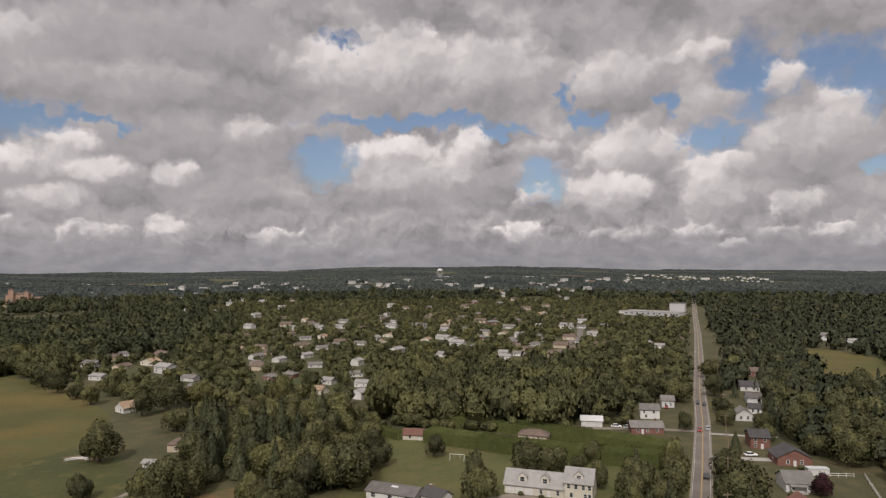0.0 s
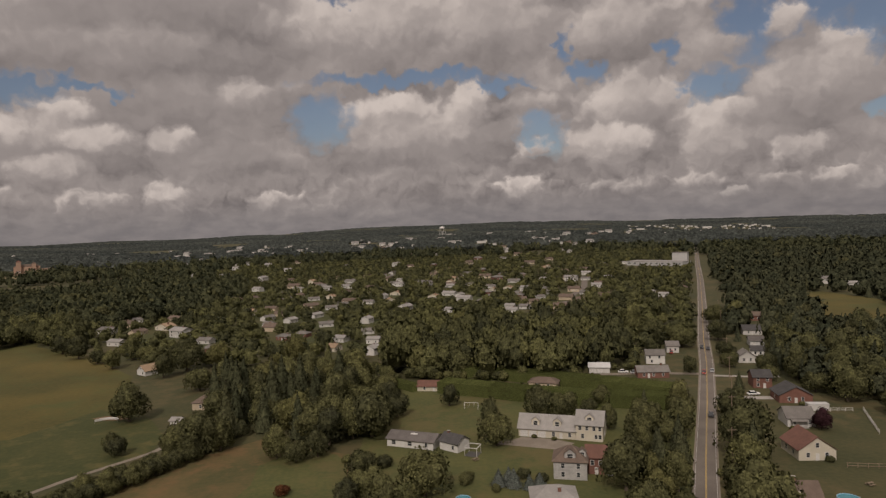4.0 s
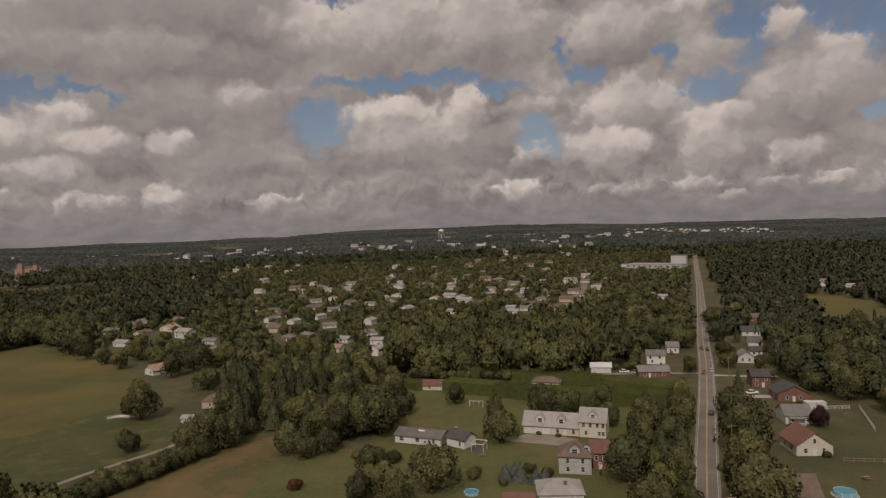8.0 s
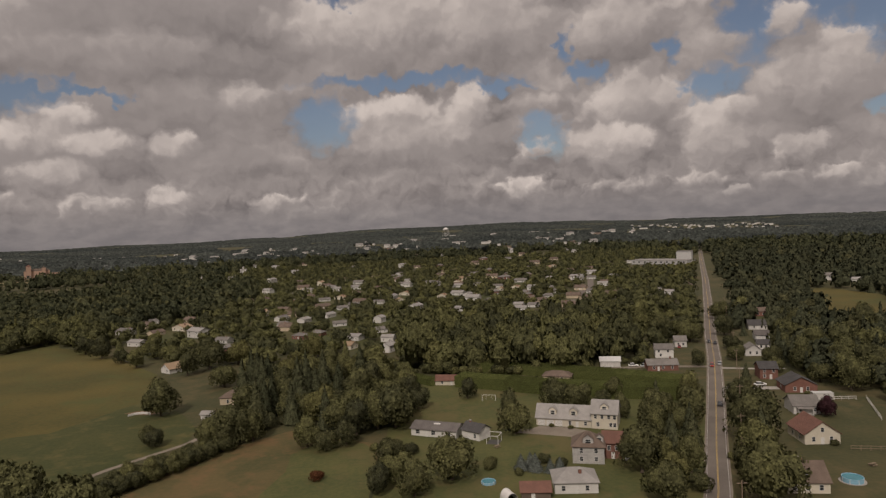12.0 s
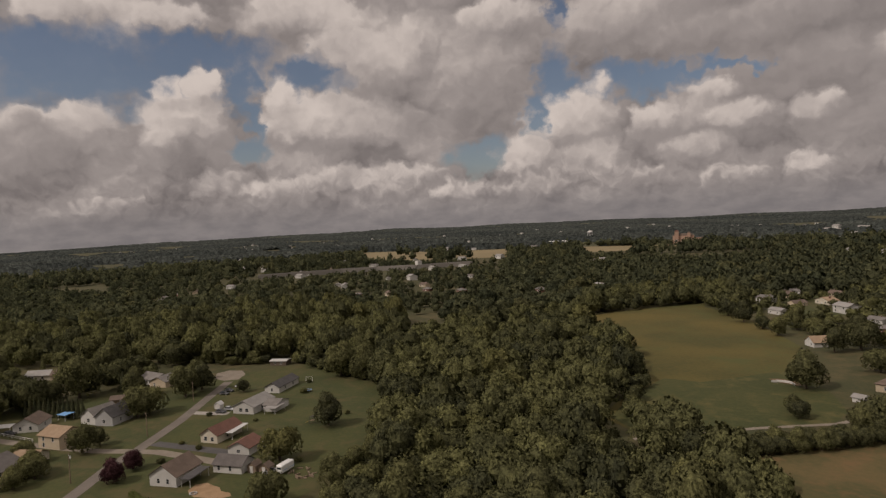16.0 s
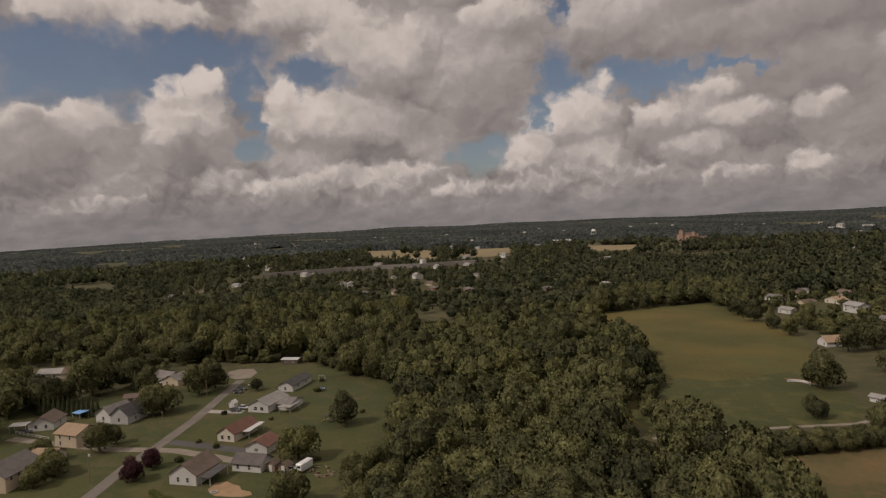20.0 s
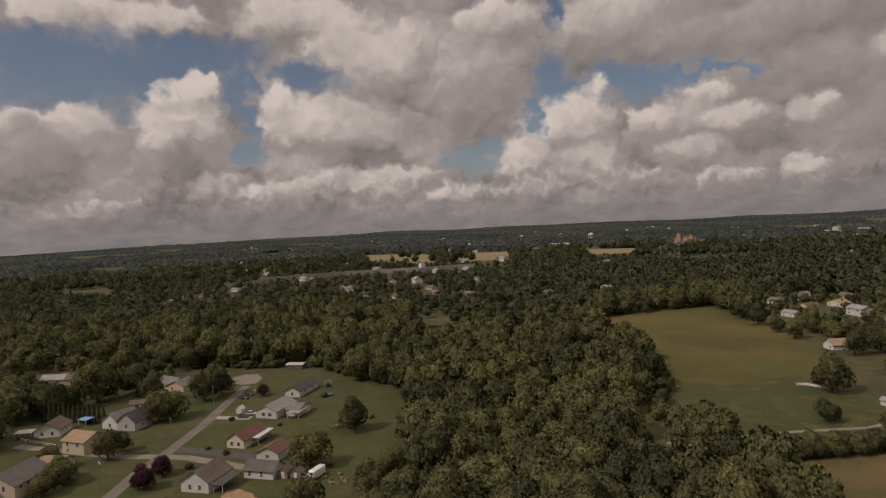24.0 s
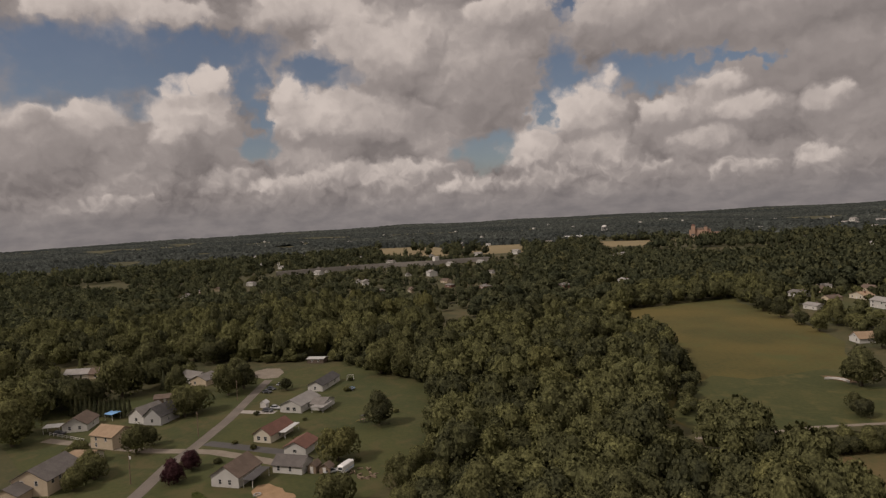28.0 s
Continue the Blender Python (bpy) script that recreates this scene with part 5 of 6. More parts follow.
def scatter(ring, gap, seed):
    """Jittered rows of places inside a ring."""
    r = np.random.RandomState(seed)
    p = np.array(ring, float)
    (x0, y0), (x1, y1) = p.min(0), p.max(0)
    gx, gy = np.meshgrid(np.arange(x0, x1, gap), np.arange(y0, y1, gap * 0.87))
    gx = gx + (np.arange(gx.shape[0]) % 2)[:, None] * gap / 2 + r.uniform(-0.32, 0.32, gx.shape) * gap
    gy = gy + r.uniform(-0.32, 0.32, gy.shape) * gap
    x, y = gx.ravel(), gy.ravel()
    ok = inside(x, y, ring)
    return x[ok], y[ok]


WOOD_NEAR = [(-142, 43), (-170, 75), (-217, 101), (-318, 178), (-362, 240), (-342, 330), (-304, 320), (-268, 283), (-213, 246), (-179, 203), (-152, 166), (-157, 150), (-128, 141), (-112, 146), (-98, 140), (-76, 116), (-66, 92), (-90, 50)]
WOOD_WEST = [(-1194, 24), (-809, 172), (-525, 222), (-418, 245), (-308, 171), (-251, 135), (-275, 130), (-347, 125), (-360, 97), (-418, 70), (-430, 30), (-474, -16), (-560, -120), (-1100, -200)]
WOOD_BEHIND = [(-340, 333), (-383, 455), (-347, 532), (-270, 470), (-239, 415), (-249, 400), (-284, 434), (-300, 450), (-330, 330)]
WOOD_DARK = [(-461, 354), (-837, 803), (-533, 843), (-322, 875), (-221, 580), (-260, 513), (-309, 513), (-350, 480), (-345, 340), (-400, 260)]
WOOD_CLUMP = [(-109, 295), (-67, 306), (-31, 279), (-23, 240), (-30, 205), (-40, 205), (-65, 215), (-80, 215), (-92, 230)]
WOOD_TOWN = [(-40, 329), (-25, 414), (62, 398), (89, 351), (82, 300), (39, 284), (-32, 300)]
WOOD_NORTH = [(-419, 562), (-507, 787), (-490, 1146), (-305, 944), (-212, 703), (-257, 560), (-290, 470), (-314, 450)]
WOOD_EAST = [(160, 372), (215, 498), (300, 640), (420, 640), (480, 500), (260, 190), (165, 195), (146, 240), (141, 290), (152, 330)]

# trees of the near woods, each one a thing
k = 0
for ring, gap, w in ((WOOD_CLUMP, 9.5, 11.5),):
    for x, y in zip(*scatter(ring, gap, 3)):
        k += 1
        pine = x < -48 and y < 275 and k % 5 < 3
        plant("conifer" if pine else "broad", x, y, w * (0.75 + 0.5 * ((k * 0.618) % 1)), k, "trees of the clump", (1.25 if pine else 1.0) + 0.25 * ((k * 0.37) % 1))
for i in range(26):
    f = i / 25
    line = [(-122, 140), (-110, 162), (-103, 172), (-96, 184), (-88, 199), (-80, 220)]
    s = f * 5
    j = min(4, int(s))
    x, y = (line[j][n] + (line[j + 1][n] - line[j][n]) * (s - j) for n in (0, 1))
    for side in (-1, 1):
        k += 1
        plant("broad", x + 2.2 * side + math.sin(k * 2.1), y - 1.0 * side + math.cos(k * 1.7), 4.6 + 2.2 * ((k * 0.618) % 1), k, "trees of the hedgerow", 1.0)
for ring, gap, label in (([(40, 138), (48, 138), (57, 165), (81, 224), (62, 226), (48, 186)], 8.5, "trees beside the main road"), ([(62, 130), (70, 138), (78, 163), (90, 195), (97, 224), (86, 200), (69, 158)], 9.0, "trees across the main road")):
    for x, y in zip(*scatter(ring, gap, 9)):
        if all(math.hypot(x - q[0], y - q[1]) > q[2] + 3.5 for q in HOUSES) and all(math.hypot(x - q[0], y - q[1]) > 6 for q in PLACED):
            k += 1
            plant("conifer" if k % 5 == 0 else "broad", x, y, 8.5 * (0.7 + 0.6 * ((k * 0.618) % 1)), k, label, 1.1 + 0.3 * ((k * 0.37) % 1))
near = [p for p in zip(*scatter(WOOD_NEAR, 9.2, 5))]
near = [p for p in near if not inside_ring(p[0], p[1], MEADOW)]
near.sort(key=lambda p: math.hypot(p[0] + 20, p[1] + 25))
for x, y in near[:40]:
    k += 1
    plant("broad", x, y, 12.2 * (0.75 + 0.5 * ((k * 0.618) % 1)), k, "trees of the near wood", 1.0 + 0.3 * ((k * 0.37) % 1))

# the rest of the woods, joined
LOD = {}
for lod, (count, size, n, lumps) in {"near": (860, 0.066, 18, 5), "mid": (380, 0.092, 12, 3), "low": (96, 0.155, 7, 1), "far": (40, 0.22, 5, 0)}.items():
    LOD[lod] = [np.concatenate([(q := crown_quads(s, int(count * 1.3), size, n))[np.argsort(-q[:, :4, 2].mean(1))[:count]], core_quads(s, n, lumps=lumps)]) for s in range(60, 66)]
    LOD[lod].append(np.concatenate([crown_quads(70, count, size * 0.9, n, 1.2, True), core_quads(70, n, 1.2, True)]))


def wood(name, x, y, lod, width, seed, label, material=WOODS, conifers=0.08, flat=1.0):
    """Many trees in one mesh."""
    r = np.random.RandomState(seed)
    z = height(x, y)
    all_q, tones = [], []
    for i in range(len(x)):
        n = 6 if r.rand() < conifers else r.randint(6)
        far = math.hypot(x[i], y[i])
        q = LOD["near" if lod == "mid" and far < 215 else "far" if lod == "low" and far > 640 else lod][n]
        s = width / 2 * (r.uniform(0.62, 1.5) if lod == "mid" else r.uniform(0.7, 1.3))
        if n == 6:
            s *= 0.7
        a = r.uniform(0, math.tau)
        c, sn = math.cos(a), math.sin(a)
        p = q * s
        tall = r.uniform(1.05, 1.6) * flat * (0.8 if lod == "low" else 1.0)
        p = np.stack([p[..., 0] * c - p[..., 1] * sn, p[..., 0] * sn + p[..., 1] * c, p[..., 2] * tall], -1)
        p[:, :4] += (x[i], y[i], z[i] - s * 0.16 * tall)
        all_q.append(p)
        tones.append(np.full(len(q), r.rand()))
    if all_q:
        tagged(quads(name, np.concatenate(all_q), material, np.concatenate(tones)), label, "woodland", kind="stuff")


def clear(x, y, keep_view=True, reach=7.5):
    """Leaves out places that stand on houses, roads, or the open yards in front of houses."""
    ok = np.ones(len(x), bool)
    for hx, hy, hr in YARDS:
        ok &= np.hypot(x - hx, y - hy) > hr + 7
    for hx, hy, hr in HOUSES:
        ok &= np.hypot(x - hx, y - hy) > hr + 5.5
        if keep_view:
            d = math.hypot(hx + 10, hy + 15)
            ux, uy = (-10 - hx) / d, (-15 - hy) / d
            along = (x - hx) * ux + (y - hy) * uy
            across = np.abs((x - hx) * uy - (y - hy) * ux)
            ok &= ~((along > 0) & (along < min(100, reach * d / 71)) & (across < hr + 1.0))
    for line, w in (([(x + 33, y - 20) for x, y in RAISED], 52), (MAIN_ROAD, 7), (SIDE_STREET, 9), ([(80, 510), (117, 614), (145, 692), (160, 760)], 9)):
        for (x0, y0), (x1, y1) in zip(line, line[1:]):
            dx, dy = x1 - x0, y1 - y0
            t = np.clip(((x - x0) * dx + (y - y0) * dy) / (dx * dx + dy * dy), 0, 1)
            ok &= np.hypot(x - x0 - t * dx, y - y0 - t * dy) > w
    return ok


def spread(name, ring, gap, lod, width, seed, label, skip=(), reach=7.5, **more):
    x, y = scatter(ring, gap, seed)
    ok = clear(x, y, True, reach)
    for other in skip:
        ok &= ~inside(x, y, other)
    wood(name, x[ok], y[ok], lod, width, seed, label, **more)


def edge_growth(name, line, seed, label, width=6.0):
    """Low bushes and young trees along the edge of a wood."""
    r = np.random.RandomState(seed)
    x, y = [], []
    for (x0, y0), (x1, y1) in zip(line, line[1:]):
        n = max(1, int(math.hypot(x1 - x0, y1 - y0) / 3.2))
        f = (np.arange(n) + 0.5) / n
        x.append(x0 + (x1 - x0) * f)
        y.append(y0 + (y1 - y0) * f)
    x, y = np.concatenate(x), np.concatenate(y)
    x, y = x + r.uniform(-1.8, 1.8, len(x)), y + r.uniform(-1.8, 1.8, len(y))
    ok = clear(x, y, False)
    wood(name, x[ok], y[ok], "mid", width, seed, label, conifers=0.0, flat=0.8)


edge_growth("town_wood_edge", [(-40, 318), (-33, 299), (-10, 293), (39, 283), (62, 291), (84, 301), (90, 330), (90, 350)], 91, "bushes at the foot of the tall wood")
edge_growth("near_wood_edge", [(-136, 46), (-160, 68), (-172, 78), (-217, 103), (-262, 137), (-318, 180)], 92, "bushes at the edge of the near wood")
edge_growth("meadow_edge", [(-304, 322), (-268, 285), (-213, 248), (-179, 205), (-154, 166)], 93, "bushes along the meadow's edge")
edge_growth("west_wood_edge", [(-251, 134), (-275, 129), (-347, 124), (-360, 100), (-414, 72)], 94, "bushes at the edge of the broad wood")
rest = np.array(near[40:])
wood("near_wood", rest[:, 0], rest[:, 1], "mid", 12.4, 5, "dense green deciduous wood beside the meadow", conifers=0.0)
WEST_NEAR = [(-560, -140), (-560, 230), (-418, 245), (-308, 171), (-251, 135), (-230, 60), (-300, -140)]
x, y = scatter(WOOD_WEST, 10.0, 11)
ok = clear(x, y)
close = inside(x, y, WEST_NEAR)
wood("west_wood", x[ok & close], y[ok & close], "mid", 12.0, 11, "broad belt of dense deciduous woodland", conifers=0.03, flat=1.25)
x2, y2 = scatter(WOOD_WEST, 12.5, 33)
ok2 = clear(x2, y2) & ~inside(x2, y2, WEST_NEAR)
wood("west_wood_beyond", x2[ok2], y2[ok2], "low", 14.5, 31, "farther part of the broad woodland belt", conifers=0.03, material=WOODS_SHADED)
spread("street_trees", [(-440, -40), (-300, -70), (-326, -14), (-345, 20), (-340, 45), (-365, 60), (-425, 60)], 13.0, "mid", 12.5, 32, "garden trees behind the side street", conifers=0.15)
spread("meadow_wood", WOOD_BEHIND, 8.5, "mid", 11.0, 12, "dark wood along the meadow's far edge", flat=1.15)
spread("town_wood", WOOD_TOWN, 8.5, "mid", 12.5, 13, "tall dark wood before the town", conifers=0.0, flat=1.3)
spread("dark_wood", WOOD_DARK, 14.0, "low", 16.0, 14, "woodland in the valley, shade in its leaf colour", material=WOODS_SHADED)
spread("north_wood", WOOD_NORTH, 14.0, "low", 16.0, 15, "woodland west of the town, shade in its leaf colour", material=WOODS_SHADED)
spread("east_wood", WOOD_EAST, 8.6, "low", 12.0, 16, "mixed woodland east of the main road, cloud shade in its colour", skip=[EAST_MEADOW], material=WOODS_CLOUD_SHADE, conifers=0.3, flat=1.3)
FIELDS = [MEADOW,
          EAST_MEADOW] + [[(x * k, y * k) for x, y in ring] for ring in RIPE for k in (1.0, 0.95, 0.9)]
TOWN = [(-330, 440), (-420, 1300), (470, 1300), (345, 915), (262, 700), (192, 510), (135, 365), (118, 330), (95, 320), (-30, 330), (-110, 330), (-160, 340), (-220, 395)]
spread("town_trees", TOWN, 13.5, "low", 11.5, 17, "garden trees among the houses of the town", flat=0.95, skip=FIELDS + [WOOD_TOWN, WOOD_NORTH, WOOD_DARK], conifers=0.1, reach=5.2)
spread("valley_trees", [(-420, 280), (-480, 230), (-900, 130), (-1500, 200), (-1500, 800), (-900, 1200), (-700, 900), (-460, 360)], 19.0, "low", 14.0, 18, "trees among houses in the valley", skip=FIELDS + [WOOD_WEST, WOOD_DARK], material=WOODS_SHADED)
spread("roadside_trees", [(130, 285), (150, 335), (215, 495), (287, 690), (372, 915), (485, 1180), (900, 1100), (620, 560), (450, 300), (200, 230), (160, 240)], 14.0, "low", 15.0, 19, "mixed woodland beyond the road, cloud shade in its colour", skip=FIELDS + [WOOD_EAST], material=WOODS_CLOUD_SHADE, conifers=0.2)
wood("field_trees", np.array([-1150, -1242, -1084, -1289, -1060, -1047, -1212, -1066, -998, -977, -1441, -1225, -1075, -1020.0]), np.array([697, 781, 708, 860, 733, 737, 926, 825, 784, 719, 805, 790, 815, 760.0]), "far", 22.0, 61, "dark trees standing among the ripe fields", WOODS_SHADED)
FAN = lambda r0, r1, a0, a1: [(r0 * math.sin(a), r0 * math.cos(a)) for a in np.radians(np.linspace(a0, a1, 30))] + [(r1 * math.sin(a), r1 * math.cos(a)) for a in np.radians(np.linspace(a1, a0, 30))]


def belts(name, ring, gap, lod, width, seed, label, open_to, skip=(), flat=1.0):
    """Woods broken by open land in long belts."""
    x, y = scatter(ring, gap, seed)
    r = np.hypot(x, y)
    a = np.arctan2(x, y)
    wave = np.sin(r / 97 + 2.5 * np.sin(a * 7) + seed) + 0.7 * np.sin(r / 41 + a * 23) + 0.6 * np.sin(a * 61 + r / 160)
    ok = clear(x, y) & (wave > open_to)
    for other in skip:
        ok &= ~inside(x, y, other)
    wood(name, x[ok], y[ok], lod, width, seed, label, WOODS_SHADED, 0.08, flat)


belts("far_trees", FAN(1180, 1520, -100, 42), 19.0, "far", 19.0, 20, "far woods and gardens", -1.2, FIELDS + [WOOD_WEST, WOOD_DARK, TOWN], 0.9)


def canopy(name, r0, r1, dr, da, tall, seed, label):
    """The tops of far woods as one bumpy sheet, sinking under the ground at clearings and houses."""
    rr = np.random.RandomState(seed)
    radii = np.arange(r0, r1, dr)
    turn = np.radians(np.arange(-100, 44, da))
    R, A = np.meshgrid(radii, turn, indexing="ij")
    R, A = R + rr.uniform(-0.35, 0.35, R.shape) * dr, A + rr.uniform(-0.35, 0.35, A.shape) * math.radians(da)
    x, y = R * np.sin(A), R * np.cos(A)
    wave = np.sin(R / 137 + 2.5 * np.sin(A * 7) + seed) + 0.7 * np.sin(R / 61 + A * 23) + 0.6 * np.sin(A * 47 + R / 210)
    up = np.clip((wave + 0.9) * 2.5, 0, 1)
    for hx, hy, hr in HOUSES:
        d = math.hypot(hx, hy)
        if r0 - 100 < d < r1 + 100:
            along, across = ((x - hx) * -hx + (y - hy) * -hy) / d, np.abs((x - hx) * hy - (y - hy) * hx) / d
            up *= np.where((across < hr + dr) & (along > -hr - dr) & (along < 90 + dr), 0.0, 1.0)
    for ring in RIPE:
        up *= np.where(inside(x, y, ring), 0.0, 1.0)
    z = height(x, y) - 2 + up * (tall + 2 + rr.uniform(-0.75, 0.75, R.shape) * tall)
    p = np.stack([x, y, z], -1)
    q = np.stack([p[:-1, :-1], p[:-1, 1:], p[1:, 1:], p[1:, :-1]], 2).reshape(-1, 4, 3)
    band = np.sin(R / 173 + 1.7 * np.sin(A * 9 + seed)) + 0.8 * np.sin(R / 71 + A * 19) + 0.7 * np.sin(A * 37 + R / 240)
    tone = np.clip(0.45 + 0.18 * band[1:, 1:] + rr.uniform(-0.12, 0.12, band[1:, 1:].shape), 0, 1).ravel()
    tagged(quads(name, q[:, ::-1], WOODS_HAZED, tone), label, "woodland", kind="stuff")


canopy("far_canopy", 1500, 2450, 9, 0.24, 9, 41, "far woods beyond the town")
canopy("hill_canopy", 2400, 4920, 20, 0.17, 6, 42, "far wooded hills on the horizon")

# ---------------------------------------------------------------- hedges
def hedge(line, wide, tall, seed, label):
    """A clipped hedge: a dense block with leaf clumps over its faces."""
    r = np.random.RandomState(seed)
    all_q = []
    for (x0, y0), (x1, y1) in zip(line, line[1:]):
        L = math.hypot(x1 - x0, y1 - y0)
        n = int(L * (wide + 2 * tall) * 7.0)
        u, side = r.uniform(-0.3, L + 0.3, n), r.uniform(0, wide + 2 * tall, n)
        v = np.where(side < tall, -wide / 2, np.where(side > wide + tall, wide / 2, side - tall - wide / 2))
        z = np.where(side < tall, side, np.where(side > wide + tall, side - wide - tall, tall)) + r.normal(0, 0.14, n) + 0.25 * np.sin(u * 0.7) + (0.7 * np.abs(np.sin(u * 1.25 + 0.6 * np.sin(u * 0.31))) - 0.35) * np.clip(tall / 3 - 0.4, 0, 1)
        out = np.stack([0 * u, np.where(side < tall, -1.0, np.where(side > wide + tall, 1.0, 0.0)), np.where((side >= tall) & (side <= wide + tall), 1.0, 0.1)], -1) + r.normal(0, 0.35, (n, 3))
        p = np.stack([u, v + r.normal(0, 0.12, n), z], -1)
        e = np.cross(out, r.normal(0, 1, (n, 3)))
        e /= np.linalg.norm(e, axis=1, keepdims=True)
        g = np.cross(out, e)
        s = r.uniform(0.12, 0.26, (n, 1))
        soft = np.stack([0 * u, np.where(side < tall, -1.0, np.where(side > wide + tall, 1.0, 0.0)), np.full(n, 0.6)], -1) + out * 0.2
        q = np.stack([p - e * s, p - g * s * 0.7, p + e * s, p + g * s * 0.7, p + soft], 1)
        h, t = wide / 2 - 0.05, tall - 0.05
        c = np.array([[0, -h, 0], [L, -h, 0], [L, h, 0], [0, h, 0], [0, -h, t], [L, -h, t], [L, h, t], [0, h, t]], float)
        block = c[[[4, 5, 6, 7], [0, 1, 5, 4], [1, 2, 6, 5], [2, 3, 7, 6], [3, 0, 4, 7]]]
        q = np.concatenate([q, np.concatenate([block, block.mean(1, keepdims=True) + np.array([[0, 0, 1], [0, -1, 0.5], [1, 0, 0.5], [0, 1, 0.5], [-1, 0, 0.5]])[:, None]], 1)])
        dx, dy = (x1 - x0) / L, (y1 - y0) / L
        all_q.append(np.stack([x0 + q[..., 0] * dx - q[..., 1] * dy, y0 + q[..., 0] * dy + q[..., 1] * dx, q[..., 2]], -1))
    q = np.concatenate(all_q)
    q[:, 4] -= q[:, :4].mean(1)
    tagged(quads("hedge", q, HEDGE_LEAF, np.repeat(r.rand(len(q)) * 0.5, 1)), label, "hedge", kind="")


hedge([(-33, 289), (-18, 273)], 5.0, 3.0, 1, "rounded green hedge beside the lawn")
hedge([(-7, 272), (14, 261), (28, 253), (58, 241), (84, 234)], 9.0, 5.0, 2, "broad clipped green hedge behind the white house")
hedge([(2, 302), (32, 285), (62, 267), (88, 249)], 10.0, 4.2, 3, "broad clipped green hedge before the wood")
hedge([(-208, 14), (-200, 15), (-188, 22)], 1.6, 1.3, 4, "low clipped hedge behind the white gabled house")

# ---------------------------------------------------------------- cars, pools, poles, small things
PAINT = {c: surface("car_paint_" + c, a, b, 0.5, 3.0, 0.25, spec=0.6) for c, a, b in (("white", (0.62, 0.62, 0.61), (0.70, 0.70, 0.69)), ("dark", (0.025, 0.026, 0.03), (0.04, 0.042, 0.046)), ("silver", (0.34, 0.35, 0.36), (0.42, 0.43, 0.44)), ("red", (0.26, 0.03, 0.025), (0.33, 0.045, 0.035)))}


def car(x, y, turn, paint, label, long=4.6, tall=1.5):
    t = thing("car", pose(x, y, float(height(x, y)) + 0.09, 0, 0, turn), label, "car")
    w, h = 0.9, tall
    bm = add_box(bmesh.new(), -long / 2, -w, 0.28, long / 2, w, h * 0.58, 0.12)
    part("body", bm, PAINT[paint], t)
    c = bmesh.new()
    lo = [c.verts.new(p) for p in ((-long * 0.40, -w + 0.06, h * 0.58), (long * 0.22, -w + 0.06, h * 0.58), (long * 0.22, w - 0.06, h * 0.58), (-long * 0.40, w - 0.06, h * 0.58))]
    hi = [c.verts.new(p) for p in ((-long * 0.30, -w + 0.2, h), (long * 0.08, -w + 0.2, h), (long * 0.08, w - 0.2, h), (-long * 0.30, w - 0.2, h))]
    for i in range(4):
        c.faces.new((lo[i], lo[(i + 1) % 4], hi[(i + 1) % 4], hi[i]))
    c.faces.new(hi)
    part("cabin_glass", c, GLASS, t)
    part("roof_panel", box(-long * 0.31, -w + 0.18, h - 0.01, long * 0.09, w - 0.18, h + 0.04), PAINT[paint], t)
    for sx in (-0.31, 0.31):
        for sy in (-1, 1):
            wheel = part("wheel", add_tube(bmesh.new(), 0, 0, -0.1, 0.1, 0.32, 0.32, 12), RUBBER, t)
            wheel.matrix_basis = pose(sx * long, sy * (w - 0.08), 0.32, 90, 0, 0)
            part("rim", add_tube(bmesh.new(), 0, 0, -0.115, 0.115, 0.18, 0.18, 10), METAL, wheel)
    for sy in (-0.62, 0.62):
        part("headlight", box(long / 2 - 0.03, sy - 0.17, 0.55, long / 2 + 0.02, sy + 0.17, 0.7), TRIM, t)
    return t


for x, y, turn, paint, label in ((134.5, 336.5, 68, "dark", "dark car on the main road"), (133, 341, 248, "dark", "dark car in the oncoming lane"), (111.6, 284.5, 248, "red", "red car on the main road"), (116.4, 287.5, 68, "silver", "silver car on the main road"), (89, 222, 68, "dark", "dark car on the main road near the wood"),
                                 (116, 247, 0, "white", "white van parked on the drive"), (77, 292, -10, "white", "white pickup parked by the garage"), (82, 290, -10, "silver", "silver car parked by the garage"), (40.5, 173, 75, "white", "white car parked beside the brick annex"),
                                 (-302, 71, 35, "dark", "dark car parked by the street"), (-306, 74.5, 35, "dark", "black car parked at the kerb"), (-310, 81, 35, "silver", "silver car parked at the street's end"), (-273, 60, 35, "dark", "dark car parked beside the gabled house"), (-274.5, 64, 35, "silver", "silver car parked in the drive"),
                                 (-304, -9, 60, "dark", "dark car under the carport"), (-196.5, 50, 80, "silver", "small silver car beside the camper"), (113, 331, 70, "red", "red car parked by the small white house")):
    car(x, y, turn, paint, label)


def camper(x, y, turn):
    t = thing("camper_trailer", pose(x, y, 0.05, 0, 0, turn), "white camper trailer standing behind the sheds", "camper")
    part("body", box(-1.1, -3, 0.5, 1.1, 3, 2.9, 0.25), PAINT["white"], t)
    for z in (1.7,):
        part("window", box(-0.7, -3.04, z, 0.7, -3.0, z + 0.6), GLASS, t)
    part("door", box(1.1, -0.5, 0.55, 1.13, 0.2, 2.4), TRIM, t)
    for sx in (-1, 1):
        part("wheel", add_tube(bmesh.new(), sx * 0.95, 0, 0, 0.01, 0.3, 0.3, 10), RUBBER, t).matrix_basis = pose(0, 0, 0.32)
    part("stripe", box(-1.12, -2.7, 1.2, 1.12, 2.7, 1.35), TARP, t)


camper(-194, 53.5, 30)


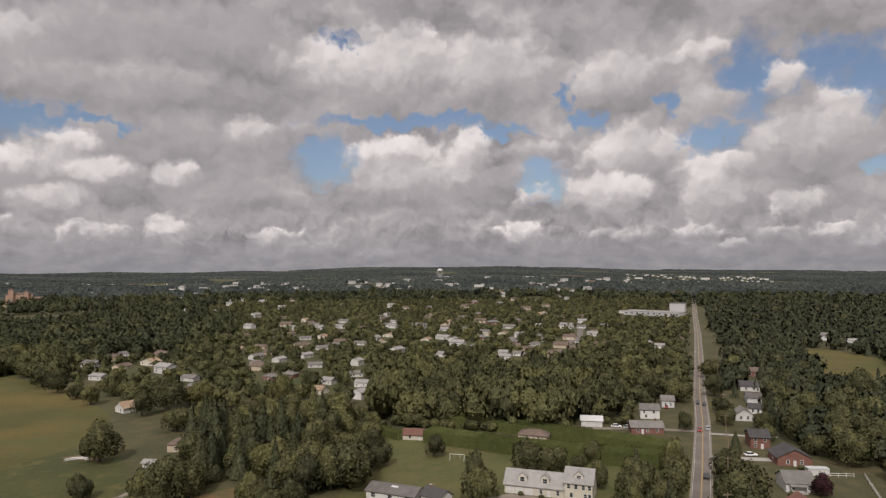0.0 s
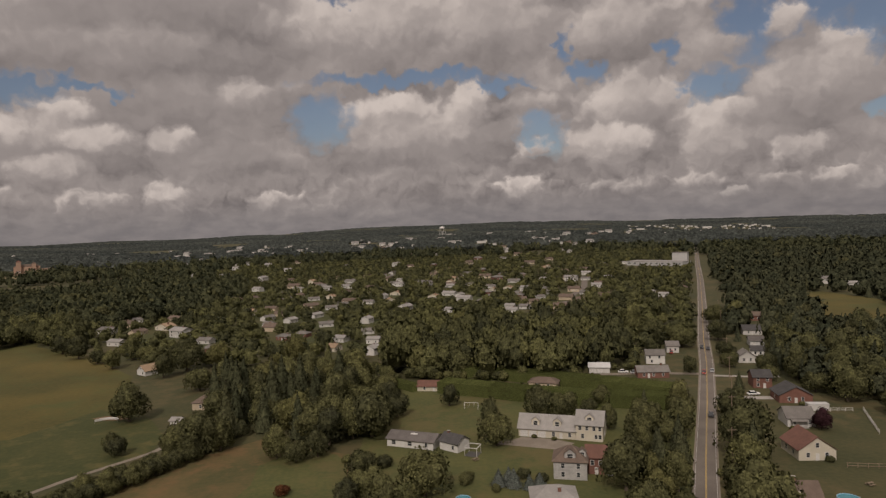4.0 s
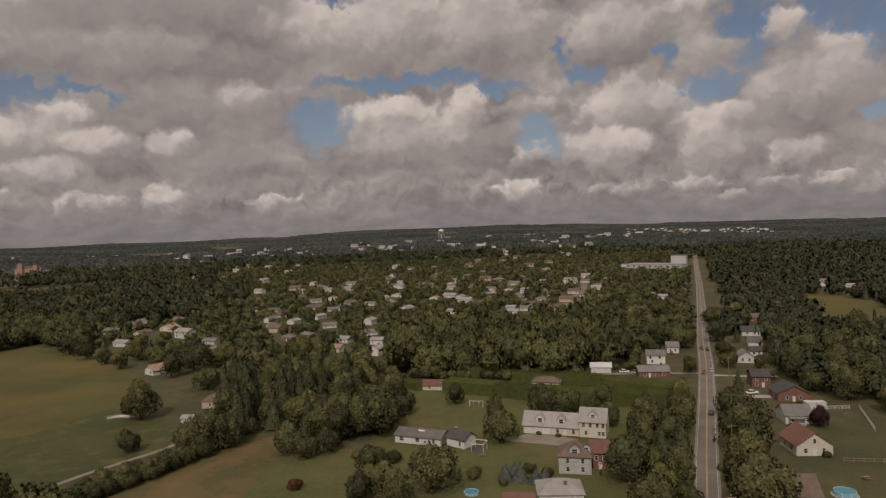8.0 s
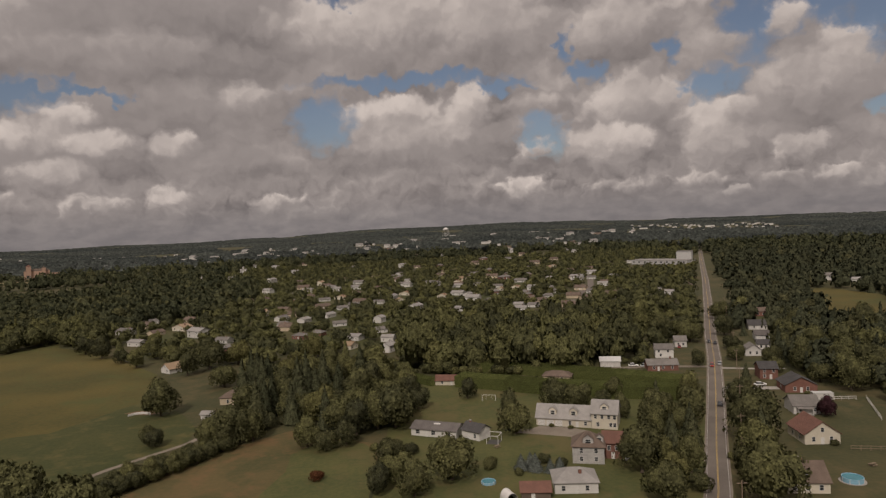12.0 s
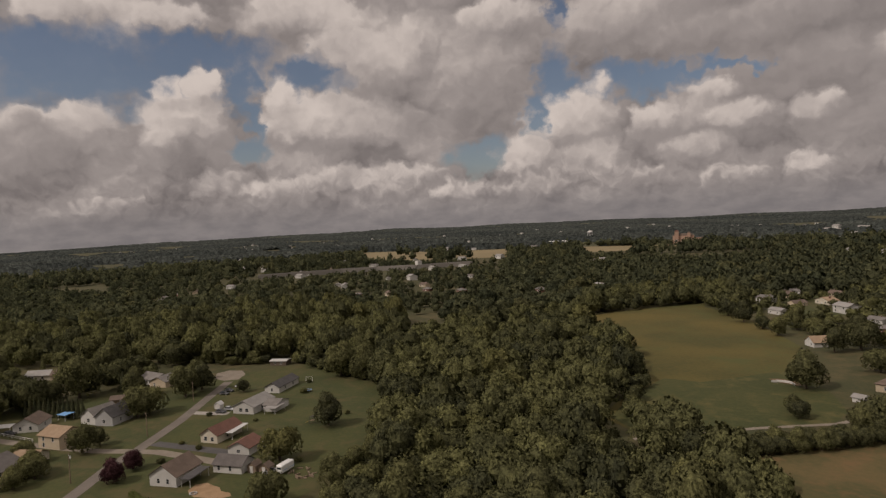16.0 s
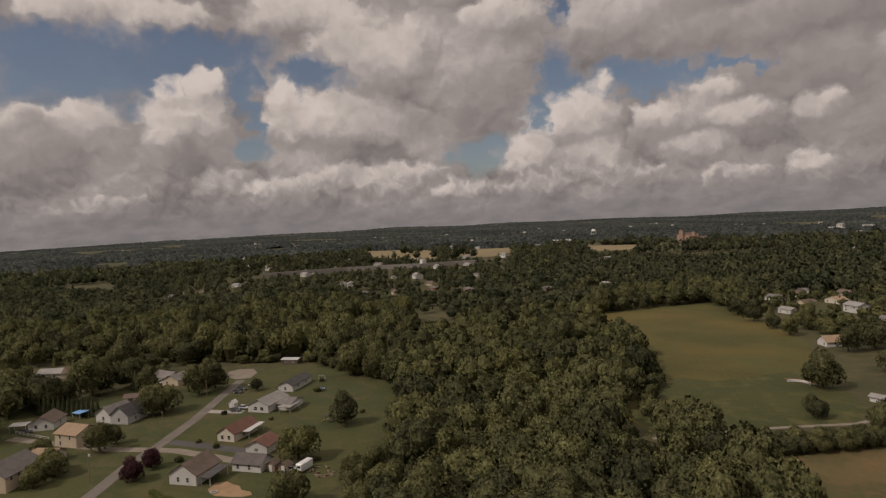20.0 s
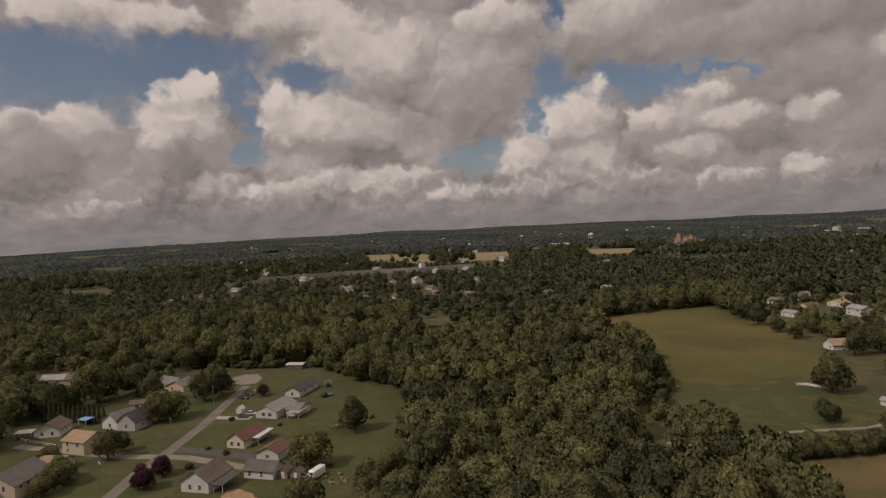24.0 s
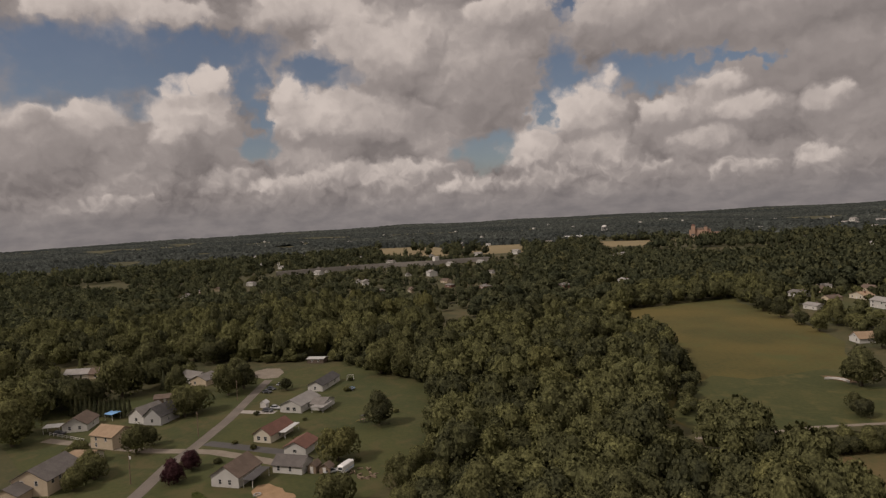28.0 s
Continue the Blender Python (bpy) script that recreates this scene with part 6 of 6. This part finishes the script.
def round_pool(x, y, r, label, deck=False, sunk=0.0):
    t = thing("swimming_pool", pose(x, y, 0.06 - sunk), label, "pool")
    bm = bmesh.new()
    n = 32
    for r0, r1, z0, z1 in ((r, r, 0, 1.2), (r, r - 0.15, 1.2, 1.2), (r - 0.15, r - 0.15, 1.2, 0.9)):
        a = [bm.verts.new((r0 * math.cos(i * math.tau / n), r0 * math.sin(i * math.tau / n), z0)) for i in range(n)]
        b = [bm.verts.new((r1 * math.cos(i * math.tau / n), r1 * math.sin(i * math.tau / n), z1)) for i in range(n)]
        for i in range(n):
            bm.faces.new((a[i], a[(i + 1) % n], b[(i + 1) % n], b[i]))
    part("pool_wall", bm, POOL_BLUE, t)
    part("water", add_tube(bmesh.new(), 0, 0, 0.1, 1.02, r - 0.16, r - 0.16, n), WATER, t)
    for i in range(8):
        a = i * math.tau / 8
        part("post", box(r * math.cos(a) - 0.06, r * math.sin(a) - 0.06, 0, r * math.cos(a) + 0.06, r * math.sin(a) + 0.06, 1.22), TRIM, t)
    if deck:
        part("apron", add_tube(bmesh.new(), 0, 0, 0.0, 0.05, r + 0.6, r + 0.6, n), CONCRETE, t)


round_pool(-1, 159.5, 2.0, "small round blue garden pool on the lawn", sunk=0.55)
round_pool(93, 150.0, 2.6, "round blue above-ground pool with pale apron", True)


def pole(x, y, tall, arm, lamp=False):
    t = thing("street_lamp" if lamp else "utility_pole", pose(x, y, 0), "wooden pole with a lamp arm beside the street" if lamp else "wooden utility pole beside the road", "pole")
    part("post", add_tube(bmesh.new(), 0, 0, 0, tall, 0.17, 0.11, 8), WOOD, t)
    if lamp:
        part("arm", box(0, -0.05, tall - 0.6, 2.2, 0.05, tall - 0.5), METAL, t)
        part("lamp_head", box(1.8, -0.15, tall - 0.72, 2.5, 0.15, tall - 0.58, 0.04), TRIM, t)
        part("transformer", add_tube(bmesh.new(), 0, 0.35, tall - 1.6, tall - 0.8, 0.25, 0.25, 10), METAL, t)
    else:
        part("crossarm", box(-1.2, -0.07, tall - 0.8, 1.2, 0.07, tall - 0.65), WOOD, t)
        for i in (-1.0, -0.4, 0.4, 1.0):
            part("insulator", add_tube(bmesh.new(), i, 0, tall - 0.65, tall - 0.45, 0.05, 0.04, 6), GLASS, t)


for x, y in ((76, 179), (91, 213), (103, 240), (117, 274), (135, 318), (152, 362), (172, 412), (192, 462), (54, 130)):
    pole(x + 1.5, y, 10, 0)
pole(-231, 2, 9, 0, True)
for x, y in ((-262, 30), (-300, 57)):
    pole(x, y, 9, 0)


def fence(a, b, tall, mat, label, gap=2.4):
    L, turn = math.hypot(b[0] - a[0], b[1] - a[1]), math.degrees(math.atan2(b[1] - a[1], b[0] - a[0]))
    t = thing("fence", pose(a[0], a[1], 0, 0, 0, turn), label, "fence")
    n = max(1, int(L / gap))
    for i in range(n + 1):
        part("post", box(i * L / n - 0.06, -0.06, 0, i * L / n + 0.06, 0.06, tall), mat, t)
    for z in (tall * 0.35, tall * 0.85):
        part("rail", box(0, -0.03, z, L, 0.03, z + 0.14), mat, t)


fence((143, 222), (132, 197), 1.4, TRIM, "white rail fence beside the lawn")
fence((129, 222.5), (139, 221.5), 1.4, TRIM, "white rail fence behind the lawn")
fence((106, 171.5), (124, 168), 1.5, WOOD, "grey wooden fence behind the pool garden")
fence((-306, -12), (-287, -3), 1.2, TRIM, "white rail fence beside the carport")


def open_frame(x, y, turn, w, d, h, mat, label, name, roofed=True, tile=METAL):
    """Four posts and a flat or slatted top."""
    t = thing(name, pose(x, y, 0.05, 0, 0, turn), label, name.replace("_", " "))
    for px in (0.1, w - 0.22):
        for py in (0.1, d - 0.22):
            part("post", box(px, py, 0, px + 0.12, py + 0.12, h), mat, t)
    if roofed:
        part("roof", slab([(-0.2, -0.2, h + 0.1), (w + 0.2, -0.2, h + 0.1), (w + 0.2, d + 0.2, h + 0.4), (-0.2, d + 0.2, h + 0.4)], 0.12), tile, t)
    else:
        for q in ((0, 0, w, 0.14), (0, d - 0.14, w, d), (0, 0.14, 0.14, d - 0.14), (w - 0.14, 0.14, w, d - 0.14)):
            part("beam", box(q[0], q[1], h, q[2], q[3], h + 0.16), mat, t)


open_frame(0.2, 191.5, -20, 4.2, 4.5, 2.6, TRIM, "white open timber pergola on dark paving", "pergola", False)
patch("pergola_floor", [(0.2, 191.5), (4.1, 190.0), (5.7, 194.3), (1.8, 195.7)], DARK_ASPHALT, "dark paved floor under the pergola", "paving", z=0.1)
open_frame(-238, 49.5, 38, 3.6, 10, 2.5, TRIM, "white flat-roofed carport beside the red-roofed house", "carport")
open_frame(-204.2, 26.2, 38, 3.2, 9, 2.4, TRIM, "covered porch with dark grey roof beside the gabled house", "porch", True, R_DARK)
open_frame(-258, 72, 38, 5, 8, 2.3, TRIM, "covered patio with pale roof behind the house", "patio_cover", True, R_LIGHT)
open_frame(-309, -14, 62, 6, 4, 2.3, TRIM, "white carport beside the gabled house", "carport")
open_frame(-312.5, 7.5, 28, 4.5, 4.0, 2.4, TRIM, "shelter covered by a pale blue tarpaulin", "tarp_shelter", True, TARP)


def hut(x, y, turn, w, d, h, walls, tiles, label):
    house(label, (x, y), (x + w * math.cos(radians(turn)), y + w * math.sin(radians(turn))), d, h, "across", 1.1, walls, tiles, door=0.5, name="garden_shed", category="shed", over=0.2)


hut(-201.3, 44.6, 36, 2.8, 3.4, 2.1, WOOD, R_BROWN, "small brown wooden garden shed")
hut(-198.2, 46.9, 36, 3.4, 3.0, 1.9, WOOD, R_BROWN, "low brown wooden shed beside the camper")
hut(-281, 60, 36, 2.6, 2.6, 1.8, WHITE, METAL, "small pale shed by the drive")

# woodpile and play things behind the camper
rr = random.Random(5)
for i in range(16):
    x, y = -189 + rr.uniform(-4, 5), 56 + rr.uniform(-2.5, 3.5)
    b = part("timber", box(-0.9, -0.14, 0.05, 0.9, 0.14, 0.3 + rr.uniform(0, 0.5), 0.03), WOOD)
    b.matrix_basis = pose(x, y, 0, 0, 0, rr.uniform(0, 180))
    tagged(b, "rough timber lying in the scrap heap", "timber", "timbers of the scrap heap")
bm = bmesh.new()
n = 18
for i in range(n):
    a0, a1 = math.pi * (0.15 + 0.7 * i / n), math.pi * (0.15 + 0.7 * (i + 1) / n)
    p = [(-138.5 + 5.2 * math.cos(a) * 1.0, 243.0 + 5.5 * math.sin(a) - 1.5) for a in (a0, a1)]
    v = [bm.verts.new((*q, z)) for q in p for z in (0.0, 0.9)]
    w = [bm.verts.new((q[0], q[1] + 0.5, z)) for q in p for z in (0.0, 0.9)]
    bm.faces.new((v[0], v[2], v[3], v[1]))
    bm.faces.new((v[1], v[3], w[3], w[1]))
    bm.faces.new((w[0], w[1], w[3], w[2]))
tagged(part("curved_wall", bm, TRIM), "low curved white wall beside the pond", "wall")
patch("pond_bank", [(-147, 249), (-143, 252), (-137, 252), (-131, 247), (-134, 245), (-142, 246)], DIRT, "bare bank of the small pond", "bank", z=0.13)
fire = thing("fire_ring", pose(-196.5, 27.5, 0.08), "ring of stones on the sand patch", "fire ring")
for i in range(10):
    a = i * math.tau / 10
    part("stone", box(0.9 * math.cos(a) - 0.2, 0.9 * math.sin(a) - 0.2, 0, 0.9 * math.cos(a) + 0.2, 0.9 * math.sin(a) + 0.2, 0.35, 0.06), STONE, fire)
# drives
strip("house_drive", [(12, 203), (20, 200), (30, 196), (38, 192), (44, 186), (56, 183), (65, 180)], 4.0, GRAVEL, "pale gravel drive to the white house", "drive", z=0.075)
strip("brick_house_drive", [(98, 246.5), (110, 244), (121, 242)], 4.5, CONCRETE, "pale concrete drive to the brick house", "drive", z=0.075)
strip("garage_drive", [(112, 284), (95, 288), (80, 290), (66, 290)], 4.0, GRAVEL, "gravel drive to the garage", "drive", z=0.075)
strip("north_drive", [(112, 281), (128, 276), (140, 274)], 3.0, CONCRETE, "narrow pale drive east of the road", "drive", z=0.075)
strip("gabled_house_drive", [(-283, 51), (-275, 57), (-270, 62)], 4.0, CONCRETE, "pale drive beside the gabled house", "drive", z=0.075)


# play things on the lawns
def swing_set(x, y, turn, w, label):
    """Two leaning pairs of legs, a bar between them and two hanging seats."""
    t = thing("swing_set", pose(x, y, 0.05, 0, 0, turn), label, "swing set")
    part("bar", box(-w / 2, -0.06, 2.3, w / 2, 0.06, 2.42), TRIM, t)
    for sx in (-1, 1):
        for sy in (-1, 1):
            bm = box(-0.06, -0.06, 0, 0.06, 0.06, 2.36)
            for v in bm.verts:
                v.co.y += sy * 0.95 * (1 - v.co.z / 2.36)
                v.co.x += sx * (w / 2 - 0.06)
            part("leg", bm, TRIM, t)
    for x0 in (-w / 5, w / 5):
        seat = part("swing_seat", box(x0 - 0.25, -0.12, 0.5, x0 + 0.25, 0.12, 0.55), DARK_METAL, t)
        for d in (-0.22, 0.22):
            part("chain", box(x0 + d - 0.015, -0.015, 0.55, x0 + d + 0.015, 0.015, 2.3), METAL, seat)


swing_set(4.5, 243, -12, 5.5, "pale timber swing set on the lawn")

house("low shed with red-brown roof beside the white house", (6.8, 147.5), (14.2, 147.0), 6.0, 2.2, "along", 1.5, BROWN, R_RED, door=0.4, name="shed", category="shed")


def shelter_tent(x, y, turn, w, d, h):
    """A small arched tent of pale cloth with ribs at its ends."""
    t = thing("shelter_tent", pose(x, y, 0.05, 0, 0, turn), "small white arched garden tent on the lawn", "tent")
    bm, n = bmesh.new(), 10
    rows = []
    for py in (0.0, d):
        rows.append([bm.verts.new((math.cos(math.pi * i / n) * w / 2, py, math.sin(math.pi * i / n) * h)) for i in range(n + 1)])
    for i in range(n):
        bm.faces.new((rows[0][i], rows[0][i + 1], rows[1][i + 1], rows[1][i]))
    bm.faces.new(rows[1])
    part("cloth", bm, TRIM, t)
    for py in (-0.03, d - 0.03):
        rib = bmesh.new()
        for i in range(n):
            a0, a1 = math.pi * i / n, math.pi * (i + 1) / n
            q = [(math.cos(a) * (w / 2 + k), py, math.sin(a) * (h + k)) for a, k in ((a0, 0), (a1, 0), (a1, 0.06), (a0, 0.06))]
            lo, hi = [rib.verts.new(p) for p in q], [rib.verts.new((p[0], p[1] + 0.06, p[2])) for p in q]
            rib.faces.new(lo)
            rib.faces.new(hi[::-1])
            for j in range(4):
                rib.faces.new((lo[j], hi[j], hi[(j + 1) % 4], lo[(j + 1) % 4]))
        bmesh.ops.recalc_face_normals(rib, faces=rib.faces)
        part("rib", rib, METAL, t)


shelter_tent(4.3, 146.5, 20, 3.2, 4.0, 2.2)


def picnic_table(x, y, turn, label):
    t = thing("picnic_table", pose(x, y, 0.05, 0, 0, turn), label, "table")
    for k in range(5):
        part("tabletop_board", box(-0.95, -0.37 + k * 0.15, 0.72, 0.95, -0.24 + k * 0.15, 0.76), WOOD, t)
    for sy in (-1, 1):
        part("bench", box(-0.95, sy * 0.72 - 0.13, 0.42, 0.95, sy * 0.72 + 0.13, 0.46), WOOD, t)
    for sx in (-0.7, 0.7):
        for sy in (-1, 1):
            leg = box(sx - 0.05, -0.05, 0, sx + 0.05, 0.05, 0.72)
            for v in leg.verts:
                v.co.y += sy * (0.62 - 0.42 * v.co.z / 0.72)
            part("leg", leg, WOOD, t)
        part("cross_brace", box(sx - 0.04, -0.78, 0.34, sx + 0.04, 0.78, 0.42), WOOD, t)


picnic_table(104.3, 159.3, 20, "weathered wooden picnic table near the pool")
picnic_table(3.5, 187.5, 40, "weathered garden table beside the pergola")


def play_frame(x, y, turn, label):
    """A climbing frame: four posts, a deck, rails and a yellow slide."""
    t = thing("climbing_frame", pose(x, y, 0.05, 0, 0, turn), label, "play frame")
    for px in (-0.7, 0.7):
        for py in (-0.7, 0.7):
            part("post", box(px - 0.06, py - 0.06, 0, px + 0.06, py + 0.06, 2.6), DARK_METAL, t)
    part("deck", box(-0.76, -0.76, 1.2, 0.76, 0.76, 1.28), WOOD, t)
    part("top", slab([(-0.9, -0.9, 2.6), (0.9, -0.9, 2.6), (0.9, 0.9, 2.9), (-0.9, 0.9, 2.9)], 0.08), R_DARK, t)
    slide = slab([(-0.3, -0.77, 1.3), (0.3, -0.77, 1.3), (0.3, -2.9, 0.2), (-0.3, -2.9, 0.2)], 0.08)
    part("slide", slide, YELLOW, t, "yellow slide")


play_frame(-232.4, 80.7, -60, "dark climbing frame with a yellow slide on the lawn")


def trampoline(x, y, r, label):
    t = thing("trampoline", pose(x, y, 0.05), label, "trampoline")
    n = 20
    part("mat", add_tube(bmesh.new(), 0, 0, 0.84, 0.87, r * 0.88, r * 0.88, n), DARK_METAL, t)
    rim = bmesh.new()
    for i in range(n):
        a0, a1 = i * math.tau / n, (i + 1) * math.tau / n
        add_slab(rim, [(r * k * math.cos(a), r * k * math.sin(a), 0.93) for a, k in ((a0, 0.88), (a0, 1.0), (a1, 1.0), (a1, 0.88))], 0.08)
    part("rim", rim, TARP, t)
    for i in range(6):
        a = i * math.tau / 6
        part("leg", add_tube(bmesh.new(), r * 0.95 * math.cos(a), r * 0.95 * math.sin(a), 0, 0.86, 0.04, 0.04, 6), METAL, t)
        part("net_pole", add_tube(bmesh.new(), r * 1.02 * math.cos(a), r * 1.02 * math.sin(a), 0, 2.6, 0.035, 0.035, 6), DARK_METAL, t)


trampoline(-278, 100, 1.9, "dark round trampoline with net poles on the lawn")
swing_set(-295, 109, 60, 3.0, "dark swing frame on the lawn by the wood")
